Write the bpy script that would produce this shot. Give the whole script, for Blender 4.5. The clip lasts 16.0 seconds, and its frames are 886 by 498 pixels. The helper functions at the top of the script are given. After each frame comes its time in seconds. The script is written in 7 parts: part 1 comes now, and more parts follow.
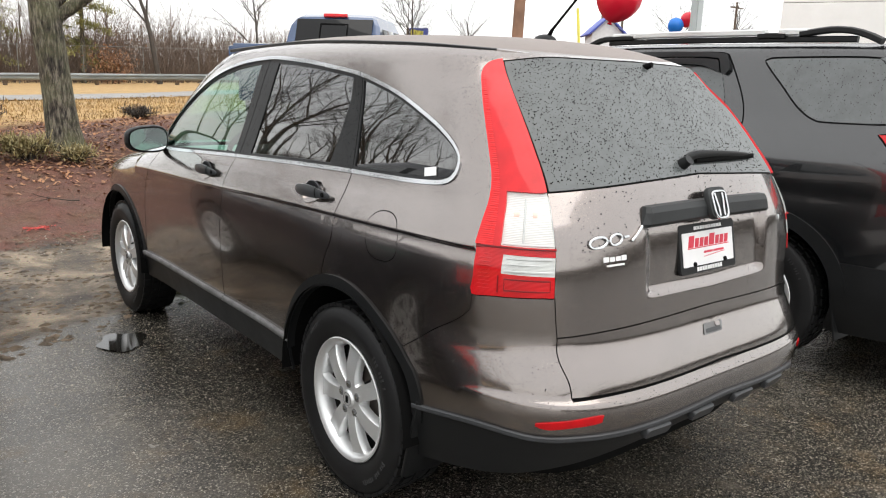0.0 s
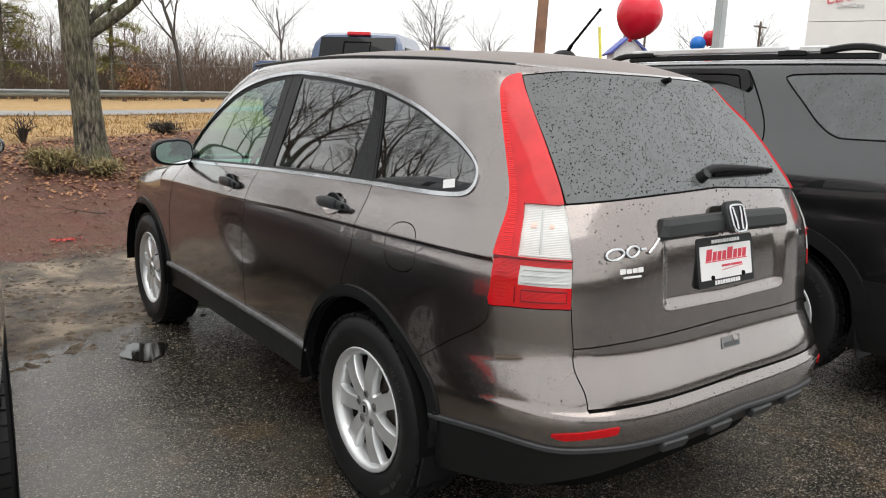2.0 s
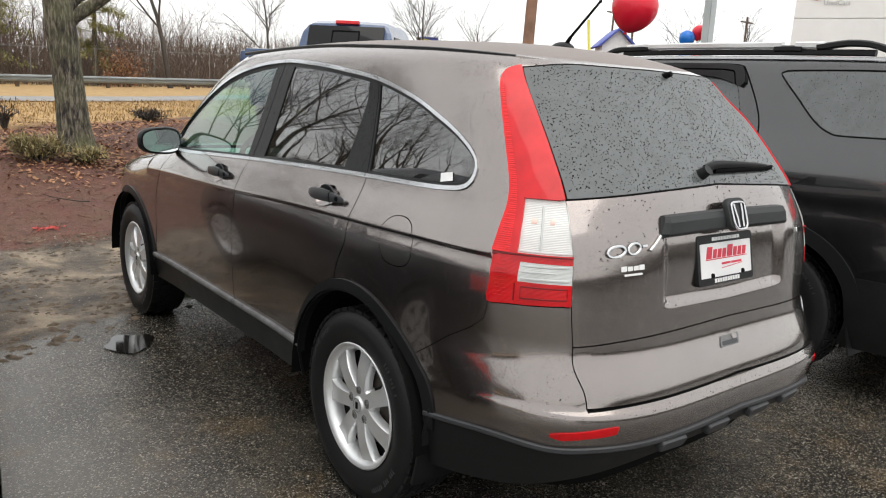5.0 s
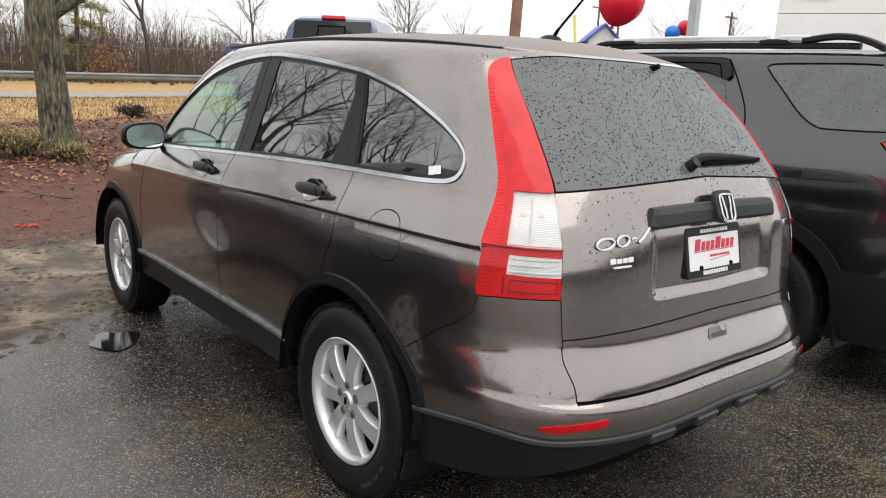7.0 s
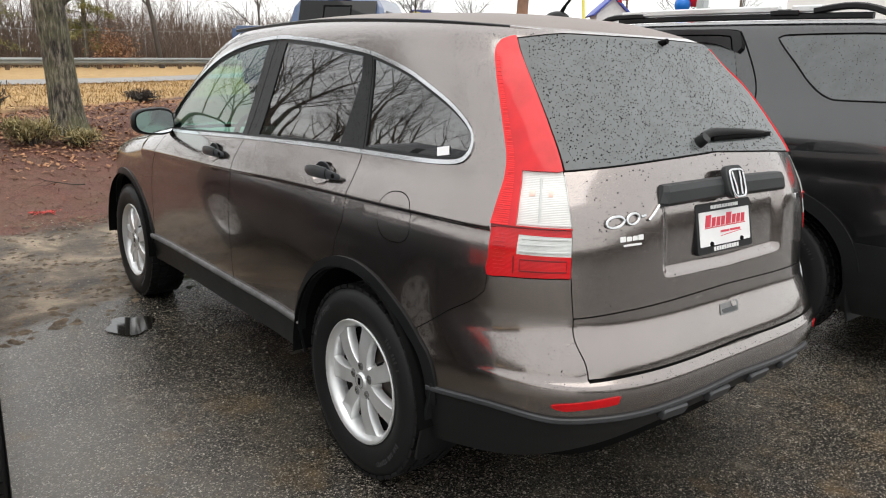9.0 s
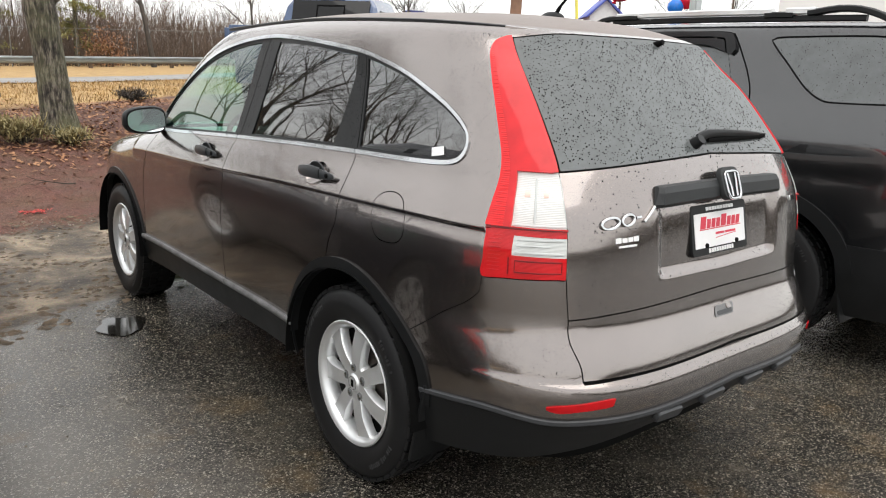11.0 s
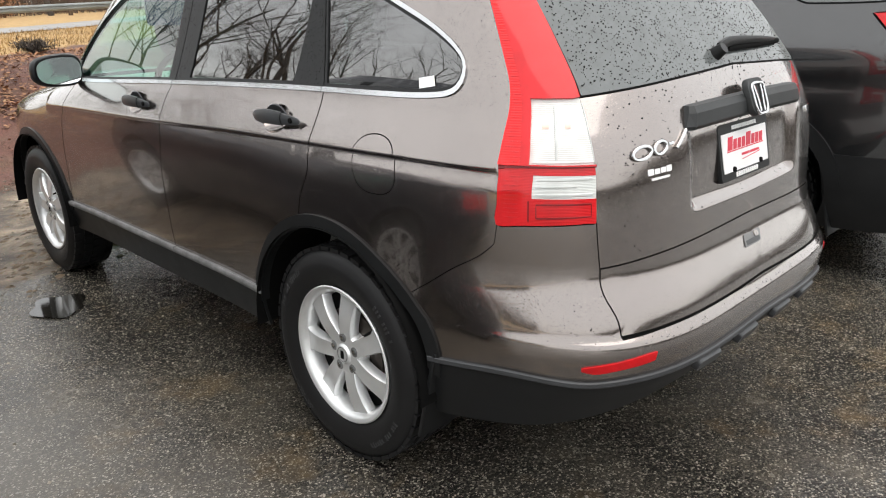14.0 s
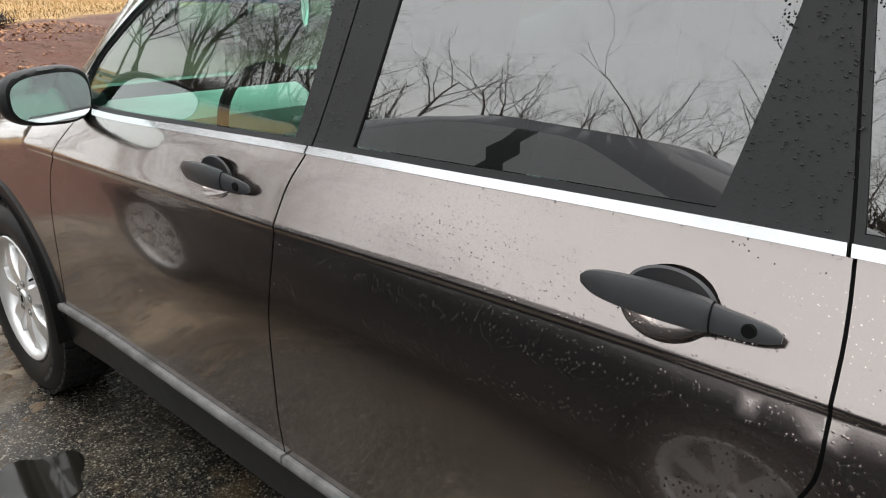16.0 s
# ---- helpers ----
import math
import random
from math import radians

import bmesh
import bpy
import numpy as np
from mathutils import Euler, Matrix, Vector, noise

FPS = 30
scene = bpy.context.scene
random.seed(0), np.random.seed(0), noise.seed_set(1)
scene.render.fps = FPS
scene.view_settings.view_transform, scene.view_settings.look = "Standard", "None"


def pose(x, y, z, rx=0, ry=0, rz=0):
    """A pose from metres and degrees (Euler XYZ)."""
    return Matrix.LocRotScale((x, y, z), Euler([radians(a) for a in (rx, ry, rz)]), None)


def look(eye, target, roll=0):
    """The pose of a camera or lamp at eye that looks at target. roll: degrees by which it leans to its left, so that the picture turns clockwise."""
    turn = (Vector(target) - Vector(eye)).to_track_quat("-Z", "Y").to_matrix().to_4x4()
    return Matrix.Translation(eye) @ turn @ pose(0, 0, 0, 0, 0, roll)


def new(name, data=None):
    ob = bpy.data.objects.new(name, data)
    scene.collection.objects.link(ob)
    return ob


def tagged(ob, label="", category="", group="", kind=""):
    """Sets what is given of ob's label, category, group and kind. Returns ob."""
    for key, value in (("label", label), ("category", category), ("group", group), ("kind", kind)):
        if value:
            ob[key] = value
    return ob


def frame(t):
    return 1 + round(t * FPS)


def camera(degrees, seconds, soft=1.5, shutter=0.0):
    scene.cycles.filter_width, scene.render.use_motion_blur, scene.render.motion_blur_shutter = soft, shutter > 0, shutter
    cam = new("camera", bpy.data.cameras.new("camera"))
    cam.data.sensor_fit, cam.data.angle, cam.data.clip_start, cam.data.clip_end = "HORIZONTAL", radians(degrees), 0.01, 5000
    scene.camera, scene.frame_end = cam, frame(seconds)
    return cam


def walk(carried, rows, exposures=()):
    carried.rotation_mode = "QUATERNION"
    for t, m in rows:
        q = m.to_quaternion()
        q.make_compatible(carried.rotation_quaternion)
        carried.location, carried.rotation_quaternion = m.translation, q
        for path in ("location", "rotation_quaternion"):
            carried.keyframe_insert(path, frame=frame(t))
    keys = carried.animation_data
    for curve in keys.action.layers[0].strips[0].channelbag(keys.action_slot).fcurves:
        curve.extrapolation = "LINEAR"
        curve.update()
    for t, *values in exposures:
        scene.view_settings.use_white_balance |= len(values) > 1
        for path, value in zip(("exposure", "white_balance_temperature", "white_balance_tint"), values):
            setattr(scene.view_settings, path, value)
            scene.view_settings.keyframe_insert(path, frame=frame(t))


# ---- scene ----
cam = camera(61.9, 16.0, soft=1.1)
PATH = [
    (0, (-2.177, -2.146, 1.465), (-0.944, -0.63, 1.036), 2.0),
    (0.5, (-2.165, -2.149, 1.459), (-0.936, -0.634, 1.017), 1.8),
    (1, (-2.188, -2.188, 1.473), (-0.975, -0.633, 1.142), 2.1),
    (1.5, (-2.187, -2.177, 1.461), (-1.006, -0.611, 1.07), 2.4),
    (2, (-2.188, -2.173, 1.451), (-0.994, -0.615, 1.066), 2.2),
    (2.5, (-2.163, -2.165, 1.452), (-0.911, -0.65, 1.084), 1.4),
    (3, (-2.178, -2.143, 1.455), (-0.963, -0.593, 1.108), 2.7),
    (3.5, (-2.19, -2.138, 1.452), (-0.976, -0.595, 1.069), 2.7),
    (4, (-2.186, -2.121, 1.454), (-0.969, -0.588, 1.043), 2.8),
    (6.5, (-2.19, -2.106, 1.442), (-0.955, -0.584, 1.045), 3.4),
    (7, (-2.183, -2.101, 1.441), (-0.934, -0.596, 1.026), 2.9),
    (7.5, (-2.179, -2.102, 1.443), (-0.939, -0.584, 1.043), 2.5),
    (8, (-2.179, -2.105, 1.445), (-0.929, -0.598, 1.039), 2.5),
    (8.5, (-2.185, -2.11, 1.45), (-0.968, -0.594, 0.98), 1.7),
    (11, (-2.18, -2.093, 1.446), (-0.944, -0.592, 0.976), 2.0),
    (11.5, (-2.181, -2.094, 1.447), (-0.93, -0.606, 0.974), 1.8),
    (12, (-2.18, -2.099, 1.445), (-0.919, -0.618, 0.978), 1.1),
    (12.5, (-2.182, -2.085, 1.443), (-0.905, -0.621, 0.965), 0.7),
    (13, (-2.173, -2.038, 1.439), (-0.858, -0.621, 0.923), 0.1),
    (13.5, (-2.178, -1.943, 1.424), (-0.84, -0.572, 0.85), -1.2),
    (14, (-2.112, -1.736, 1.406), (-0.779, -0.389, 0.767), -1.3),
    (14.5, (-1.989, -1.39, 1.419), (-0.696, -0.04, 0.708), -0.7),
    (15, (-1.954, -0.946, 1.448), (-0.638, 0.362, 0.701), -2.9),
    (15.5, (-1.814, -0.514, 1.428), (-0.463, 0.802, 0.762), -1.7),
    (16, (-1.632, -0.069, 1.427), (-0.239, 1.194, 0.746), 1.0),
]
walk(cam, [(t, look(eye, target, roll)) for t, eye, target, roll in PATH], [(0.0, 0.63), (0.5, 0.64), (1.0, 0.74), (1.5, 0.35), (2.0, 0.33), (3.5, 0.36), (4.0, 0.36), (7.0, 0.42), (8.5, 0.46), (11.0, 0.59), (12.5, 0.60), (13.5, 0.64), (14.0, 0.76), (15.0, 0.88), (15.5, 0.98), (16.0, 0.92)])

# ---- daylight: a bright, even overcast sky ----
world = bpy.data.worlds.new("overcast")
scene.world = world
world.use_nodes = True
wn = world.node_tree.nodes
sky = wn.new("ShaderNodeTexSky")
sky.sky_type, sky.sun_disc = "NISHITA", False
sky.sun_elevation, sky.sun_rotation = radians(70), radians(160)
sky.air_density, sky.dust_density, sky.ozone_density = 1.0, 6.0, 1.0
cloud = wn.new("ShaderNodeMix")
cloud.data_type = "RGBA"
cloud.inputs[0].default_value = 0.80
cloud.inputs[7].default_value = (9.35, 9.35, 9.2, 1)
world.node_tree.links.new(sky.outputs[0], cloud.inputs[6])
world.node_tree.links.new(cloud.outputs[2], wn["Background"].inputs["Color"])
wn["Background"].inputs["Strength"].default_value = 0.13
sun_data = bpy.data.lights.new("sun", "SUN")
sun_data.energy, sun_data.angle, sun_data.color = 0.9, radians(60), (1.0, 0.97, 0.93)
sun = new("sun", sun_data)
sun.rotation_euler = (radians(20), 0, radians(-20))
EXPOSURE = 0.55
scene.view_settings.exposure = EXPOSURE


# ---- materials ----
def nodes_of(name):
    m = bpy.data.materials.new(name)
    m.use_nodes = True
    return m, m.node_tree.nodes, m.node_tree.links, m.node_tree.nodes["Principled BSDF"]


def noise_node(n, links, scale, detail=4.0, rough=0.6, coords=None):
    t = n.new("ShaderNodeTexNoise")
    t.inputs["Scale"].default_value, t.inputs["Detail"].default_value, t.inputs["Roughness"].default_value = scale, detail, rough
    if coords is not None:
        links.new(coords, t.inputs["Vector"])
    return t


def ramp_node(n, links, source, stops):
    r = n.new("ShaderNodeValToRGB")
    while len(r.color_ramp.elements) < len(stops):
        r.color_ramp.elements.new(0.5)
    for e, (at, col) in zip(r.color_ramp.elements, stops):
        e.position, e.color = at, (*col, 1)
    links.new(source, r.inputs[0])
    return r


def bump_node(n, links, source, target, strength, distance, after=None):
    b = n.new("ShaderNodeBump")
    b.inputs["Strength"].default_value, b.inputs["Distance"].default_value = strength, distance
    links.new(source, b.inputs["Height"])
    if after is not None:
        links.new(after.outputs[0], b.inputs["Normal"])
    links.new(b.outputs[0], target.inputs["Normal"])
    return b


def mixed(n, links, a, b, factor, mode="MIX"):
    m = n.new("ShaderNodeMix")
    m.data_type, m.blend_type = "RGBA", mode
    for value, key in ((a, 6), (b, 7), (factor, 0)):
        if isinstance(value, tuple):
            m.inputs[key].default_value = (*value, 1)
        elif isinstance(value, (int, float)):
            m.inputs[key].default_value = value
        else:
            links.new(value, m.inputs[key])
    return m.outputs[2]


def plain(name, color, rough=0.5, metal=0.0, grain=40.0, vary=0.12, bump=0.15, depth=0.002, coat=0.0, spec=0.5, fine=6.0):
    """A surface with wear at two scales: broad patches of tone and roughness, and fine relief."""
    m, n, links, b = nodes_of(name)
    tc = n.new("ShaderNodeTexCoord")
    big = noise_node(n, links, grain / fine, 5, 0.65, tc.outputs["Object"])
    small = noise_node(n, links, grain * 4, 3, 0.6, tc.outputs["Object"])
    dark = tuple(c * (1 - vary * 1.6) for c in color)
    light = tuple(min(c * (1 + vary), 1) for c in color)
    tone = ramp_node(n, links, big.outputs["Fac"], [(0.3, dark), (0.7, light)])
    links.new(mixed(n, links, tone.outputs[0], small.outputs["Color"], 0.06, "OVERLAY"), b.inputs["Base Color"])
    r = n.new("ShaderNodeMapRange")
    r.inputs["To Min"].default_value, r.inputs["To Max"].default_value = max(rough - 0.09, 0.02), min(rough + 0.09, 1)
    links.new(big.outputs["Fac"], r.inputs["Value"])
    links.new(r.outputs[0], b.inputs["Roughness"])
    b.inputs["Metallic"].default_value = metal
    b.inputs["Coat Weight"].default_value = coat
    b.inputs["Coat Roughness"].default_value = 0.03
    b.inputs["Specular IOR Level"].default_value = spec
    if bump:
        bump_node(n, links, small.outputs["Fac"], b, bump, depth)
    return m


def drops(n, links, coords, scale, size):
    """Round beads of rain: 1 inside a bead, falling to 0 at its rim; about half of the cells are empty."""
    v = n.new("ShaderNodeTexVoronoi")
    v.inputs["Scale"].default_value, v.inputs["Randomness"].default_value = scale, 1.0
    links.new(coords, v.inputs["Vector"])
    keep = n.new("ShaderNodeSeparateColor")
    links.new(v.outputs["Color"], keep.inputs[0])
    r = n.new("ShaderNodeMath")
    r.operation = "MULTIPLY"
    links.new(keep.outputs[0], r.inputs[0])
    r.inputs[1].default_value = size
    m = n.new("ShaderNodeMapRange")
    m.interpolation_type = "SMOOTHSTEP"
    links.new(v.outputs["Distance"], m.inputs["Value"])
    links.new(r.outputs[0], m.inputs["From Max"])
    m.inputs["From Min"].default_value, m.inputs["To Min"].default_value, m.inputs["To Max"].default_value = 0.0, 1.0, 0.0
    return m.outputs[0]


def car_paint(name, color, metal, wet, flake=0.35, coat=1.7):
    """Metallic paint under clear coat, with rain beads that lie on the coat, road film and fine flake."""
    m, n, links, b = nodes_of(name)
    tc = n.new("ShaderNodeTexCoord")
    obj = tc.outputs["Object"]
    film = noise_node(n, links, 3.0, 6, 0.65, obj)
    flakes = noise_node(n, links, 900.0, 1, 0.5, obj)
    tone = ramp_node(n, links, film.outputs["Fac"], [(0.3, tuple(c * 0.94 for c in color)), (0.75, tuple(c * 1.06 for c in color))])
    links.new(mixed(n, links, tone.outputs[0], flakes.outputs["Color"], 0.05, "OVERLAY"), b.inputs["Base Color"])
    b.inputs["Metallic"].default_value = metal
    b.inputs["Roughness"].default_value = flake
    b.inputs["Coat Weight"].default_value = 1.0
    b.inputs["Coat IOR"].default_value = coat
    r = n.new("ShaderNodeMapRange")
    r.inputs["To Min"].default_value, r.inputs["To Max"].default_value = 0.02, 0.07
    links.new(film.outputs["Fac"], r.inputs["Value"])
    links.new(r.outputs[0], b.inputs["Coat Roughness"])
    if wet:
        bead = drops(n, links, obj, 170.0, 0.42)
        k = n.new("ShaderNodeBump")
        k.inputs["Strength"].default_value, k.inputs["Distance"].default_value = 0.55 * wet, 0.0025
        links.new(bead, k.inputs["Height"])
        links.new(k.outputs[0], b.inputs["Coat Normal"])
        links.new(k.outputs[0], b.inputs["Normal"])
    return m


def glass(name, tint, wet=0.0, gloss0=0.08, film=0.0):
    """A thin pane: clear or tinted through, mirror-like by Fresnel, with rain beads where it is wet and a dull film of spray."""
    m = bpy.data.materials.new(name)
    m.use_nodes = True
    n, links = m.node_tree.nodes, m.node_tree.links
    n.clear()
    out = n.new("ShaderNodeOutputMaterial")
    tc = n.new("ShaderNodeTexCoord")
    clear, gloss, mix = n.new("ShaderNodeBsdfTransparent"), n.new("ShaderNodeBsdfGlossy"), n.new("ShaderNodeMixShader")
    slant, steep, fres = n.new("ShaderNodeLayerWeight"), n.new("ShaderNodeMath"), n.new("ShaderNodeMath")
    clear.inputs[0].default_value = (*tint, 1)
    gloss.inputs["Roughness"].default_value = 0.015
    slant.inputs["Blend"].default_value = 0.5
    steep.operation, fres.operation = "POWER", "MULTIPLY_ADD"
    steep.inputs[1].default_value = 4.0
    fres.inputs[1].default_value, fres.inputs[2].default_value = 1 - gloss0, gloss0
    links.new(slant.outputs["Facing"], steep.inputs[0])
    links.new(steep.outputs[0], fres.inputs[0])
    links.new(fres.outputs[0], mix.inputs[0])
    links.new(clear.outputs[0], mix.inputs[1])
    links.new(gloss.outputs[0], mix.inputs[2])
    last = mix.outputs[0]
    if film:
        dull, veil = n.new("ShaderNodeBsdfDiffuse"), n.new("ShaderNodeMixShader")
        spray = noise_node(n, links, 9.0, 6, 0.7, tc.outputs["Object"])
        amount = n.new("ShaderNodeMapRange")
        amount.inputs["To Min"].default_value, amount.inputs["To Max"].default_value = film * 0.6, film * 1.4
        links.new(spray.outputs["Fac"], amount.inputs["Value"])
        dull.inputs[0].default_value = (0.33, 0.36, 0.36, 1)
        links.new(amount.outputs[0], veil.inputs[0])
        links.new(last, veil.inputs[1])
        links.new(dull.outputs[0], veil.inputs[2])
        last = veil.outputs[0]
    if wet:
        bead = drops(n, links, tc.outputs["Object"], 105.0, 0.45)
        k = n.new("ShaderNodeBump")
        k.inputs["Strength"].default_value, k.inputs["Distance"].default_value = wet, 0.004
        links.new(bead, k.inputs["Height"])
        links.new(k.outputs[0], gloss.inputs["Normal"])
    links.new(last, out.inputs[0])
    return m


def lens(name, color, rough=0.08, ribs=0.0):
    """Lamp plastic: coloured, glossy, lit from behind by its reflector, with moulded ribs."""
    m, n, links, b = nodes_of(name)
    tc = n.new("ShaderNodeTexCoord")
    big = noise_node(n, links, 14.0, 3, 0.5, tc.outputs["Object"])
    tone = ramp_node(n, links, big.outputs["Fac"], [(0.3, tuple(c * 0.85 for c in color)), (0.7, tuple(min(1, c * 1.1) for c in color))])
    links.new(tone.outputs[0], b.inputs["Base Color"])
    b.inputs["Roughness"].default_value = 0.45
    b.inputs["Coat Weight"].default_value = 0.7
    b.inputs["Coat Roughness"].default_value = rough
    b.inputs["Specular IOR Level"].default_value = 0.15
    if ribs:
        w = n.new("ShaderNodeTexWave")
        w.wave_type, w.bands_direction = "BANDS", "Z"
        w.inputs["Scale"].default_value, w.inputs["Distortion"].default_value = ribs, 0.0
        links.new(tc.outputs["Object"], w.inputs["Vector"])
        bump_node(n, links, w.outputs["Fac"], b, 0.3, 0.002)
    return m


PAINT = car_paint("brown_grey_metallic_paint", (0.236, 0.205, 0.190), 0.96, 0.42, 0.18, 1.8)
ROOF_PAINT = car_paint("rain_covered_roof_paint", (0.236, 0.205, 0.190), 0.3, 1.6, 0.60, 1.4)
ROOF_PAINT.node_tree.nodes["Principled BSDF"].inputs["Coat Weight"].default_value = 0.0
BLACK_PAINT = car_paint("black_paint", (0.006, 0.0066, 0.0074), 0.0, 0.45, 0.22, 1.7)
NAVY_PAINT = car_paint("navy_paint", (0.006, 0.007, 0.016), 0.2, 0.3, 0.3)
BLUE_PAINT = car_paint("blue_paint", (0.012, 0.045, 0.13), 0.2, 0.3)
PLASTIC = plain("black_plastic", (0.010, 0.0106, 0.0112), 0.42, grain=60, bump=0.25, depth=0.0008, spec=0.28)
GRIP = plain("grained_grey_plastic", (0.020, 0.022, 0.023), 0.50, grain=70, bump=0.4, depth=0.0008, spec=0.4)
TRIM = plain("worn_trim", (0.040, 0.042, 0.045), 0.38, grain=60, bump=0.2, depth=0.0006, spec=0.4)
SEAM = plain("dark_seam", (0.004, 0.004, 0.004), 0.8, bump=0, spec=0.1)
RUBBER = plain("tyre_rubber", (0.012, 0.012, 0.0125), 0.50, grain=50, bump=0.35, depth=0.001, spec=0.26)
TYRE_MARK = plain("scuffed_rubber", (0.030, 0.030, 0.031), 0.6, grain=60)
STRIP = plain("scuffed_strip", (0.17, 0.17, 0.17), 0.45, grain=80, vary=0.35)
CHROME = plain("chrome", (0.56, 0.57, 0.58), 0.12, metal=1.0, grain=20, vary=0.05, bump=0.05, depth=0.0004)
ALLOY = plain("alloy_paint", (0.74, 0.75, 0.75), 0.34, metal=0.60, grain=30, vary=0.08, bump=0.08, depth=0.0004, coat=0.5)
DISC = plain("brake_iron", (0.10, 0.085, 0.075), 0.5, metal=0.8, grain=40)
LENS_RED = lens("red_lens", (0.58, 0.006, 0.011), 0.06)
LENS_RED_RIB = lens("ribbed_red_lens", (0.72, 0.008, 0.011), 0.06, 55.0)
LENS_DARK_RED = lens("deep_red_lens", (0.55, 0.002, 0.006), 0.06, 90.0)
LENS_SHADE = lens("shaded_red_lens", (0.20, 0.002, 0.004), 0.10)
LENS_GREY = lens("grey_reflector", (0.56, 0.58, 0.57), 0.10)
LENS_AMBER = lens("pale_amber_bulb", (0.80, 0.58, 0.50), 0.10)
LENS_CLEAR = lens("clear_lens", (0.68, 0.68, 0.66), 0.05, 70.0)
LENS_SILVER = lens("silver_lens", (0.62, 0.64, 0.62), 0.05, 90.0)
GLASS_CLEAR = glass("green_clear_glass", (0.56, 0.92, 0.79), 0.0, 0.14)
GLASS_DARK = glass("privacy_glass", (0.06, 0.065, 0.07), 0.0, 0.25)
GLASS_CAB = glass("dark_cab_glass", (0.03, 0.035, 0.04), 0.0, 0.04)
GLASS_REAR = glass("wet_rear_glass", (0.06, 0.065, 0.07), 0.5, 0.12, 0.26)
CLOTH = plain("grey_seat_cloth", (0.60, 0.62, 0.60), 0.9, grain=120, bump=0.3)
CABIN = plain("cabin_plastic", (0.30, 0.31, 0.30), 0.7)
WHITE = plain("white_print", (0.80, 0.80, 0.80), 0.35, vary=0.03, bump=0)
RED_PRINT = plain("red_print", (0.62, 0.03, 0.06), 0.35, vary=0.05, bump=0)
GREY_PRINT = plain("grey_print", (0.55, 0.55, 0.55), 0.4, vary=0.05, bump=0)
MIRROR = plain("mirror_glass", (0.80, 0.86, 0.85), 0.03, metal=1.0, vary=0.02, bump=0)

# ---- body surfaces: a plan outline at every height, wrapped round the rear and front corners ----
def glide(knots):
    """A smooth curve through (a, b) knots that never overshoots."""
    a = np.array([k[0] for k in knots], float)
    b = np.array([k[1] for k in knots], float)
    h, d = np.diff(a), np.diff(b) / np.diff(a)
    m = np.zeros(len(a))
    m[0], m[-1] = d[0], d[-1]
    for i in range(1, len(a) - 1):
        if d[i - 1] * d[i] > 0:
            w1, w2 = 2 * h[i] + h[i - 1], h[i] + 2 * h[i - 1]
            m[i] = (w1 + w2) / (w1 / d[i - 1] + w2 / d[i])

    def f(t):
        if t <= a[0]:
            return b[0]
        if t >= a[-1]:
            return b[-1]
        i = int(np.searchsorted(a, t) - 1)
        u = (t - a[i]) / h[i]
        return ((1 + 2 * u) * (1 - u) ** 2 * b[i] + u * (1 - u) ** 2 * h[i] * m[i]
                + u * u * (3 - 2 * u) * b[i + 1] + u * u * (u - 1) * h[i] * m[i + 1])
    return f


class Shell:
    """p runs round the body: 0 <= y0 - p <= 2 * span from the flank to the middle of the tail, p = y along the flank, and on to the nose."""

    def __init__(self, half, tail, nose, roof, y0, y1, span, n, n_front, belt, top, extra=None):
        self.half, self.tail, self.nose, self.roof = glide(half), glide(tail), glide(nose), glide(roof)
        self.y0, self.y1, self.span, self.n, self.n_front = y0, glide(y1), span, glide(n), glide(n_front)
        self.belt, self.top, self.extra = belt, top, extra

    def corner(self, q, n):
        f = math.atan(q) if q <= 1 else math.pi / 2 - math.atan(max(2 - q, -0.6))
        c, s = math.cos(f), math.sin(f)
        r = (abs(c) ** n + abs(s) ** n) ** (-1 / n)
        return c * r, s * r

    def at(self, p, z):
        w = self.half(z)
        if p < self.y0:
            c, s = self.corner((self.y0 - p) / self.span, self.n(z))
            x, y = -w * c, self.y0 - (self.y0 - self.tail(z)) * s
        elif p > self.y1(z):
            y1, end = self.y1(z), self.nose(z)
            c, s = self.corner((p - y1) / (end - y1), self.n_front(z))
            x, y = -w * c, y1 + (end - y1) * s
        else:
            x, y = -w, p
        up = z
        if z > self.belt:
            up = self.belt + (z - self.belt) * (self.roof(y) - self.belt) / (self.top - self.belt)
        if self.extra:
            x, y, up = self.extra(p, z, x, y, up)
        return np.array((x, y, up))

    def normal(self, p, z, e=0.004):
        a = self.at(p + e, z) - self.at(p - e, z)
        b = self.at(p, z + e) - self.at(p, z - e)
        n = np.cross(b, a)
        return n / (np.linalg.norm(n) + 1e-12)


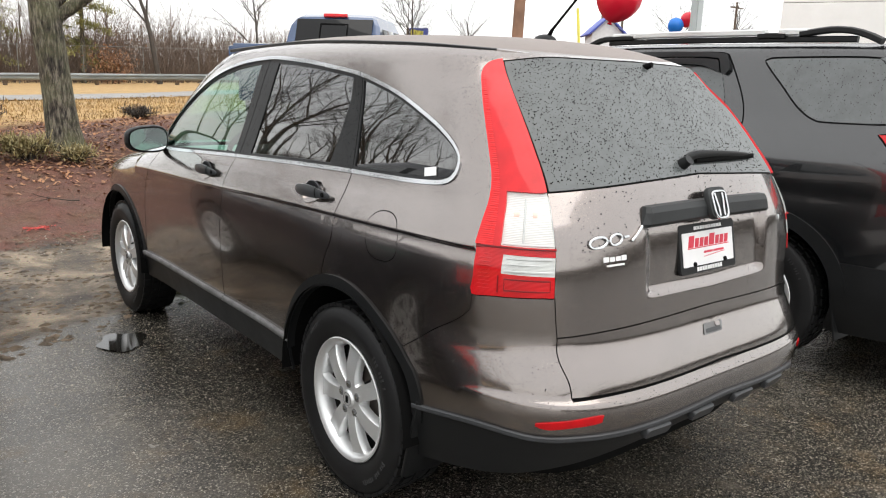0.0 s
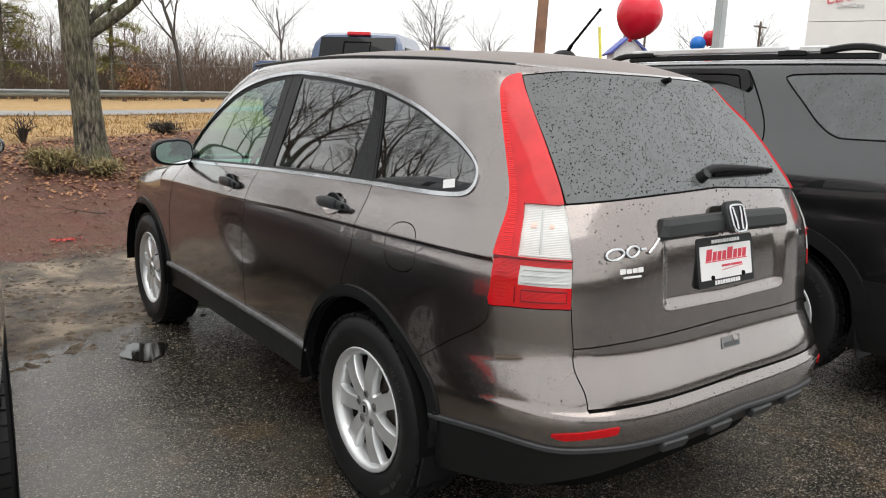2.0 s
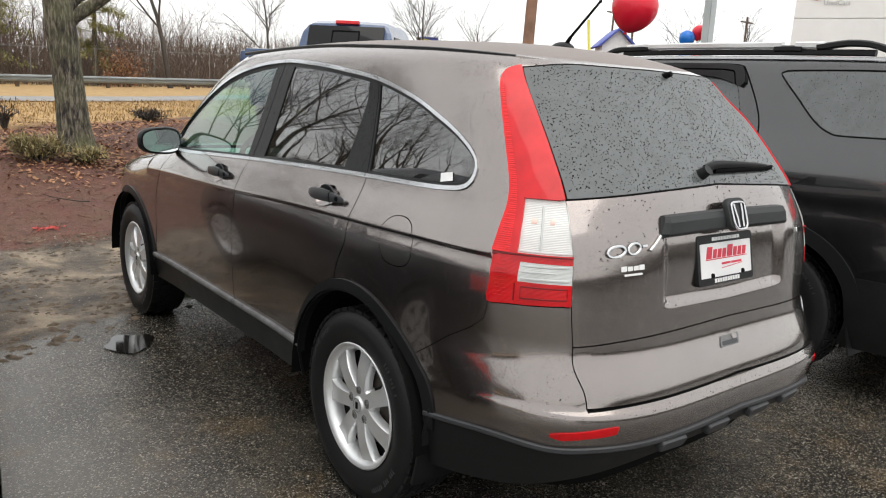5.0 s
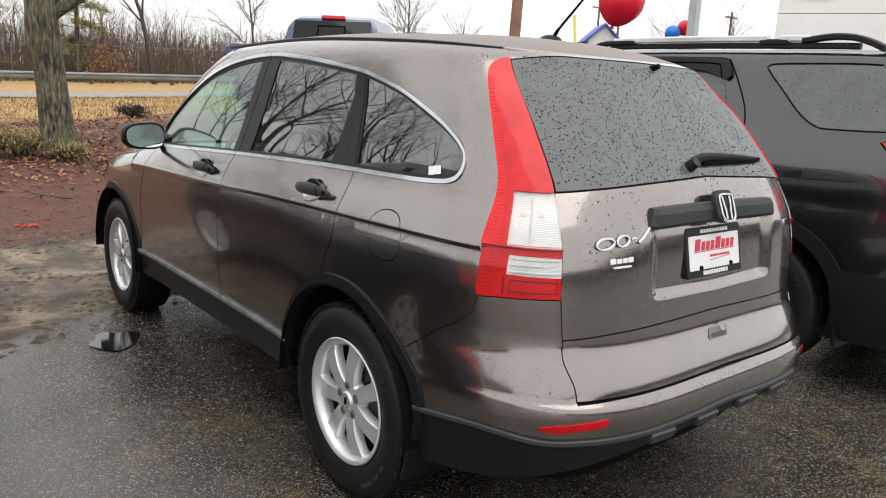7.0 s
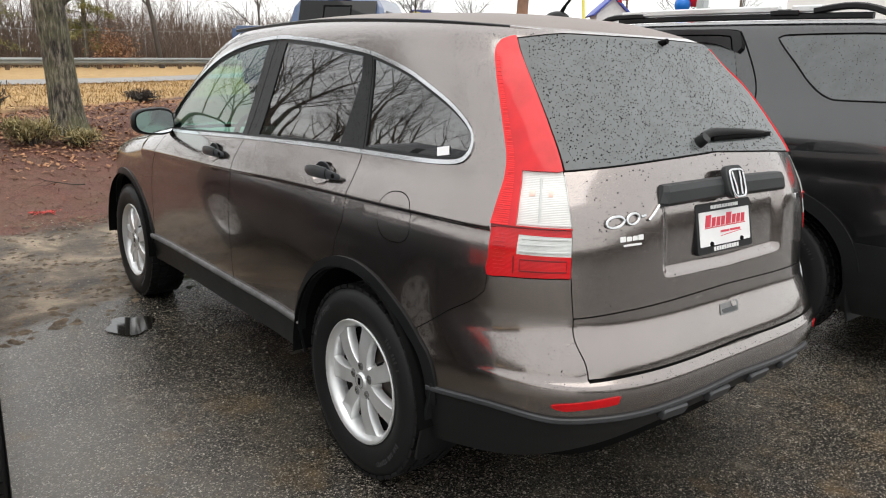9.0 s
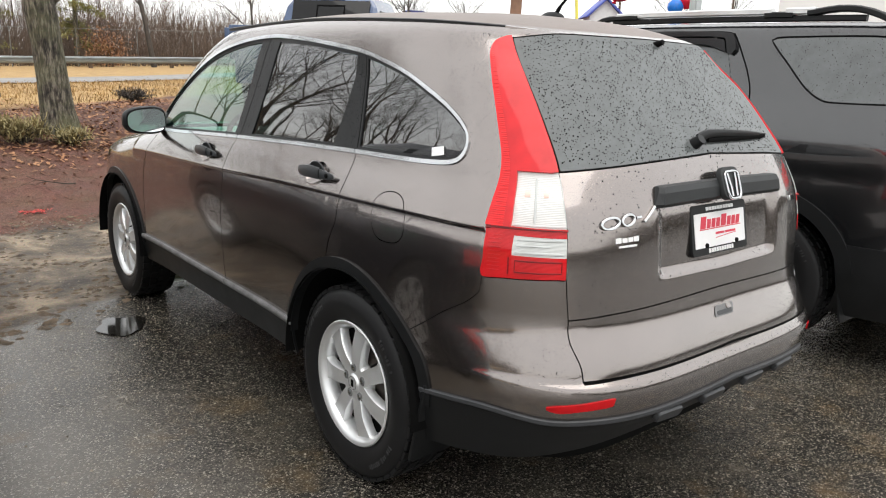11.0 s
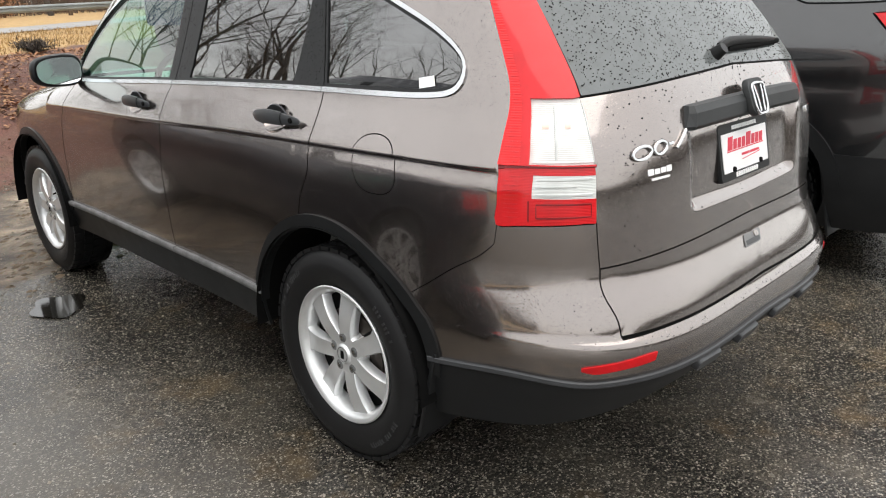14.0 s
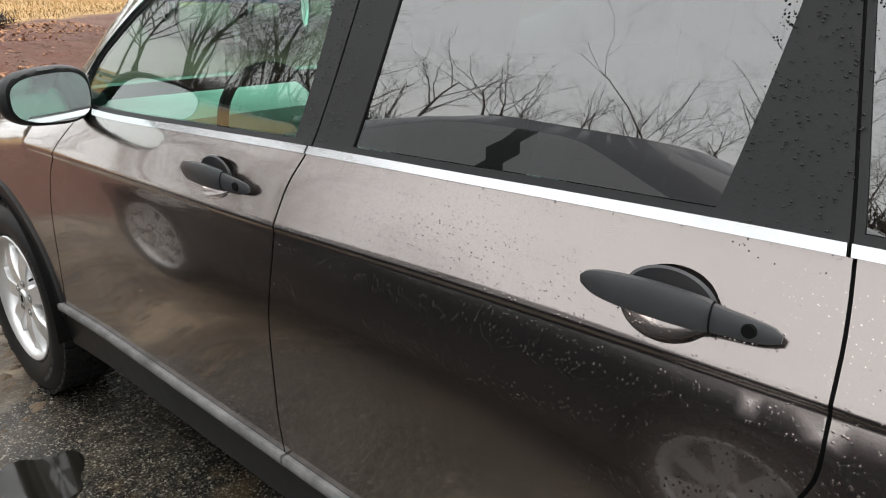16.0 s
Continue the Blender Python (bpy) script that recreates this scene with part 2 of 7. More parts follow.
def suv_extra(p, z, x, y, up):
    """Wheel arches swell the flank a little; the tail has a hollow for the plate."""
    for yc in (0.0, 2.62):
        r = math.hypot(p - yc, (z - 0.36))
        if r < 0.75:
            k = 1 - r / 0.75
            x -= 0.03 * k * k * (3 - 2 * k) * (1 if abs(x) > 0.3 else 0)
    if -0.7 < p < 0.7 and z > 0.98:
        a = min(max((0.7 - p) / 0.7, 0), 1) * min(max((p + 0.7) / 0.35, 0), 1)
        b = min(max((z - 0.98) / 0.17, 0), 1) * min(max((1.60 - z) / 0.2, 0), 1)
        x += 0.026 * a * a * (3 - 2 * a) * b * b * (3 - 2 * b)
    if p < -0.40 and 0.50 < z < 0.90 and abs(x) > 0.5:
        k = min((-0.40 - p) / 0.30, 1) * min(max((abs(x) - 0.5) / 0.2, 0), 1)
        g = 1 - 2 * min(max((z - 0.60) / 0.13, 0), 1)
        g *= min((z - 0.50) / 0.06, 1) * min((0.90 - z) / 0.12, 1)
        x -= math.copysign(0.013, -x) * k * k * (3 - 2 * k) * g
    if p < -1.2 and 0.80 < z < 1.12:
        a = min(max((0.350 - abs(x)) / 0.050, 0), 1)
        b = min(max((z - 0.862 - 0.02 * abs(x)) / 0.030, 0), 1)
        y += 0.022 * a * a * (3 - 2 * a) * b * b * (3 - 2 * b)
    return x, y, up


SUV = Shell(
    half=[(0.20, 0.775), (0.34, 0.820), (0.47, 0.843), (0.60, 0.847), (0.80, 0.855), (0.97, 0.847), (1.00, 0.839), (1.08, 0.813), (1.15, 0.780), (1.25, 0.747), (1.38, 0.710), (1.48, 0.683), (1.55, 0.655), (1.585, 0.620), (1.60, 0.575)],
    tail=[(0.20, -0.85), (0.34, -0.89), (0.44, -0.94), (0.50, -0.970), (0.575, -0.983), (0.597, -0.981), (0.610, -0.970), (0.622, -0.958), (0.64, -0.954), (0.70, -0.928), (0.76, -0.899), (0.80, -0.894), (0.90, -0.888), (1.05, -0.872), (1.13, -0.846), (1.20, -0.816), (1.30, -0.748), (1.45, -0.638), (1.55, -0.565), (1.585, -0.53), (1.60, -0.48)],
    nose=[(0.20, 3.36), (0.40, 3.46), (0.60, 3.48), (0.80, 3.42), (0.92, 3.25), (0.99, 2.95), (1.04, 2.65), (1.15, 2.46), (1.30, 2.27), (1.45, 2.02), (1.60, 1.62)],
    roof=[(-0.55, 1.575), (0.0, 1.615), (0.7, 1.635), (1.3, 1.62), (1.8, 1.60), (2.4, 1.57)],
    y0=0.3, y1=[(0.9, 2.2), (1.15, 1.2), (1.6, 0.8)], span=1.2, n=[(0.6, 4.6), (1.0, 4.6), (1.3, 4.5), (1.42, 4.2), (1.52, 3.3), (1.6, 3.1)],
    n_front=[(0.9, 4.0), (1.15, 4.5), (1.6, 5.0)], belt=1.15, top=1.60, extra=suv_extra)


# ---- mesh tools ----
def part(name, bm, material, parent=None, label="", smooth=True, kind=""):
    me = bpy.data.meshes.new(name)
    bm.to_mesh(me)
    bm.free()
    me.polygons.foreach_set("use_smooth", [smooth] * len(me.polygons))
    if smooth:
        me.set_sharp_from_angle(angle=radians(38))
    me.materials.append(material)
    ob = new(name, me)
    ob.parent = parent
    return tagged(ob, label=label, kind=kind)


def thing(name, label, category, m=None, group="", kind=""):
    ob = new(name)
    ob.empty_display_size = 0.1
    if m is not None:
        ob.matrix_basis = m
    return tagged(ob, label, category, group, kind)


def box(bm, centre, size, turn=None, bevel=0.0):
    m = Matrix.Translation(centre)
    if turn is not None:
        m = m @ turn.to_4x4()
    r = bmesh.ops.create_cube(bm, size=1.0, matrix=m @ Matrix.Diagonal((*size, 1)))
    if bevel:
        edges = list({e for v in r["verts"] for e in v.link_edges})
        bmesh.ops.bevel(bm, geom=edges, offset=bevel, segments=2, affect="EDGES", profile=0.6)
    return r["verts"]


def tube(bm, a, b, ra, rb=None, sides=10, caps=True):
    a, b = Vector(a), Vector(b)
    rb = ra if rb is None else rb
    t = (b - a).to_track_quat("Z", "Y").to_matrix()
    rings = []
    for c, r in ((a, ra), (b, rb)):
        rings.append([bm.verts.new(c + t @ Vector((r * math.cos(k * math.tau / sides), r * math.sin(k * math.tau / sides), 0))) for k in range(sides)])
    for k in range(sides):
        bm.faces.new((rings[0][k], rings[0][(k + 1) % sides], rings[1][(k + 1) % sides], rings[1][k]))
    if caps:
        bm.faces.new(rings[0][::-1])
        bm.faces.new(rings[1])


def lathe(bm, profile, steps=48, m=None):
    """Turns (radius, x) points about the x axis."""
    rings = []
    for k in range(steps):
        c, s = math.cos(k * math.tau / steps), math.sin(k * math.tau / steps)
        ring = []
        for r, x in profile:
            v = Vector((x, r * c, r * s))
            ring.append(bm.verts.new(m @ v if m is not None else v))
        rings.append(ring)
    for k in range(steps):
        a, b = rings[k], rings[(k + 1) % steps]
        for i in range(len(profile) - 1):
            bm.faces.new((a[i], b[i], b[i + 1], a[i + 1]))


def sweep(bm, path, width, depth, up=(0, 0, 1), taper=None):
    """A band of rounded section along a path of points."""
    path = [Vector(p) for p in path]
    rings = []
    for i, p in enumerate(path):
        d = (path[min(i + 1, len(path) - 1)] - path[max(i - 1, 0)]).normalized()
        side = d.cross(Vector(up)).normalized()
        top = side.cross(d).normalized()
        k = taper(i / (len(path) - 1)) if taper else 1.0
        ring = []
        for a in range(8):
            c, s = math.cos(a * math.tau / 8 + 0.39), math.sin(a * math.tau / 8 + 0.39)
            sx, sy = math.copysign(abs(c) ** 0.6, c), math.copysign(abs(s) ** 0.6, s)
            ring.append(bm.verts.new(p + side * (sx * width * k / 2) + top * (sy * depth * k / 2)))
        rings.append(ring)
    for a, b in zip(rings, rings[1:]):
        for k in range(8):
            bm.faces.new((a[k], a[(k + 1) % 8], b[(k + 1) % 8], b[k]))
    bm.faces.new(rings[0][::-1])
    bm.faces.new(rings[-1])


def spline(points, step=0.02, closed=False):
    """A smooth line through the points, sampled every step."""
    pts = [np.array(p, float) for p in points]
    n, out = len(pts), []
    for i in range(n if closed else n - 1):
        if closed:
            a, b, c, d = (pts[(i + k) % n] for k in (-1, 0, 1, 2))
        else:
            a, b, c, d = pts[max(i - 1, 0)], pts[i], pts[i + 1], pts[min(i + 2, n - 1)]
        m = max(1, int(np.linalg.norm(c - b) / step))
        for u in np.arange(m) / m:
            out.append(0.5 * (2 * b + (c - a) * u + (2 * a - 5 * b + 4 * c - d) * u * u + (3 * b - a - 3 * c + d) * u ** 3))
    if not closed:
        out.append(pts[-1])
    return np.array(out)


def offset_line(line, d, closed=False):
    n = len(line)
    nxt = np.roll(line, -1, 0) if closed else np.vstack([line[1:], 2 * line[-1:] - line[-2:-1]])
    prv = np.roll(line, 1, 0) if closed else np.vstack([2 * line[:1] - line[1:2], line[:-1]])
    t = nxt - prv
    t /= np.linalg.norm(t, axis=1)[:, None] + 1e-12
    return line + d * np.stack([-t[:, 1], t[:, 0]], 1)


def inside(poly, pts):
    """Which of the points lie in the closed polygon."""
    x, y = pts[:, 0], pts[:, 1]
    a, b = poly, np.roll(poly, -1, 0)
    hit = np.zeros(len(pts), bool)
    for (x0, y0), (x1, y1) in zip(a, b):
        if y0 != y1:
            hit ^= ((y0 > y) != (y1 > y)) & (x < (x1 - x0) * (y - y0) / (y1 - y0) + x0)
    return hit


def near(line, pts, d, closed=False):
    """Which of the points lie within d of the line."""
    a = line
    b = np.roll(line, -1, 0) if closed else line[1:]
    a = a if closed else line[:-1]
    out = np.zeros(len(pts), bool)
    for p, q in zip(a, b):
        s = q - p
        u = np.clip(((pts - p) @ s) / (s @ s + 1e-12), 0, 1)
        out |= np.linalg.norm(pts - p - u[:, None] * s, axis=1) < d
    return out


def cut_shell(shell, outline, lines, sort, step):
    """Triangulates the flat outline with the lines as edges, sorts the triangles into regions, and lifts them onto the shell.
    lines: (points, closed). sort: from triangle centres to region names. Returns region -> (points, normals, triangles)."""
    from_lines = [outline] + [l for l, _ in lines]
    cloud = np.vstack(from_lines)
    lo, hi = outline.min(0), outline.max(0)
    grid = np.array([(x + (0.5 * step if j % 2 else 0), y) for j, y in enumerate(np.arange(lo[1], hi[1], step * 0.87)) for x in np.arange(lo[0], hi[0], step)])
    grid = grid[inside(outline, grid)]
    keep = np.ones(len(grid), bool)
    for k in range(0, len(grid), 400):
        d = np.abs(grid[k:k + 400, None, :] - cloud[None]).max(2).min(1)
        keep[k:k + 400] = d > 0.45 * step
    grid = grid[keep]
    verts, edges = [Vector(p) for p in grid], []
    for line, closed in [(outline, True)] + lines:
        base = len(verts)
        verts += [Vector(p) for p in line]
        edges += [(base + i, base + i + 1) for i in range(len(line) - 1)]
        if closed:
            edges.append((base + len(line) - 1, base))
    from mathutils import geometry
    v2, _, tris, *_ = geometry.delaunay_2d_cdt(verts, edges, [], 0, 1e-5)
    flat = np.array([tuple(v) for v in v2])
    tris = np.array([t for t in tris if len(t) == 3])
    mid = flat[tris].mean(1)
    ok = inside(outline, mid)
    tris, mid = tris[ok], mid[ok]
    names = sort(mid)
    places = np.array([shell.at(*p) for p in flat])
    normals = np.array([shell.normal(*p) for p in flat])
    out = {}
    for name in sorted({str(r) for r in names} - {""}):
        mine = tris[names == name]
        used, idx = np.unique(mine, return_inverse=True)
        out[name] = (places[used], normals[used], idx.reshape(-1, 3))
    return out


def panel(name, piece, material, parent, off=0.0, skirt=0.01, label="", both=False, flip=False):
    """One lifted region as a part: moved out by off, with its rim turned in by skirt. both: joined with its mirror image; flip: the mirror image."""
    places, normals, tris = piece
    pts, nrm, faces = [], [], []

    def add(mirror):
        s = np.array((-1.0 if mirror else 1.0, 1, 1))
        base = len(pts)
        top = (places + normals * off) * s
        pts.extend(top), nrm.extend(normals * s)
        c = np.cross(places[tris[:, 1]] - places[tris[:, 0]], places[tris[:, 2]] - places[tris[:, 0]])
        out = (c * normals[tris].mean(1)).sum(1) > 0
        for t, o in zip(tris, out):
            t = t if bool(o) != mirror else t[::-1]
            faces.append([base + int(i) for i in t])
        if skirt:
            count = {}
            for t in tris:
                for i in range(3):
                    a, b = int(t[i]), int(t[(i + 1) % 3])
                    count.setdefault((min(a, b), max(a, b)), []).append((a, b, t))
            for key, uses in count.items():
                if len(uses) == 1 and not (both and abs(places[key[0]][0]) < 1e-4 and abs(places[key[1]][0]) < 1e-4):
                    a, b, t = uses[0]
                    rim = [top[a], top[b], top[b] - normals[b] * s * skirt, top[a] - normals[a] * s * skirt]
                    face = np.cross(rim[1] - rim[0], rim[2] - rim[1])
                    face /= np.linalg.norm(face) + 1e-12
                    away = top[a] - top[[i for i in t]].mean(0)
                    if face @ away < 0:
                        face, rim = -face, rim[::-1]
                    k = len(pts)
                    pts.extend(rim), nrm.extend([face] * 4)
                    faces.append([k, k + 1, k + 2, k + 3])
    if not flip:
        add(False)
    if both or flip:
        add(True)
    me = bpy.data.meshes.new(name)
    me.from_pydata([tuple(p) for p in pts], [], faces)
    me.polygons.foreach_set("use_smooth", [True] * len(faces))
    me.normals_split_custom_set_from_vertices([tuple(v) for v in nrm])
    me.materials.append(material)
    ob = new(name, me)
    ob.parent = parent
    return tagged(ob, label=label)


# ---- the brown-grey SUV ----
def line_of(f, lo, hi, step=0.015, swap=False):
    """A curve f sampled as a line; swap: f gives p from z."""
    t = np.linspace(lo, hi, max(3, int(abs(hi - lo) / step)))
    return np.array([(f(v), v) if swap else (v, f(v)) for v in t])


def arch_poly(yc, r, zc=0.36, low=0.18):
    a = np.linspace(0, math.pi, 40)
    return np.array([(yc + r, low)] + [(yc + r * math.cos(k), zc + r * math.sin(k)) for k in a] + [(yc - r, low)])


CREASE = glide([(-0.75, 1.019), (-0.37, 1.022), (0.01, 1.017), (0.5, 1.007), (1.02, 0.989), (1.8, 0.967), (2.3, 0.95)])
DOOR_FRONT = glide([(0.44, 2.169), (0.724, 2.151), (0.887, 2.121), (0.98, 2.062), (1.09, 1.965)])
DOOR_MID = glide([(0.44, 1.061), (0.592, 1.080), (0.779, 1.076), (0.936, 1.055), (1.049, 1.043), (1.13, 1.012)])
DOOR_REAR = glide([(0.76, 0.128), (0.843, 0.114), (0.95, 0.072), (1.064, 0.080), (1.155, 0.094)])
BUMPER_CUT = glide([(-0.692, 0.887), (-0.686, 0.850), (-0.660, 0.826), (-0.505, 0.748), (-0.31, 0.645)])
GATE_EDGE = glide([(0.621, -1.147), (0.66, -1.14), (0.728, -1.105), (0.78, -1.117), (0.9, -1.113), (1.0, -1.115), (1.089, -1.076), (1.182, -1.037), (1.285, -1.014), (1.412, -0.983), (1.564, -0.934)])
GATE_LOW = glide([(-2.1, 0.634), (-1.86, 0.630), (-1.42, 0.628), (-1.147, 0.621)])
GARNISH = glide([(-2.1, 0.803), (-1.756, 0.799), (-1.4, 0.794), (-1.115, 0.781)])
PANE_LOW = glide([(-2.1, 1.22), (-1.95, 1.216), (-1.57, 1.206), (-1.321, 1.196), (-1.034, 1.181)])
PANE_TOP = glide([(-2.1, 1.594), (-1.75, 1.592), (-1.359, 1.589), (-0.93, 1.564)])
CLAD_TOP = glide([(-2.1, 0.530), (-1.78, 0.520), (-1.2, 0.514), (-0.97, 0.505), (-0.68, 0.514), (-0.388, 0.493)])
CLAD_BOTTOM = glide([(-2.1, 0.462), (-1.7, 0.455), (-1.45, 0.435), (-1.2, 0.395), (-0.9, 0.345), (-0.5, 0.30), (-0.33, 0.28)])
DLO = spline([(1.82, 1.088), (1.377, 1.108), (1.016, 1.125), (0.515, 1.144), (0.094, 1.153), (-0.152, 1.157), (-0.337, 1.162), (-0.456, 1.173), (-0.51, 1.193), (-0.544, 1.226), (-0.555, 1.266), (-0.522, 1.304), (-0.436, 1.347), (-0.315, 1.39), (-0.168, 1.435), (-0.003, 1.468), (0.156, 1.491), (0.36, 1.507), (0.528, 1.521), (0.717, 1.532), (0.89, 1.54), (1.144, 1.531), (1.382, 1.501), (1.587, 1.454), (1.783, 1.387), (1.939, 1.313), (2.06, 1.235), (2.095, 1.153), (2.02, 1.095)], 0.02, True)
TAIL = spline([(-0.692, 0.889), (-0.696, 0.94), (-0.7, 1.056), (-0.724, 1.155), (-0.732, 1.212), (-0.733, 1.275), (-0.736, 1.372), (-0.743, 1.468), (-0.752, 1.512), (-0.799, 1.543), (-0.892, 1.559), (-0.93, 1.561), (-0.946, 1.516), (-0.98, 1.412), (-1.01, 1.284), (-1.034, 1.181), (-1.073, 1.086), (-1.103, 1.0), (-1.109, 0.93), (-1.109, 0.899), (-1.06, 0.897), (-0.8, 0.891)], 0.02, True)
FUEL = spline([(-0.132, 1.015), (-0.163, 1.057), (-0.237, 1.064), (-0.293, 1.034), (-0.315, 0.961), (-0.282, 0.920), (-0.196, 0.915), (-0.152, 0.945)], 0.012, True)
REFLECTOR = spline([(-0.952, 0.548), (-1.005, 0.533), (-1.12, 0.542), (-1.268, 0.555), (-1.275, 0.576), (-1.12, 0.565)], 0.015, True)


def suv_bulge(p, z, x, y, up):
    x, y, up = suv_extra(p, z, x, y, up)
    if -0.72 < p < 2.3 and 0.9 < z < 1.15:
        u = z - CREASE(p)
        if -0.012 < u <= 0.004:
            k = (u + 0.012) / 0.016
            x -= 0.007 * k * k * (3 - 2 * k)
        elif 0.004 < u < 0.10:
            k = (u - 0.004) / 0.096
            x -= 0.007 * (1 - k) ** 2
    return x, y, up


SUV.extra = suv_bulge
CUPS = [np.array([(y + 0.150 + 0.064 * math.cos(a), z - 0.008 + 0.042 * math.sin(a)) for a in np.linspace(0, math.tau, 33)[:-1]]) for y, z in ((0.130, 1.072), (1.118, 1.048))]


def pane_split(mid, top_p, low_p):
    """True on the front side of a line that runs from the roof to the belt."""
    return mid[:, 0] > top_p + (1.53 - mid[:, 1]) / 0.39 * (low_p - top_p)


def suv_regions(mid):
    p, z = mid[:, 0], mid[:, 1]
    pick = np.array([""] * len(mid), dtype=object)
    f = lambda g, a: np.array([g(v) for v in a])
    y1, nose = f(SUV.y1, z), f(SUV.nose, z)
    q = (p - y1) / (nose - y1)
    front, middle, rear, edge = f(DOOR_FRONT, z), f(DOOR_MID, z), f(DOOR_REAR, z), f(GATE_EDGE, z)
    pick[:] = "quarter"
    low = z < 1.2
    pick[low & (p > rear)] = "rear_door"
    pick[low & (p > middle)] = "front_door"
    pick[low & (p > front)] = "fender"
    pick[(z >= 0.80) & (q > 1.0) & (z < 1.07)] = "hood"
    pick[(z < 0.62) & (p > 2.9)] = "front_bumper"
    pick[(z > 1.07) & (q > 1.06) & (z < 1.585)] = "windshield"
    pick[(p > -0.4) & (p < 2.9) & (z < 0.465)] = "sill"
    rearward = (p < -0.31) & (z < f(BUMPER_CUT, np.clip(p, -0.692, -0.31)))
    pick[rearward] = "bumper"
    gate = (p < edge) & (z > f(GATE_LOW, p)) & (z < 1.564)
    gate |= (p < -0.934) & (z >= 1.5) & (z < f(PANE_TOP, p))
    pick[gate] = "tailgate"
    pick[gate & (z < f(GARNISH, p))] = "gate_garnish"
    pane = gate & (z > f(PANE_LOW, p))
    pick[pane] = "gate_rubber"
    pick[pane & (p < edge - 0.010) & (z > f(PANE_LOW, p) + 0.006) & (z < f(PANE_TOP, p) - 0.004)] = "rear_window"
    pick[(p < -0.31) & (z < f(CLAD_TOP, p))] = "bumper_cladding"
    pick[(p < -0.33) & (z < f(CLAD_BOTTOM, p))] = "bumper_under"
    pick[inside(REFLECTOR, mid)] = "reflector"
    pick[inside(FUEL, mid)] = "fuel_door"
    for cup in CUPS:
        pick[inside(cup, mid)] = ""
    lamp = inside(TAIL, mid)
    pick[lamp] = "lamp_upper"
    pick[lamp & (p > -0.775)] = "lamp_rib"
    pick[lamp & (z < 1.030)] = "lamp_lower"
    pick[lamp & (z > 1.033) & (z < 1.177) & (p < -0.812) & (p > -1.2)] = "lamp_clear"
    pick[lamp & (z > 0.958) & (z < 1.010) & (p < -0.832)] = "lamp_silver"
    for i, (line, closed) in enumerate(SEAMS):
        pick[near(line, mid, SEAM_HALF[i], closed)] = "seam_%02d" % i
    dlo = inside(DLO, mid)
    ring = near(DLO, mid, 0.0135, True)
    pick[dlo] = "pillar"
    inner = dlo & ~near(DLO, mid, 0.025, True)
    pick[inner & pane_split(mid, 0.99, 1.065)] = "front_glass"
    pick[inner & ~pane_split(mid, 0.825, 0.905) & pane_split(mid, 0.215, 0.200)] = "rear_glass"
    pick[inner & ~pane_split(mid, 0.180, 0.270) & pane_split(mid, 0.215, 0.200)] = "pillar"
    pick[inner & ~pane_split(mid, 0.135, 0.085)] = "quarter_glass"
    pick[dlo & ring] = "chrome"
    for i, line in enumerate(PILLAR_SEAMS):
        pick[dlo & near(line, mid, 0.0024)] = "seam_%02d" % (20 + i)
    for yc, name in ((0.0, "rear"), (2.62, "front")):
        pick[inside(arch_poly(yc, 0.450), mid) & (z > 0.44)] = "arch_" + name
        pick[inside(arch_poly(yc, 0.408), mid)] = ""
    pick[(p > -0.33) & (p < 3.1) & (z < 0.325)] = ""
    return pick


PILLAR_SEAMS = [np.array([(a + k * (b - a), 1.545 - 0.42 * k) for k in np.linspace(0, 1, 26)]) for a, b in ((0.915, 1.014), (0.150, 0.096))]
SEAMS = [(line_of(DOOR_FRONT, 0.45, 1.09, swap=True), False), (line_of(DOOR_MID, 0.45, 1.13, swap=True), False), (line_of(DOOR_REAR, 0.76, 1.16, swap=True), False),
         (line_of(BUMPER_CUT, -0.692, -0.31), False), (TAIL, True), (FUEL, True), (line_of(GATE_EDGE, 0.621, 0.90, swap=True), False),
         (line_of(GATE_LOW, -2.1, -1.147), False), (line_of(lambda v: GATE_LOW(v) - 0.0045, -2.1, -1.147), False), (line_of(GARNISH, -2.1, -1.115), False), (line_of(GATE_EDGE, 1.182, 1.564, swap=True), False)]

SEAM_HALF = [0.0026, 0.0024, 0.0024, 0.0013, 0.0026, 0.0016, 0.0026, 0.0022, 0.0026, 0.0018, 0.0026]


def lamp_strip(bm, pts, width, out=0.0088):
    """A thin moulded line on the lamp's face through (p, z) points."""
    line = []
    for (p0, z0), (p1, z1) in zip(pts, pts[1:]):
        n = max(2, int(math.hypot(p1 - p0, z1 - z0) / 0.03))
        line += [(p0 + (p1 - p0) * k / n, z0 + (z1 - z0) * k / n) for k in range(n)]
    line.append(pts[-1])
    rows = []
    for i, (p, z) in enumerate(line):
        a, b = line[max(i - 1, 0)], line[min(i + 1, len(line) - 1)]
        d = math.hypot(b[0] - a[0], b[1] - a[1])
        ox, oz = -(b[1] - a[1]) / d * width / 2, (b[0] - a[0]) / d * width / 2
        row = []
        for k, lift in ((1, 0.0), (0.6, 0.0016), (-0.6, 0.0016), (-1, 0.0)):
            q = (p + ox * k, z + oz * k)
            row.append(bm.verts.new(SUV.at(*q) + SUV.normal(*q) * (out - 0.001 + lift)))
        rows.append(row)
    for a, b in zip(rows, rows[1:]):
        for k in range(3):
            bm.faces.new((a[k], a[k + 1], b[k + 1], b[k]))


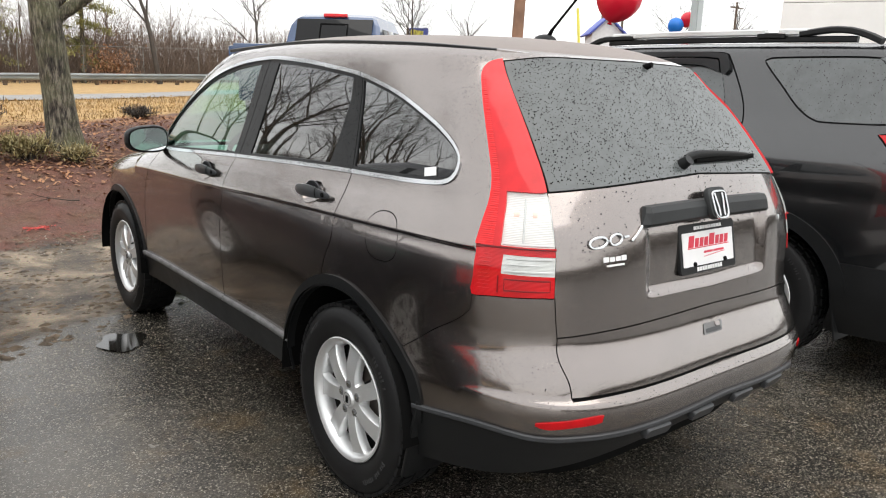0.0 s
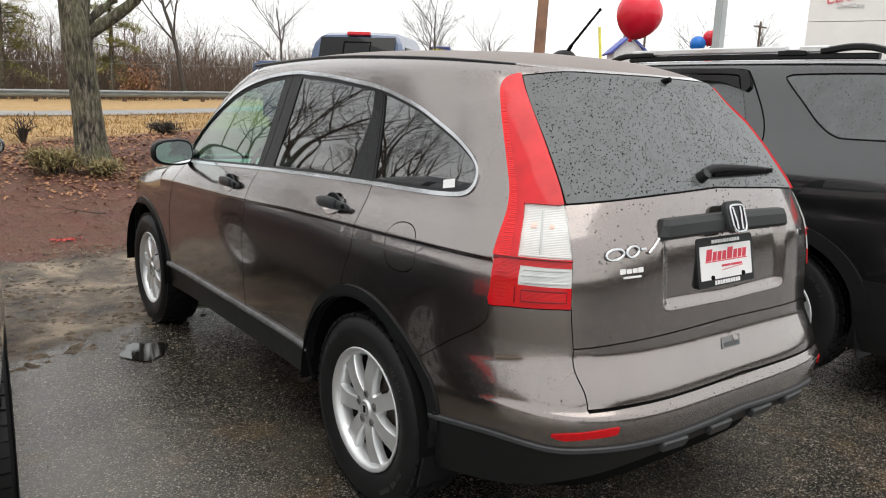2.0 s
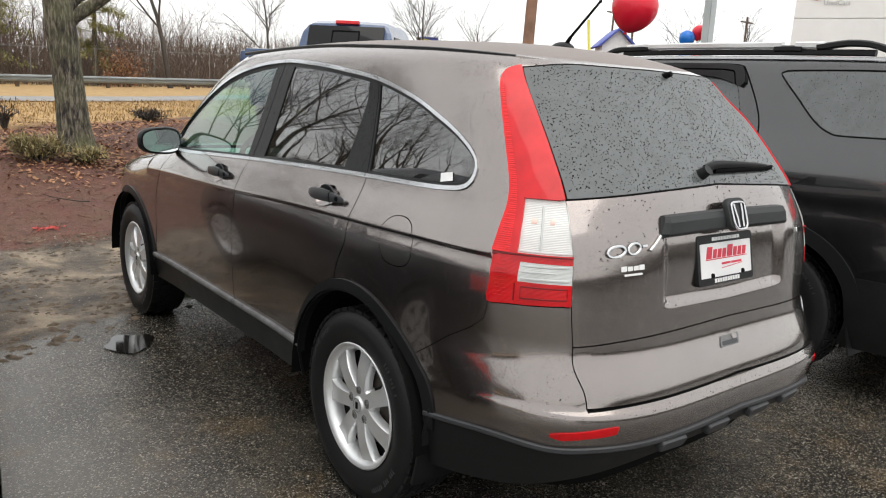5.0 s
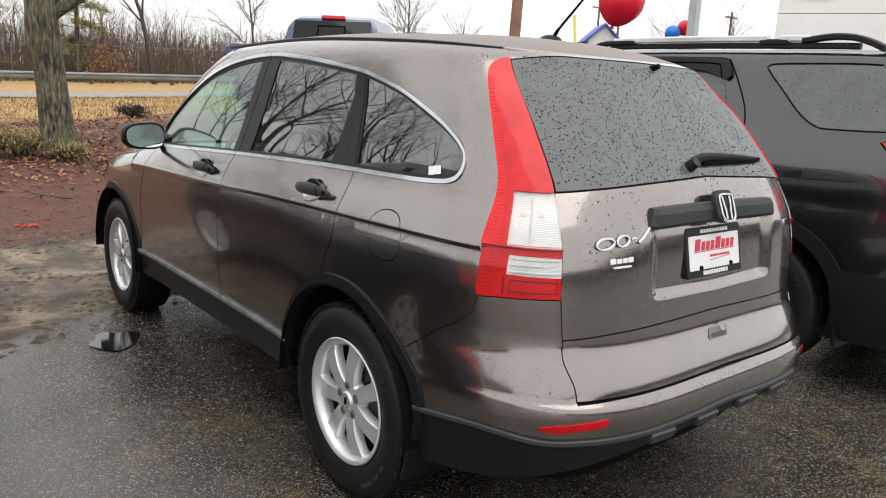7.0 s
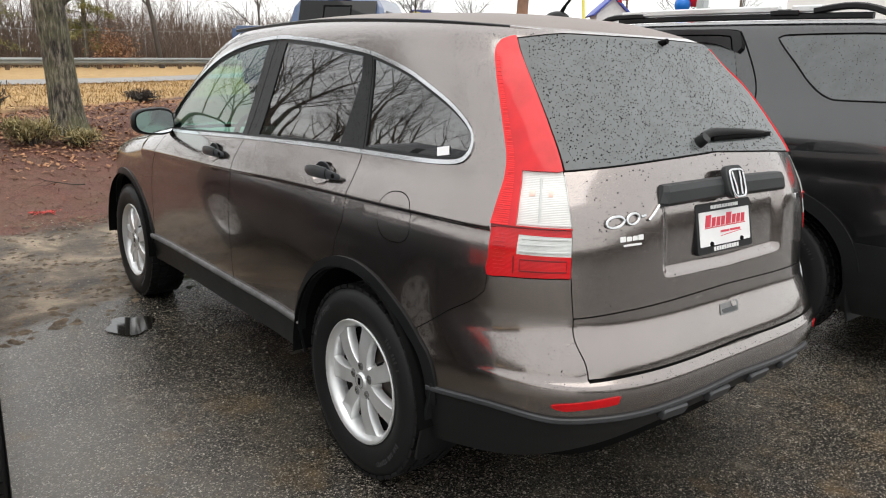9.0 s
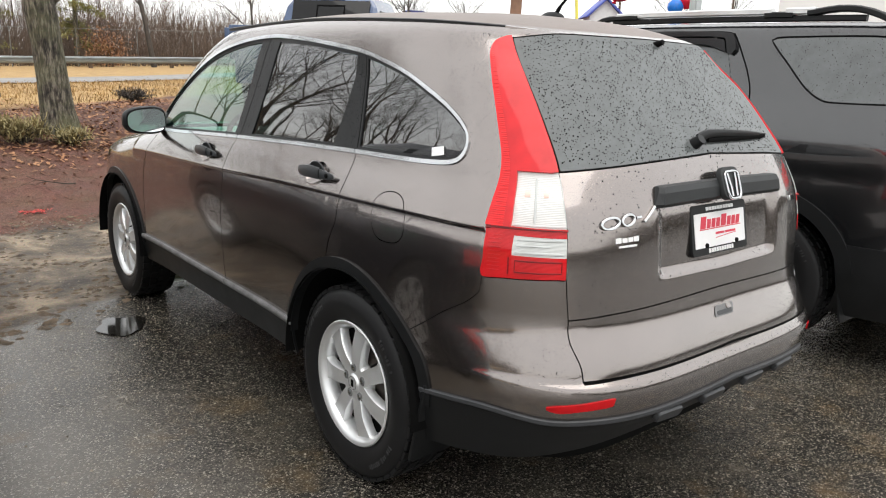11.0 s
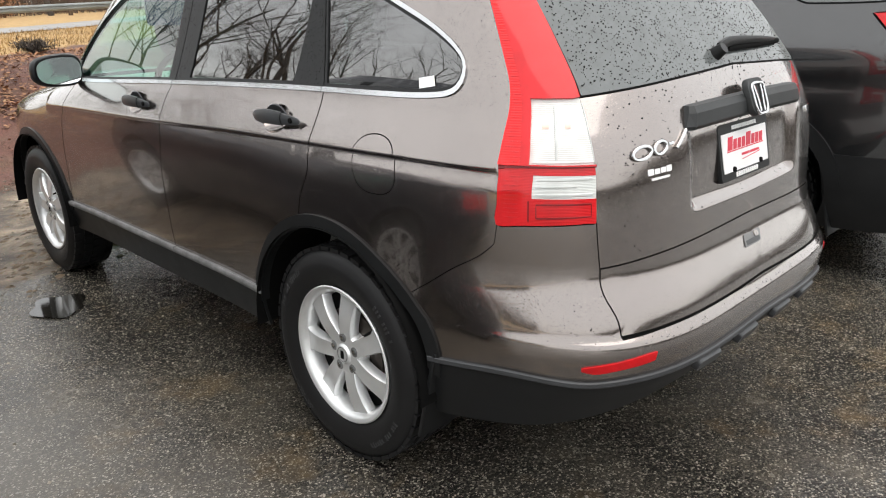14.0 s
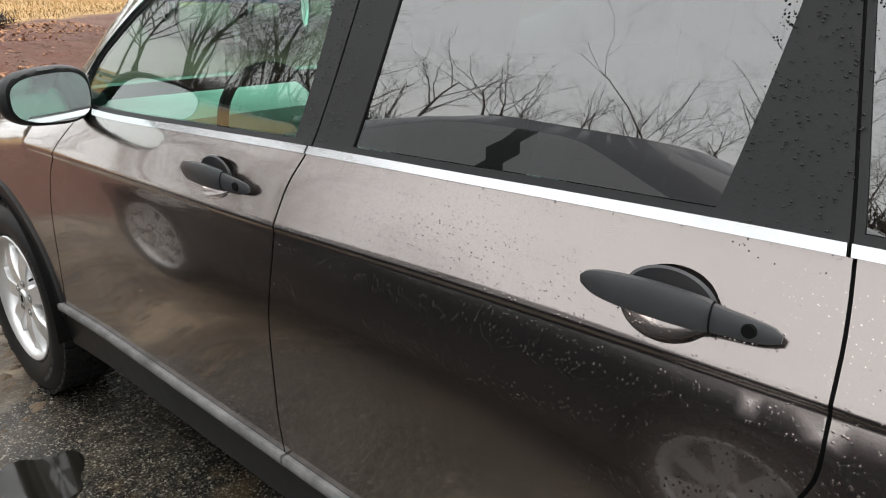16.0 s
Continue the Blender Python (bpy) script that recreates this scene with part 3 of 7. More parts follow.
def suv_lamp_lines(lamp, flip):
    """The mouldings inside the lamp: dark dividers, reflector edges, ribs along the outer edge, pale bulb spots."""
    def add(name, material, strips, label=""):
        bm = bmesh.new()
        for pts, width in strips:
            lamp_strip(bm, pts, width, 0.0160 if material is LENS_RED and pts[0][1] > 1.03 else 0.0088)
        if flip:
            bmesh.ops.scale(bm, vec=(-1, 1, 1), verts=bm.verts)
        bmesh.ops.recalc_face_normals(bm, faces=bm.faces)
        return part(name, bm, material, lamp, label)
    add("lens_divider", LENS_SHADE, [([(-0.702, 1.026), (-0.81, 1.029), (-1.098, 1.031)], 0.007)], "dark red divider")
    add("lens_divider", LENS_SHADE, [([(-0.818, 0.904), (-0.818, 0.952)], 0.008)])
    add("brake_frame", LENS_SHADE, [([(-0.850, 0.912), (-1.085, 0.916), (-1.085, 0.946), (-0.850, 0.944), (-0.850, 0.912)], 0.005)])
    add("reflector_edge", LENS_GREY, [([(-0.850, 1.000), (-1.080, 1.003)], 0.006)])
    add("reflector_edge", LENS_GREY, [([(-0.846, 0.966), (-1.090, 0.968)], 0.007)])
    add("reflector_edge", LENS_GREY, [([(-0.845, 0.984), (-1.02, 0.986)], 0.004)])
    add("bulb_shield", LENS_GREY, [([(-0.925, 1.045), (-0.920, 1.100), (-0.915, 1.160)], 0.012)], "grey bulb shield")
    add("lens_frame", LENS_GREY, [([(-0.822, 1.038), (-1.088, 1.040), (-1.038, 1.168)], 0.004)])
    add("bulb_spot", LENS_AMBER, [([(-0.858, 1.118), (-0.888, 1.119)], 0.016)], "pale amber bulb")
    add("bulb_spot", LENS_AMBER, [([(-0.960, 1.119), (-0.985, 1.120)], 0.016)], "pale amber bulb")
    ribs = [([(-0.722 - 0.025 * min(max((z - 1.05) / 0.15, 0), 1), z), (-0.778, z + 0.001)], 0.0022) for z in np.arange(0.912, 1.49, 0.0105) if not 1.015 < z < 1.035]
    tagged(add("lens_ribs", LENS_RED, ribs), kind="stuff")


def suv_body(car):
    nose_mid = lambda z: SUV.y1(z) + 2 * (SUV.nose(z) - SUV.y1(z))
    outline = np.vstack([[(v, 0.24) for v in np.linspace(-2.1, nose_mid(0.24), 90)], line_of(nose_mid, 0.24, 1.60, 0.03, True)[1:],
                         [(v, 1.60) for v in np.linspace(nose_mid(1.60), -2.1, 70)[1:]], [(-2.1, v) for v in np.linspace(1.60, 0.24, 40)[1:-1]]])
    lines = []
    for (line, closed), h in zip(SEAMS, SEAM_HALF):
        lines += [(offset_line(line, h, closed), closed), (offset_line(line, -h, closed), closed)]
    for v in (0.857, 0.864, 0.871, 0.878, 0.885, 0.893, 0.901):
        lines.append((np.array([(k, v) for k in np.linspace(-2.1, -1.60, 40)]), False))
    for v in (-1.596, -1.610, -1.624, -1.638, -1.652, -1.666, -1.680):
        lines.append((np.array([(v, k) for k in np.linspace(0.87, 1.10, 20)]), False))
    for line in (DLO, offset_line(DLO, 0.0135, True), offset_line(DLO, -0.0135, True), offset_line(DLO, 0.025, True), offset_line(DLO, -0.025, True)):
        if line is DLO or inside(DLO, line).mean() > 0.9:
            lines.append((line, True))
    for line in PILLAR_SEAMS:
        lines += [(offset_line(line, 0.0024), False), (offset_line(line, -0.0024), False)]
    lines.append((REFLECTOR, True))
    lines += [(cup, True) for cup in CUPS]
    for top_p, low_p in ((0.99, 1.065), (0.825, 0.905), (0.215, 0.200), (0.135, 0.085), (0.180, 0.270)):
        lines.append((np.array([(top_p + k * (low_p - top_p), 1.53 - 0.39 * k) for k in np.linspace(-0.06, 1.06, 24)]), False))
    for d in (-0.012, -0.004, 0.004, 0.012, 0.03):
        lines.append((line_of(lambda v: CREASE(v) + d, -0.68, 2.3, 0.03), False))
    lines += [(line_of(CLAD_TOP, -2.1, -0.33), False), (line_of(CLAD_BOTTOM, -2.1, -0.33), False),
              (line_of(PANE_LOW, -2.1, -1.034), False), (line_of(lambda v: PANE_LOW(v) + 0.006, -2.1, -1.034), False),
              (line_of(PANE_TOP, -2.1, -0.93), False), (line_of(lambda v: PANE_TOP(v) - 0.004, -2.1, -0.94), False),
              (line_of(lambda v: GATE_EDGE(v) - 0.010, 1.19, 1.566, swap=True), False)]
    for v in (0.575, 0.597, 0.610):
        lines.append((np.array([(k, v) for k in np.linspace(-2.1, -0.6, 70)]), False))
    for v in (0.325, 0.465):
        lines.append((np.array([(k, v) for k in np.linspace(-0.31, 2.9, 140)]), False))
    for yc, r in ((0.0, 0.408), (0.0, 0.450), (2.62, 0.408), (2.62, 0.450)):
        lines.append((arch_poly(yc, r, low=0.25), False))
    for a, b in (((-0.775, 1.03), (-0.775, 1.53)), ((-0.69, 1.030), (-1.10, 1.030)), ((-0.812, 1.033), (-0.812, 1.177)), ((-0.812, 1.177), (-1.0, 1.177)),
                 ((-0.812, 1.033), (-1.10, 1.033)), ((-0.832, 0.958), (-0.832, 1.010)), ((-0.832, 0.958), (-1.11, 0.958)), ((-0.832, 1.010), (-1.11, 1.010))):
        k = np.linspace(0, 1, 16)[:, None]
        lines.append((np.array(a) * (1 - k) + np.array(b) * k, False))
    pieces = cut_shell(SUV, outline, lines, suv_regions, 0.032)
    # the panes are one smooth sheet each, without the swell of the body round them
    for key in ("rear_glass", "quarter_glass", "front_glass"):
        places, normals, tris = pieces[key]
        lean = np.radians(6 + 14 * (places[:, 2] - 1.12) / 0.42)
        along = 0.05 * np.maximum(places[:, 1] - 0.9, 0) - 0.04 * np.maximum(0.1 - places[:, 1], 0)
        mix = np.stack([-np.cos(lean), along, np.sin(lean)], 1)
        pieces[key] = (places, mix / np.linalg.norm(mix, axis=1)[:, None], tris)
    places, normals, tris = pieces["rear_window"]
    mix = np.stack([places[:, 0] * 0.16, normals[:, 1] * 0 - 0.80, normals[:, 1] * 0 + 0.58], 1)
    pieces["rear_window"] = (places, mix / np.linalg.norm(mix, axis=1)[:, None], tris)
    sided = {  # region: name, material, off, skirt, label
        "quarter": ("quarter_panel", PAINT, 0, 0.010, ""), "rear_door": ("rear_door", PAINT, 0, 0.012, ""), "front_door": ("front_door", PAINT, 0, 0.012, ""),
        "fender": ("front_fender", PAINT, 0, 0.010, ""),
        "sill": ("sill_cladding", PLASTIC, 0.004, 0.01, "black plastic"), "fuel_door": ("fuel_door", PAINT, 0, 0.01, ""),
        "reflector": ("reflector", LENS_DARK_RED, 0.004, 0.008, "red reflector strip"), "chrome": ("window_trim", CHROME, 0.005, 0.008, "bright chrome window surround"),
        "pillar": ("pillar_trim", PLASTIC, -0.004, 0.012, "black pillar trim"), "front_glass": ("front_side_window", GLASS_CLEAR, -0.008, 0, "clear greenish glass"),
        "rear_glass": ("rear_side_window", GLASS_DARK, -0.008, 0, "dark privacy glass"), "quarter_glass": ("quarter_window", GLASS_DARK, -0.008, 0, "dark privacy glass"),
        "arch_rear": ("rear_arch_trim", PLASTIC, 0.008, 0.03, "black plastic"), "arch_front": ("front_arch_trim", PLASTIC, 0.008, 0.03, "black plastic")}
    for key, (name, mat, off, skirt, label) in sided.items():
        if key in pieces:
            for flip in (False, True):
                panel(name, pieces[key], mat, car, off, skirt, label, flip=flip)
    for flip in (False, True):
        lamp = panel("tail_lamp", pieces["lamp_upper"], LENS_RED, car, 0.016, 0.028, "tall red tail lamp", flip=flip)
        panel("ribbed_lens", pieces["lamp_rib"], LENS_RED_RIB, lamp, 0.016, 0.028, flip=flip)
        panel("brake_lens", pieces["lamp_lower"], LENS_DARK_RED, lamp, 0.008, 0.02, flip=flip)
        panel("reversing_lens", pieces["lamp_clear"], LENS_CLEAR, lamp, 0.007, 0.02, "clear white lens", flip=flip)
        panel("indicator_lens", pieces["lamp_silver"], LENS_SILVER, lamp, 0.007, 0.02, "silvery ribbed lens", flip=flip)
        suv_lamp_lines(lamp, flip)
    gate = panel("tailgate", pieces["tailgate"], PAINT, car, 0, 0.012, both=True)
    panel("gate_garnish", pieces["gate_garnish"], PAINT, gate, 0.002, 0.012, both=True)
    panel("window_seal", pieces["gate_rubber"], SEAM, gate, -0.002, 0.008, "black rubber seal", both=True)
    panel("rear_window", pieces["rear_window"], GLASS_REAR, gate, 0.0, 0.004, "dark glass dotted with rain", both=True)
    panel("bumper", pieces["bumper"], PAINT, car, 0, 0.012, both=True)
    panel("bumper_cladding", pieces["bumper_cladding"], PLASTIC, car, 0.0, 0.012, "black plastic lower bumper", both=True)
    # near-black sheet set in below the bumper, standing for the shade under the car
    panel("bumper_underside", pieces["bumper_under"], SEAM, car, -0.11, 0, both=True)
    for key in sorted(pieces):
        if key.startswith("seam_"):
            if abs(pieces[key][0][:, 0]).min() < 0.02:
                panel("seam", pieces[key], SEAM, car, -0.006, 0, both=True)
            else:
                for flip in (False, True):
                    panel("seam", pieces[key], SEAM, car, -0.006, 0, flip=flip)
    panel("hood", pieces["hood"], PAINT, car, 0, 0.012, both=True)
    panel("windshield", pieces["windshield"], GLASS_CLEAR, car, 0, 0.004, both=True)
    panel("front_bumper", pieces["front_bumper"], PLASTIC, car, 0, 0.012, both=True)


def roof_half(y):
    """Half the width of the roof skin: the top rim of the shell."""
    s, n = ((0.3 - y) / 0.78, 3.1) if y < 0.3 else (max(y - 0.8, 0) / 0.82, 5.0)
    return 0.575 * max(1 - min(s, 1) ** n, 0.0) ** (1 / n)


def suv_roof(car):
    """The roof skin inside the top rim, crowned across, and the black strips along its edges."""
    bm = bmesh.new()
    ys = np.linspace(-0.48, 1.62, 46)
    rows = []
    for y in ys:
        half = roof_half(y)
        row = []
        for u in np.linspace(-1, 1, 25):
            fade = min(1, (y + 0.48) / 0.35) * min(1, (1.62 - y) / 0.35)
            row.append(bm.verts.new((u * half, y, SUV.roof(y) + 0.044 * (1 - abs(u) ** 3.0) * fade * (2 - fade))))
        rows.append(row)
    for a, b in zip(rows, rows[1:]):
        for i in range(24):
            bm.faces.new((a[i], a[i + 1], b[i + 1], b[i]))
    bmesh.ops.remove_doubles(bm, verts=bm.verts, dist=1e-4)
    part("roof", bm, ROOF_PAINT, car)
    for side in (-1, 1):
        bm = bmesh.new()
        path = [(side * (roof_half(y) * 1.035 if y < 0.3 else 0.597 - 0.02 * max(0, y - 0.9) ** 2), y, SUV.roof(y) - 0.008) for y in np.linspace(-0.33, 1.50, 34)]
        sweep(bm, path, 0.022, 0.014)
        part("roof_moulding", bm, PLASTIC, car, "black roof strip")
        bm = bmesh.new()
        sweep(bm, [(side * roof_half(y) * 1.035, y, SUV.roof(y) - 0.009 - 0.05 * (-0.33 - y)) for y in (-0.325, -0.36, -0.39, -0.41)], 0.026, 0.015)
        part("moulding_cap", bm, PAINT, car)


def wheel(name, car, centre, steer=0.0, spokes=7, spin=0.0, rim=0.222, tyre=0.356, width=0.215, finish=None, spoke_w=(0.054, 0.076)):
    """A road wheel that faces -x: tyre with tread blocks, rim, spokes, hub with five nuts, brake disc."""
    finish = finish or ALLOY
    w = thing(name, "", "")
    w.parent = car
    w.matrix_basis = pose(*centre, 0, 0, steer)
    hw = width / 2
    bm = bmesh.new()
    side = [(rim - 0.004, -hw + 0.022), (rim + 0.012, -hw + 0.006), (rim + 0.03, -hw - 0.004), (rim + 0.055, -hw - 0.010), (rim + 0.075, -hw - 0.011), (rim + 0.082, -hw - 0.0085), (tyre - 0.035, -hw - 0.004),
            (tyre - 0.02, -hw + 0.006), (tyre - 0.010, -hw + 0.018), (tyre - 0.008, -hw + 0.032)]
    prof = side + [(tyre - 0.008, x) for x in (-0.04, 0.04)] + [(r, -x) for r, x in reversed(side)]
    lathe(bm, prof, 72)
    t = part("tyre", bm, RUBBER, w, "black rubber tyre")
    bm = bmesh.new()
    blocks = 44
    for k in range(blocks):
        a = k * math.tau / blocks
        for x, wx, shift in ((-hw + 0.024, 0.034, 0.0), (-0.033, 0.036, 0.5), (0.012, 0.036, 0.15), (hw - 0.024, 0.034, 0.6)):
            b = a + shift * math.tau / blocks
            r = tyre - (0.006 if abs(x) < 0.06 else 0.0085)
            box(bm, (x, r * math.cos(b), r * math.sin(b)), (wx, 0.012, 0.039), Matrix.Rotation(b, 3, "X"))
    tagged(part("tread", bm, RUBBER, t), kind="stuff")
    for start, count in ((0.35, 14), (2.3, 9), (3.6, 14), (5.3, 9)):
        for k in range(count):
            if k in (3, 7):
                continue
            a = start + k * 0.045
            bm = bmesh.new()
            r = (rim + tyre) / 2 + 0.008
            box(bm, (-hw - 0.0105, r * math.cos(a), r * math.sin(a)), (0.0035, 0.013 if k % 3 else 0.018, 0.007), Matrix.Rotation(a, 3, "X"))
            part("moulded_mark", bm, TYRE_MARK, t, "grey raised mark on the sidewall")
    bm = bmesh.new()
    lathe(bm, [(rim + 0.004, -hw + 0.010), (rim + 0.007, -hw + 0.004), (rim + 0.003, -hw + 0.001), (rim - 0.006, -hw + 0.004), (rim - 0.014, -hw + 0.014), (rim - 0.022, -hw + 0.03), (rim - 0.027, -hw + 0.07), (rim - 0.03, hw - 0.02), (rim + 0.004, hw - 0.005)], 72)
    part("rim", bm, finish, w, "silver alloy rim")
    for k in range(spokes):
        a = spin + k * math.tau / spokes
        bm = bmesh.new()
        rows = []
        for i, u in enumerate(np.linspace(0, 1, 9)):
            r = 0.045 + (rim - 0.012 - 0.045) * u
            half = 0.5 * (spoke_w[0] + (spoke_w[1] - spoke_w[0]) * u ** 1.5 + 0.030 * max(u - 0.86, 0) / 0.14)
            face = -hw + 0.020 - 0.010 * math.sin(math.pi * min(u * 1.1, 1)) + 0.004 * u
            row = []
            for v, d in ((-1.05, 0.034), (-1.0, 0.007), (-0.90, 0.001), (0.0, 0.004), (0.90, 0.001), (1.0, 0.007), (1.05, 0.034)):
                o = v * half
                row.append(bm.verts.new((face + d, r * math.cos(a) - o * math.sin(a), r * math.sin(a) + o * math.cos(a))))
            rows.append(row)
        for p, q in zip(rows, rows[1:]):
            for i in range(6):
                bm.faces.new((p[i], p[i + 1], q[i + 1], q[i]))
        part("spoke", bm, finish, w)
    bm = bmesh.new()
    lathe(bm, [(0.0, -hw + 0.010), (0.028, -hw + 0.010), (0.030, -hw + 0.013), (0.034, -hw + 0.018), (0.070, -hw + 0.020), (0.078, -hw + 0.030), (0.080, -hw + 0.06)], 40)
    hub = part("hub", bm, finish, w)
    for k in range(5):
        a = spin + 0.3 + k * math.tau / 5
        bm = bmesh.new()
        c = (-hw + 0.020, 0.055 * math.cos(a), 0.055 * math.sin(a))
        lathe(bm, [(0.0135, 0.004), (0.0135, -0.001), (0.010, 0.002), (0.0085, 0.002), (0.0085, -0.006), (0.0, -0.007)], 12, Matrix.Translation(c))
        part("wheel_nut", bm, CHROME, hub, "chrome wheel nut")
        # darker flush disc: the shade in the nut's recess put into the grey
        bm = bmesh.new()
        lathe(bm, [(0.0, -0.0016), (0.0165, -0.0016), (0.0175, 0.001)], 16, Matrix.Translation(c))
        part("nut_pocket", bm, STRIP, hub)
    bm = bmesh.new()
    box(bm, (-hw + 0.009, 0, 0), (0.003, 0.014, 0.026), bevel=0.001)
    lathe(bm, [(0.0235, -hw + 0.0096), (0.0242, -hw + 0.009), (0.025, -hw + 0.0096)], 24)
    part("centre_mark", bm, SEAM, hub, "dark emblem on the hub cap")
    bm = bmesh.new()
    lathe(bm, [(0.02, -0.052), (0.140, -0.052), (0.142, -0.046), (0.140, -0.040), (0.02, -0.040)], 48)
    part("brake_disc", bm, DISC, w, "rusty iron brake disc")
    bm = bmesh.new()
    lathe(bm, [(0.0, -0.044), (rim - 0.029, -0.044), (rim - 0.031, 0.05)], 48)
    part("dust_shield", bm, SEAM, w)
    bm = bmesh.new()
    tube(bm, (-hw + 0.025, -0.135, 0.115), (-hw + 0.005, -0.122, 0.104), 0.005, 0.004, 8)
    part("valve", bm, SEAM, w)
    return w


def suv_handle(car, y, z, name):
    """A dark strap handle over a painted hollow, with its black bezel above."""
    x = SUV.at(y + 0.13, z)[0]
    bm = bmesh.new()
    path = [(x - 0.010 - 0.017 * math.sin(math.pi * min(max(u, 0.04), 0.96)) ** 0.5, y + 0.012 + 0.256 * u, z - 0.005 + 0.006 * math.sin(math.pi * u)) for u in np.linspace(0, 1, 28)]
    size = glide([(0.0, 0.22), (0.03, 0.42), (0.12, 0.60), (0.30, 0.80), (0.33, 0.92), (0.60, 1.0), (0.85, 0.84), (0.96, 0.56), (1.0, 0.26)])
    sweep(bm, path, 0.018, 0.046, up=(0, 0, 1), taper=size)
    h = part(name, bm, TRIM, car, "dark grey strap handle")
    bm = bmesh.new()
    cup = []
    for j, r in enumerate((1.0, 0.93, 0.6, 0.0)):
        ring = []
        for k in range(28):
            a = k * math.tau / 28
            yy, zz = y + 0.150 + 0.064 * r * math.cos(a), z - 0.008 + 0.042 * r * math.sin(a)
            sx = SUV.at(yy, zz)[0]
            ring.append(bm.verts.new((sx + (0, 0.016, 0.026, 0.028)[j], yy, zz)))
        cup.append(ring)
    for a, b in zip(cup, cup[1:]):
        for k in range(28):
            bm.faces.new((a[k], a[(k + 1) % 28], b[(k + 1) % 28], b[k]))
    bmesh.ops.remove_doubles(bm, verts=bm.verts, dist=1e-5)
    part("handle_cup", bm, PAINT, h, "hollow in the door skin")
    bm = bmesh.new()
    rows = []
    for r, d in ((1.0, -0.004), (0.93, -0.007), (0.5, 0.004), (0.05, 0.010)):
        rows.append([bm.verts.new((SUV.at(y + 0.15, z)[0] + d, y + 0.150 + 0.062 * r * math.cos(a), z - 0.004 + 0.043 * r * math.sin(a))) for a in np.linspace(0.12, math.pi - 0.12, 20)])
    for a, b in zip(rows, rows[1:]):
        for k in range(19):
            bm.faces.new((a[k], a[k + 1], b[k + 1], b[k]))
    part("handle_bezel", bm, TRIM, h, "black bezel above the handle")
    bm = bmesh.new()
    lathe(bm, [(0.0, -0.002), (0.008, -0.002), (0.009, 0.002)], 16, Matrix.Translation((path[4][0] - 0.006, y + 0.045, z - 0.002)))
    part("lock", bm, SEAM, h)
    bm = bmesh.new()
    c = Vector(path[8])
    ring = [c + Vector((0.0088 * math.cos(a), 0, 0.0195 * math.sin(a))) for a in np.linspace(0, math.tau, 21)]
    sweep(bm, ring, 0.002, 0.002, up=(0, 1, 0))
    part("cap_joint", bm, SEAM, h)


def suv_mirror(car):
    bm = bmesh.new()
    bmesh.ops.create_uvsphere(bm, u_segments=28, v_segments=16, radius=1.0)
    for v in bm.verts:
        c = v.co
        sup = (abs(c.x) ** 3 + abs(c.z) ** 3) ** (1 / 3) or 1
        k = math.hypot(c.x, c.z) / sup
        c.x *= 0.118 * k
        c.z *= 0.072 * k * (1.0 + 0.10 * c.x / 0.118)
        c.y = max(c.y * 0.085, -0.030) + 0.022 * c.x / 0.118
    bmesh.ops.transform(bm, matrix=Matrix.Translation((-0.897, 1.93, 1.140)), verts=bm.verts)
    housing = part("door_mirror", bm, PLASTIC, car, "black mirror housing")
    bm = bmesh.new()
    ring = []
    for k in range(36):
        a = k * math.tau / 36
        c, s = math.cos(a), math.sin(a)
        k2 = (abs(c) ** 3 + abs(s) ** 3) ** (-1 / 3)
        ring.append(bm.verts.new((-0.897 + 0.101 * c * k2, 1.889 + 0.0198 * c * k2 + 0.0075 * s * k2, 1.140 + 0.058 * s * k2 * (1 + 0.1 * c * k2))))
    bm.faces.new(ring)
    part("mirror_glass", bm, MIRROR, housing, "mirror glass with sky in it", smooth=False)
    bm = bmesh.new()
    sweep(bm, [(-0.835, 1.96, 1.10), (-0.80, 1.98, 1.105), (-0.75, 2.0, 1.115)], 0.09, 0.045)
    part("mirror_arm", bm, PLASTIC, housing)


def place_wheel_well(car, y):
    for s in (-1, 1):
        bm = bmesh.new()
        rows = []
        for x in (0.90, 0.60, 0.52):
            rows.append([bm.verts.new((s * (x - 0.02), y + 0.415 * math.cos(a), 0.36 + 0.415 * math.sin(a))) for a in np.linspace(-0.05, math.pi + 0.05, 30)])
        rows.append([bm.verts.new((s * 0.50, y + 0.05 * math.cos(a), 0.36 + 0.05 * math.sin(a))) for a in np.linspace(-0.05, math.pi + 0.05, 30)])
        for a, b in zip(rows, rows[1:]):
            for i in range(29):
                bm.faces.new((a[i], a[i + 1], b[i + 1], b[i]))
        part("wheel_well", bm, SEAM, car)


suv = thing("parked_suv", "brown-grey metallic SUV beaded with rain on wet asphalt", "car", pose(-0.025, 0, 0))
suv_body(suv)
suv_roof(suv)
for y in (0.0, 2.62):
    wheel("rear_wheel" if y == 0 else "front_wheel", suv, (-0.742, y - (0.014 if y == 0 else 0), 0.354), spin=-0.07 if y == 0 else 0.1, tyre=0.354)
    far = wheel("rear_wheel" if y == 0 else "front_wheel", suv, (0.742, y, 0.356), 180.0)
    place_wheel_well(suv, y)
suv_handle(suv, 0.130, 1.072, "rear_door_handle")
suv_handle(suv, 1.118, 1.048, "front_door_handle")
suv_mirror(suv)


def skin(p, z, out=0.0):
    """A point of the SUV's skin, moved out from it."""
    return SUV.at(p, z) + SUV.normal(p, z) * out


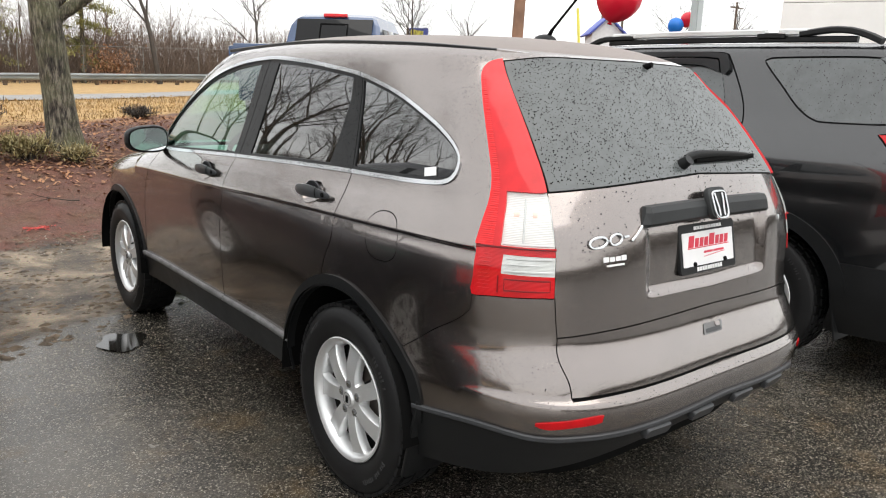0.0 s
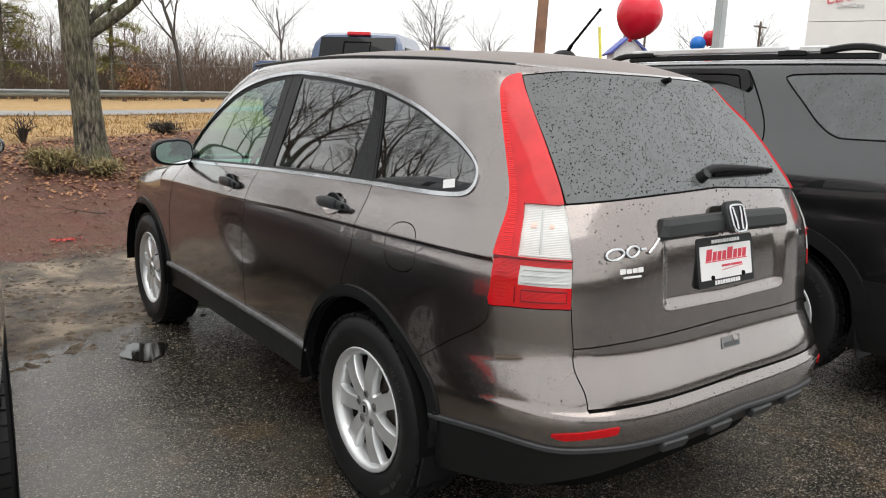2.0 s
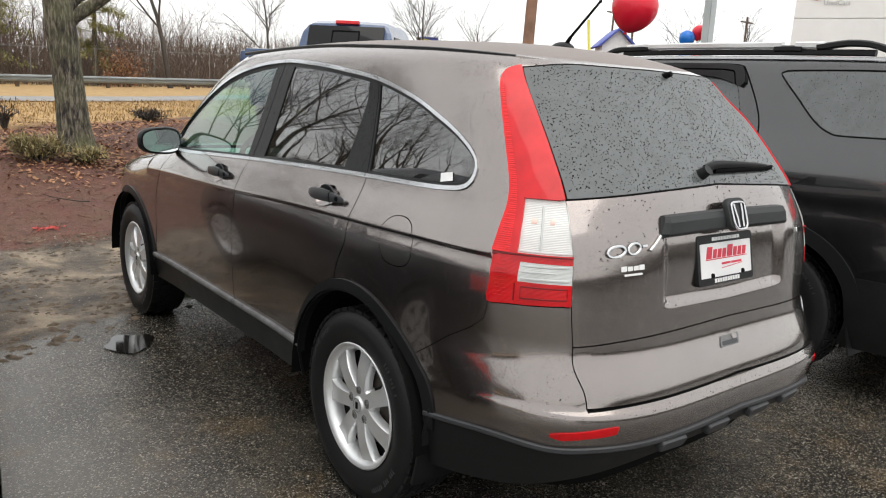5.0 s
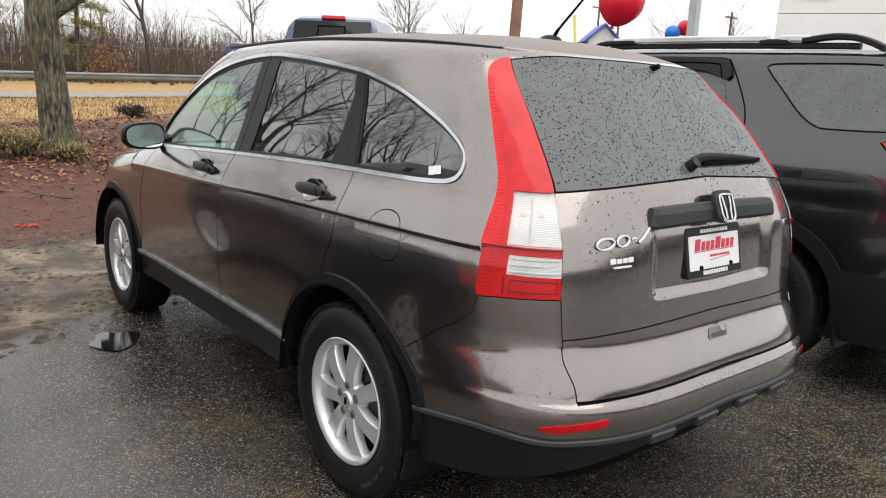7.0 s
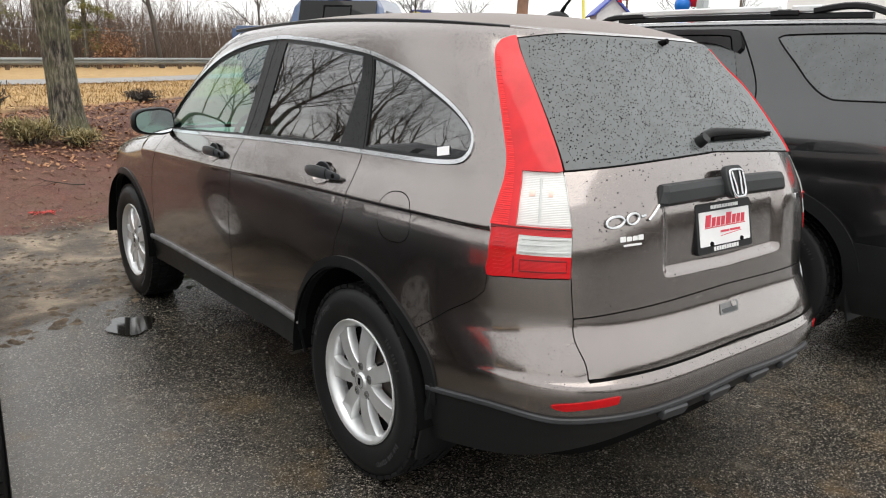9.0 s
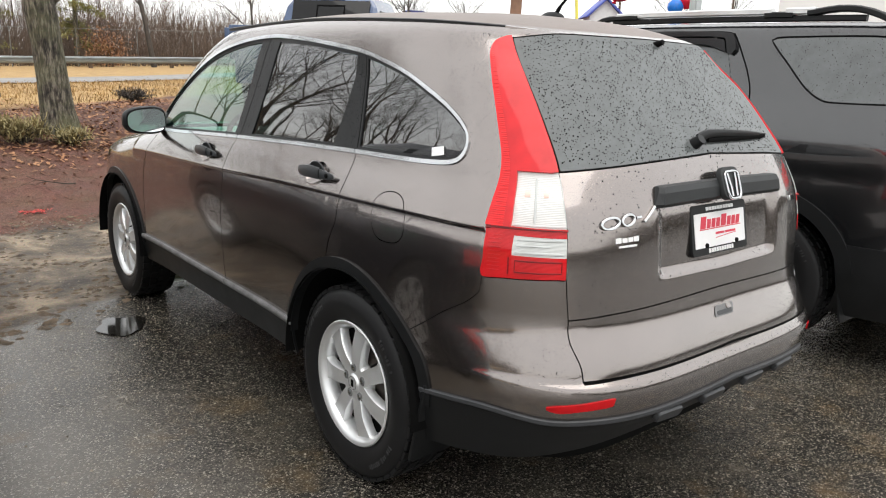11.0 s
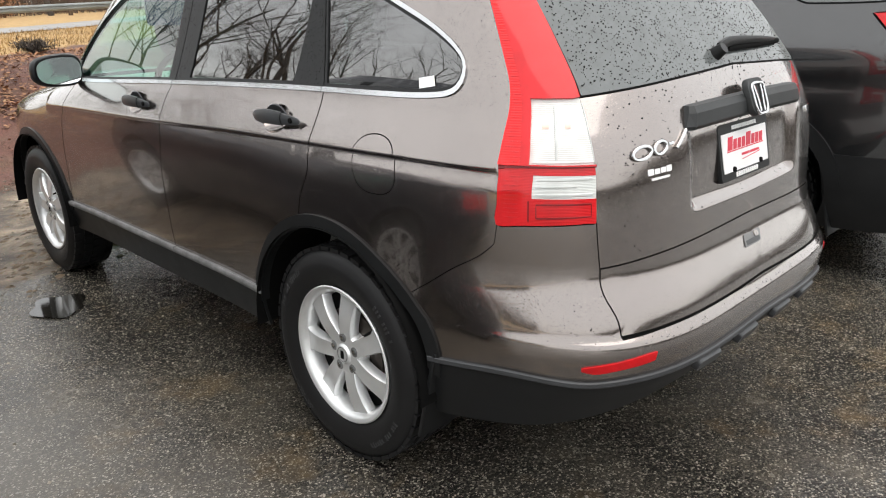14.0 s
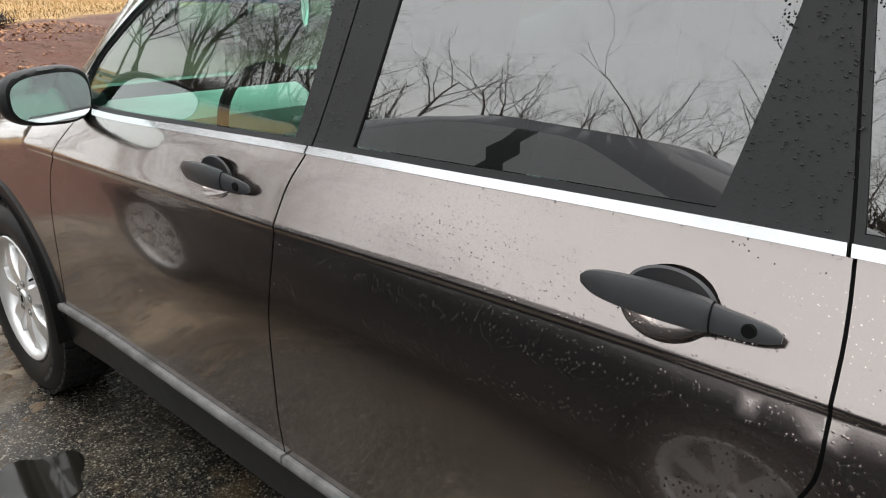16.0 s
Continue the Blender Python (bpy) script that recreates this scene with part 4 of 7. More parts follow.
def rear_frame(x, z, out=0.0):
    """A frame on the tail: x across, z up the skin, y out of it."""
    lo, hi = SUV.y0 - 2.6 * SUV.span, SUV.y0 - 1.2 * SUV.span
    for _ in range(40):
        mid = (lo + hi) / 2
        if SUV.at(mid, z)[0] > x:
            lo = mid
        else:
            hi = mid
    p = (lo + hi) / 2
    n = Vector(SUV.normal(p, z))
    c = Vector(SUV.at(p, z)) + n * out
    side = Vector((1, 0, 0))
    side = (side - n * side.dot(n)).normalized()
    up = side.cross(-n).normalized()
    m = Matrix((side, -n, up)).transposed().to_4x4()
    m.translation = c
    return m


def placed(bm, m):
    bmesh.ops.transform(bm, matrix=m, verts=bm.verts)
    return bm


def rounded_plate(w, h, d, r=0.01, steps=5):
    """A plate in the x-z plane with round corners, d thick towards -y."""
    bm = bmesh.new()
    ring = []
    for cx, cz, a0 in ((w / 2 - r, h / 2 - r, 0), (-w / 2 + r, h / 2 - r, 90), (-w / 2 + r, -h / 2 + r, 180), (w / 2 - r, -h / 2 + r, 270)):
        for k in range(steps + 1):
            a = radians(a0 + 90 * k / steps)
            ring.append((cx + r * math.cos(a), cz + r * math.sin(a)))
    back = [bm.verts.new((x, 0, z)) for x, z in ring]
    front = [bm.verts.new((x, -d * 0.7, z)) for x, z in ring]
    face = [bm.verts.new((x * (1 - 0.25 * d / w), -d, z * (1 - 0.25 * d / h))) for x, z in ring]
    n = len(ring)
    for a, b in ((back, front), (front, face)):
        for k in range(n):
            bm.faces.new((a[k], a[(k + 1) % n], b[(k + 1) % n], b[k]))
    bm.faces.new(face)
    bm.faces.new(back[::-1])
    bmesh.ops.recalc_face_normals(bm, faces=bm.faces)
    return bm


def suv_tail_details(car):
    # grey-edged ledges of the plastic cladding, along the sill and round the bumper
    # their greys hold scuffs plus the sky caught on each upward ledge
    for s in (-1, 1):
        for a, b in ((0.40, 1.056), (1.064, 2.19)):
            bm = bmesh.new()
            path = [(s * abs(c[0]), c[1], c[2]) for c in (skin(p, 0.468, 0.007) for p in np.linspace(a, b, 14))]
            sweep(bm, path, 0.020, 0.026)
            part("sill_strip", bm, STRIP, car, "scuffed grey plastic strip")
    bm = bmesh.new()
    path = [skin(p, CLAD_TOP(-4.2 - p if p < -2.1 else p) - 0.008, 0.003) for p in np.linspace(-0.39, -3.81, 140)]
    sweep(bm, path, 0.016, 0.018)
    part("cladding_lip", bm, TRIM, car, "grey plastic edge")
    for x in (-0.34, -0.11, 0.13, 0.34):
        bm = rounded_plate(0.115, 0.040, 0.022, 0.012)
        part("bumper_lug", placed(bm, rear_frame(x, 0.484, -0.006)), TRIM, car, "raised grey lug")
    for s in (-1, 1):
        bm = bmesh.new()
        box(bm, (s * 0.765, -0.405, 0.36), (0.17, 0.014, 0.30), Matrix.Rotation(radians(14), 3, "X"), 0.005)
        part("mud_flap", bm, PLASTIC, car, "black mud flap")
    # black grip bar over the plate, and plain chrome emblem on it
    bm = bmesh.new()
    rows = []
    profile = ((-0.004, 0.030), (0.020, 0.029), (0.031, 0.012), (0.036, -0.020), (0.030, -0.030), (-0.004, -0.030))
    for u in np.linspace(-1, 1, 33):
        row = []
        for out, up in profile:
            m = rear_frame(0.358 * u - math.copysign(0.024, u) * abs(u) ** 12 * (up + 0.03) / 0.06, 1.132, 0.0)
            end = max(abs(u) - 0.94, 0) / 0.06
            row.append(bm.verts.new(m.translation + Vector((0, -out * (1 - 0.45 * end), up - 0.016 - 0.005 * u * u))))
        rows.append(row)
    for a, b in zip(rows, rows[1:]):
        for k in range(5):
            bm.faces.new((a[k], b[k], b[k + 1], a[k + 1]))
    bm.faces.new(rows[0]), bm.faces.new(rows[-1][::-1])
    bmesh.ops.recalc_face_normals(bm, faces=bm.faces)
    bar = part("grip_bar", bm, GRIP, car, "grained dark grey plastic bar", smooth=False)
    part("emblem_backing", placed(rounded_plate(0.104, 0.104, 0.016, 0.026), Matrix.Translation((0, -0.026, -0.006)) @ rear_frame(0.0, 1.136, 0.0)), GRIP, bar)
    m = Matrix.Translation((0, -0.046, -0.006)) @ rear_frame(0.0, 1.136, 0.0)
    bm = bmesh.new()
    ring = [Vector((0.037 * math.copysign(abs(math.cos(a)) ** 0.45, math.cos(a)) * (1 + 0.14 * math.sin(a)), 0, 0.043 * math.copysign(abs(math.sin(a)) ** 0.45, math.sin(a)))) for a in np.linspace(0, math.tau, 41)]
    sweep(bm, ring, 0.008, 0.009, up=(0, 1, 0))
    for x0, x1 in ((-0.013, -0.021), (0.013, 0.021)):
        sweep(bm, [Vector((x0, 0, -0.036)), Vector((x0 * 1.05, -0.001, -0.010)), Vector((x1 * 0.9, -0.001, 0.014)), Vector((x1, 0, 0.037))], 0.010, 0.007, up=(0, 1, 0))
    part("emblem", placed(bm, m), CHROME, bar, "chrome emblem")
    # number-plate frame with a printed dealer card
    m = Matrix.Translation((0, -0.852, 0.987)) @ Matrix.Rotation(radians(-11.5), 4, "X")
    frame_ob = part("plate_frame", placed(rounded_plate(0.318, 0.160, 0.012, 0.012), m), PLASTIC, car, "black plate frame")
    part("plate_card", placed(rounded_plate(0.288, 0.108, 0.002, 0.004), m @ Matrix.Translation((0, -0.012, -0.002))), WHITE, frame_ob, "white dealer card")
    red = bmesh.new()
    heights = (0.037, 0.028, 0.028, 0.028, 0.037, 0.028, 0.028, 0.028)
    x = -0.118
    for k, h in enumerate(heights):
        w = 0.034 if k in (0, 4) else 0.024
        vs = box(red, (x + w / 2, -0.0145, 0.004 + h / 2), (w * 0.86, 0.001, h))
        for v in vs:
            v.co.x += 0.25 * (v.co.z - 0.004)
        x += w + 0.0025
    box(red, (0.0, -0.0143, 0.001), (0.235, 0.001, 0.003))
    for k, (x, w) in enumerate(((-0.005, 0.05), (0.055, 0.06))):
        box(red, (x, -0.0145, -0.016), (w, 0.001, 0.007))
    box(red, (0.03, -0.0143, -0.026), (0.12, 0.001, 0.002), Matrix.Rotation(radians(-4), 3, "Y"))
    part("red_print", placed(red, m), RED_PRINT, frame_ob, "red wordmark bars")
    for name, x0, z, h, widths, gap in (("caption_bar", -0.075, 0.0645, 0.011, (0.016, 0.012, 0.012, 0.012, 0.016, 0.012, 0.012, 0.012, 0.012, 0.014), 0.003), ("number_bar", -0.07, -0.0675, 0.013, (0.011,) * 10, 0.0035)):
        bm = bmesh.new()
        x = x0
        for w in widths:
            box(bm, (x + w / 2, -0.0125, z), (w, 0.0012, h))
            x += w + gap
        part(name, placed(bm, m), WHITE, frame_ob, "white printed bars")
    for x in (-0.085, 0.088):
        bm = bmesh.new()
        tube(bm, (x, -0.012, -0.050), (x, -0.019, -0.050), 0.008, 0.007, 12)
        part("plate_bolt", placed(bm, m), SEAM, frame_ob, "black plate bolt")
    # chrome model badge, dealer decal, small badge
    loop = lambda w, h: [Vector((w * (0.5 + 0.5 * math.cos(a)) + 0.3 * h * math.sin(a), -0.004, h * math.sin(a))) for a in np.linspace(0, math.tau, 25)]
    for x0, line in ((-0.556, loop(0.058, 0.015)), (-0.490, loop(0.044, 0.015)), (-0.440, [Vector((0, -0.004, 0)), Vector((0.02, -0.004, 0.001))]), (-0.410, [Vector((0, -0.004, -0.016)), Vector((0.024, -0.004, 0.0)), Vector((0.050, -0.004, 0.022))])):
        bm = bmesh.new()
        sweep(bm, line, 0.008, 0.008, up=(0, 1, 0))
        m = rear_frame(x0 + 0.03, 1.050 + 0.02 * (x0 + 0.552) / 0.2, 0.0)
        part("badge_piece", placed(bm, m @ Matrix.Translation((-0.03, 0, 0))), CHROME, car, "chrome badge piece")
    for x, z, w, h in ((-0.503, 1.001, 0.020, 0.015), (-0.481, 1.001, 0.018, 0.013), (-0.460, 1.002, 0.018, 0.013), (-0.439, 1.003, 0.020, 0.015), (-0.470, 0.984, 0.066, 0.006)):
        part("decal_bar", placed(rounded_plate(w, h, 0.001, 0.002), rear_frame(x, z, 0.0)), WHITE, car, "white dealer decal bar")
    for x in (0.46, 0.49, 0.52):
        part("badge_piece", placed(rounded_plate(0.028, 0.022, 0.005, 0.004), rear_frame(x, 1.045, 0.0)), CHROME, car, "chrome badge piece")
    # release pocket in the lower garnish: flat plates coloured as its shade and lit side
    m = rear_frame(-0.005, 0.728, 0.003)
    bm = rounded_plate(0.104, 0.036, 0.002, 0.008)
    for v in bm.verts:
        v.co.x += 0.5 * v.co.z
    pocket = part("release_pocket", placed(bm, m), STRIP, car, "recessed release pocket")
    part("pocket_shadow", placed(rounded_plate(0.084, 0.014, 0.001, 0.005), m @ Matrix.Translation((-0.004, -0.0022, -0.007))), TRIM, pocket)
    part("pocket_grip", placed(rounded_plate(0.026, 0.018, 0.005, 0.006), m @ Matrix.Translation((0.026, 0, 0.008))), PAINT, pocket)
    # rear wiper, washer jet
    arm = [rear_frame(x, z, o).translation for x, z, o in ((-0.060, 1.262, 0.016), (-0.015, 1.270, 0.024), (0.065, 1.272, 0.024), (0.205, 1.270, 0.020), (0.325, 1.266, 0.014))]
    bm = bmesh.new()
    sweep(bm, [Vector(p) for p in spline([tuple(p) for p in arm], 0.02)], 0.016, 0.026, taper=lambda u: 1.1 - 0.55 * u)
    wiper = part("rear_wiper", bm, PLASTIC, car, "black wiper arm")
    bm = bmesh.new()
    a = rear_frame(-0.068, 1.254, 0.0).translation
    n = -Vector(rear_frame(-0.068, 1.254, 0.0).col[1][:3])
    tube(bm, a, a + n * 0.030, 0.020, 0.016, 18)
    part("wiper_pivot", bm, PLASTIC, wiper)
    bm = bmesh.new()
    sweep(bm, [rear_frame(x, 1.259 + 0.01 * (x + 0.04), 0.009).translation for x in np.linspace(0.0, 0.375, 16)], 0.012, 0.016)
    part("wiper_blade", bm, SEAM, wiper)
    bm = bmesh.new()
    c = rear_frame(0.03, 1.580, 0.0).translation
    tube(bm, c + Vector((0, 0.01, -0.005)), c + Vector((0, -0.022, 0.006)), 0.012, 0.009, 12)
    part("washer_jet", bm, SEAM, car)
    # roof aerial
    bm = bmesh.new()
    bmesh.ops.create_uvsphere(bm, u_segments=20, v_segments=10, radius=1.0)
    for v in bm.verts:
        v.co = Vector((v.co.x * 0.028, v.co.y * 0.062 - 0.075, 1.646 + max(v.co.z, -0.3) * 0.030))
    aerial = part("aerial_base", bm, PLASTIC, car, "black aerial base")
    bm = bmesh.new()
    tube(bm, (0, -0.095, 1.665), (0, -0.115, 1.692), 0.0085, 0.007, 10)
    tube(bm, (0, -0.115, 1.692), (0, -0.245, 1.812), 0.0055, 0.0045, 10)
    bmesh.ops.create_uvsphere(bm, u_segments=10, v_segments=6, radius=0.0065, matrix=Matrix.Translation((0, -0.246, 1.813)))
    part("aerial_rod", bm, SEAM, aerial, "black rod aerial")
    # paper slip behind the quarter glass
    bm = bmesh.new()
    quad = [bm.verts.new(Vector(skin(p, z, -0.005))) for p, z in ((-0.335, 1.187), (-0.400, 1.197), (-0.397, 1.223), (-0.332, 1.213))]
    bm.faces.new(quad)
    part("window_slip", bm, WHITE, car, "white paper slip on the glass", smooth=False)


def suv_cabin(car):
    cabin = thing("cabin", "", "")
    cabin.parent = car
    for x in (-0.36, 0.36):
        # rear seats: the dimness behind privacy glass is put into a darker grey
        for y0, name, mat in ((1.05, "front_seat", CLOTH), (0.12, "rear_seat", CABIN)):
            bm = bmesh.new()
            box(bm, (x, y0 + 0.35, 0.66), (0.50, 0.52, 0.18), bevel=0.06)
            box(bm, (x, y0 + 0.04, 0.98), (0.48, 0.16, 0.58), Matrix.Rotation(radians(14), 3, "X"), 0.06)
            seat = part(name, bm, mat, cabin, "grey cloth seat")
            bm = bmesh.new()
            box(bm, (x, y0 - 0.05, 1.36), (0.27, 0.10, 0.18), Matrix.Rotation(radians(10), 3, "X"), 0.045)
            part("headrest", bm, mat, seat)
    bm = bmesh.new()
    box(bm, (0, 2.0, 0.95), (1.45, 0.45, 0.26), bevel=0.08)
    part("dashboard", bm, CABIN, cabin)
    bm = bmesh.new()
    ring = [Vector((-0.36 + 0.18 * math.cos(a), 1.70 + 0.06 * math.sin(a), 1.02 + 0.17 * math.sin(a))) for a in np.linspace(0, math.tau, 33)]
    sweep(bm, ring, 0.028, 0.028, up=(0, -0.9, 0.4))
    part("steering_wheel", bm, SEAM, cabin)
    bm = bmesh.new()
    box(bm, (0, 0.95, 0.50), (1.3, 2.9, 0.10), bevel=0.03)
    box(bm, (0, -0.40, 0.75), (1.1, 0.3, 0.5), bevel=0.05)
    part("floor_pan", bm, CABIN, cabin)
    bm = bmesh.new()
    box(bm, (0, 1.31, 0.36), (1.36, 1.74, 0.20), bevel=0.04)
    part("underbody", bm, SEAM, cabin)


class Rain:
    """Beads of rain, too many to count, on a car's skin."""

    def __init__(self, shell):
        self.shell, self.v, self.f = shell, [], []

    def bead(self, p, z, r):
        v, f = self.v, self.f
        c, n = self.shell.at(p, z), self.shell.normal(p, z)
        if not np.isfinite(n).all() or np.linalg.norm(n) < 0.5:
            return
        a = np.cross(n, (0.3, 0.2, 0.9))
        a /= np.linalg.norm(a)
        b = np.cross(n, a)
        k = len(v)
        for h, s in ((-0.0004, 1.0), (0.45 * r, 0.72)):
            for i in range(6):
                t = i * math.tau / 6
                v.append(tuple(c + n * h + (a * math.cos(t) + b * math.sin(t)) * r * s))
        v.append(tuple(c + n * 0.62 * r))
        for i in range(6):
            j = (i + 1) % 6
            f.append((k + i, k + j, k + 6 + j, k + 6 + i))
            f.append((k + 6 + i, k + 6 + j, k + 12))

    def lay(self, car):
        me = bpy.data.meshes.new("rain")
        me.from_pydata(self.v, [], self.f)
        me.polygons.foreach_set("use_smooth", [True] * len(self.f))
        me.materials.append(BEAD)
        ob = tagged(new("rain", me), "tiny beads of rain", kind="stuff")
        ob.parent = car


def suv_rain(car):
    rng = random.Random(9)
    rain = Rain(SUV)
    bead = rain.bead
    for i in range(4800):
        p, z = rng.uniform(-3.15, -1.0), rng.uniform(1.21, 1.58)
        if p < GATE_EDGE(z) - 0.02 and -4.2 - p < GATE_EDGE(z) - 0.02:
            bead(p, z, 0.0011 + 0.0019 * rng.random() ** 3)
    for i in range(1500):
        bead(rng.uniform(-3.1, -0.42), rng.uniform(0.60, 0.79), 0.0008 + 0.0013 * rng.random() ** 2)
    for i in range(700):
        bead(rng.uniform(-3.0, -1.15), rng.uniform(0.8, 1.2), 0.0010 + 0.0018 * rng.random() ** 2)
    for i in range(2200):
        z = rng.uniform(0.72, 1.57)
        bead(rng.uniform(-0.88, -0.02), z, 0.0004 + 0.0006 * rng.random() ** 2) if not (z > 1.14 and z < 1.5 and rng.random() < 0.9) else None
    for i in range(900):
        p, z = rng.uniform(-0.9, -0.45), rng.uniform(1.15, 1.57)
        bead(p, z, 0.0006 + 0.0009 * rng.random() ** 2)
    for i in range(700):
        bead(rng.uniform(0.0, 2.1), rng.uniform(0.75, 1.10), 0.0004 + 0.0006 * rng.random() ** 2)
    for i in range(900):
        z = rng.uniform(1.13, 1.52)
        bead((rng.uniform(0.11, 0.24) if i % 2 else rng.uniform(0.86, 1.02)) + 0.19 * (1.53 - z) * (i % 2 == 0), z, 0.0008 + 0.0012 * rng.random() ** 2)
    rain.lay(car)


BEAD = bpy.data.materials.new("rain_bead")
BEAD.use_nodes = True
bd = BEAD.node_tree.nodes["Principled BSDF"]
bd.inputs["Base Color"].default_value = (0.012, 0.012, 0.012, 1)
bd.inputs["Roughness"].default_value = 0.05
bd.inputs["IOR"].default_value = 1.33
suv_tail_details(suv)
suv_cabin(suv)
suv_rain(suv)


# ---- ground: wet asphalt, a strip of mud, a mulched bank, dormant lawn ----
def ground_material():
    m, n, links, b = nodes_of("lot_and_bank")
    tc = n.new("ShaderNodeTexCoord")
    obj = tc.outputs["Object"]
    xyz = n.new("ShaderNodeSeparateXYZ")
    links.new(obj, xyz.inputs[0])

    def border(y0, slope, noise_scale, amount, width):
        """0 before the line y = y0 + slope * x, 1 past it, with a ragged edge."""
        ragged = noise_node(n, links, noise_scale, 5, 0.65, obj)
        a, c, d = n.new("ShaderNodeMath"), n.new("ShaderNodeMath"), n.new("ShaderNodeMath")
        a.operation, c.operation, d.operation = "MULTIPLY_ADD", "SUBTRACT", "MULTIPLY_ADD"
        links.new(xyz.outputs[0], a.inputs[0])
        a.inputs[1].default_value, a.inputs[2].default_value = slope, y0 + amount / 2
        links.new(xyz.outputs[1], c.inputs[0])
        links.new(a.outputs[0], c.inputs[1])
        links.new(ragged.outputs["Fac"], d.inputs[0])
        d.inputs[1].default_value = amount
        links.new(c.outputs[0], d.inputs[2])
        r = n.new("ShaderNodeMapRange")
        r.interpolation_type = "SMOOTHSTEP"
        r.inputs["From Min"].default_value, r.inputs["From Max"].default_value = -width, width
        links.new(d.outputs[0], r.inputs["Value"])
        return r.outputs[0]

    mud, mulch, lawn = border(2.98, 0.42, 2.2, 0.35, 0.10), border(4.88, 0.2, 3.0, 0.35, 0.08), border(9.75, 0.85, 1.5, 0.9, 0.25)
    broad, patch = noise_node(n, links, 0.9, 6, 0.6, obj), noise_node(n, links, 3.1, 6, 0.65, obj)
    grit, fine = noise_node(n, links, 95.0, 3, 0.7, obj), noise_node(n, links, 320.0, 2, 0.6, obj)
    stone = n.new("ShaderNodeTexVoronoi")
    stone.inputs["Scale"].default_value = 190.0
    links.new(obj, stone.inputs["Vector"])
    stones = n.new("ShaderNodeSeparateColor")
    links.new(stone.outputs["Color"], stones.inputs[0])
    chip = ramp_node(n, links, stones.outputs[0], [(0.0, (0.006, 0.0058, 0.0055)), (0.60, (0.030, 0.028, 0.024)), (0.88, (0.13, 0.118, 0.098)), (1.0, (0.50, 0.46, 0.39))])
    tar = ramp_node(n, links, patch.outputs["Fac"], [(0.34, (0.006, 0.006, 0.006)), (0.52, (0.036, 0.032, 0.027)), (0.70, (0.120, 0.098, 0.067))])
    asphalt = mixed(n, links, tar.outputs[0], chip.outputs[0], 0.60)
    silt = ramp_node(n, links, broad.outputs["Fac"], [(0.45, (0, 0, 0)), (0.70, (1, 1, 1))])
    asphalt = mixed(n, links, asphalt, (0.11, 0.098, 0.080), mixed(n, links, (0, 0, 0), silt.outputs[0], 0.35))
    # paler towards -x: the sky's sheen on wet asphalt put into the base colour
    ragged = noise_node(n, links, 1.4, 6, 0.65, obj)
    side = n.new("ShaderNodeMath")
    side.operation = "MULTIPLY_ADD"
    links.new(ragged.outputs["Fac"], side.inputs[0])
    side.inputs[1].default_value = 1.6
    links.new(xyz.outputs[0], side.inputs[2])
    sky_sheen = n.new("ShaderNodeMapRange")
    sky_sheen.interpolation_type = "SMOOTHSTEP"
    sky_sheen.inputs["From Min"].default_value, sky_sheen.inputs["From Max"].default_value = -0.15, -1.15
    links.new(side.outputs[0], sky_sheen.inputs["Value"])
    asphalt = mixed(n, links, asphalt, mixed(n, links, (0.19, 0.172, 0.145), chip.outputs[0], 0.45), mixed(n, links, (0, 0, 0), sky_sheen.outputs[0], 0.70))
    rust = noise_node(n, links, 2.3, 4, 0.7, obj)
    stain = ramp_node(n, links, rust.outputs["Fac"], [(0.54, (0, 0, 0)), (0.72, (0.65, 0.65, 0.65))])
    asphalt = mixed(n, links, asphalt, mixed(n, links, (0.17, 0.115, 0.055), chip.outputs[0], 0.35), stain.outputs[0])
    soil = ramp_node(n, links, patch.outputs["Fac"], [(0.36, (0.026, 0.019, 0.012)), (0.5, (0.115, 0.085, 0.056)), (0.64, (0.30, 0.235, 0.16))])
    soil = mixed(n, links, soil.outputs[0], grit.outputs["Color"], 0.75, "OVERLAY")
    soil = mixed(n, links, soil, chip.outputs[0], 0.18)
    bark = ramp_node(n, links, grit.outputs["Fac"], [(0.30, (0.020, 0.010, 0.007)), (0.5, (0.105, 0.048, 0.033)), (0.7, (0.21, 0.115, 0.080))])
    bark = mixed(n, links, bark.outputs[0], patch.outputs["Color"], 0.30, "OVERLAY")
    straw = ramp_node(n, links, patch.outputs["Fac"], [(0.3, (0.26, 0.155, 0.060)), (0.7, (0.46, 0.31, 0.13))])
    straw = mixed(n, links, straw.outputs[0], grit.outputs["Color"], 0.25, "OVERLAY")
    c = mixed(n, links, asphalt, soil, mud)
    c = mixed(n, links, c, bark, mulch)
    links.new(mixed(n, links, c, straw, lawn), b.inputs["Base Color"])
    wet = ramp_node(n, links, patch.outputs["Fac"], [(0.30, (0.07, 0.07, 0.07)), (0.50, (0.15, 0.15, 0.15)), (0.72, (0.34, 0.34, 0.34))])
    r = mixed(n, links, wet.outputs[0], (0.62, 0.62, 0.62), mud)
    links.new(mixed(n, links, r, (0.9, 0.9, 0.9), mulch), b.inputs["Roughness"])
    b.inputs["Specular IOR Level"].default_value = 0.5
    height = mixed(n, links, stone.outputs["Distance"], grit.outputs["Fac"], 0.5)
    b1 = bump_node(n, links, height, b, 0.32, 0.004)
    bump_node(n, links, patch.outputs["Fac"], b, 0.35, 0.04, b1)
    return m


GROUND = ground_material()
BANK = glide([(4.3, 0.0), (5.2, 0.09), (8.6, 0.69), (12.0, 0.78), (20.0, 0.82), (36.0, 0.82), (80.0, 1.3), (300.0, 1.5)])


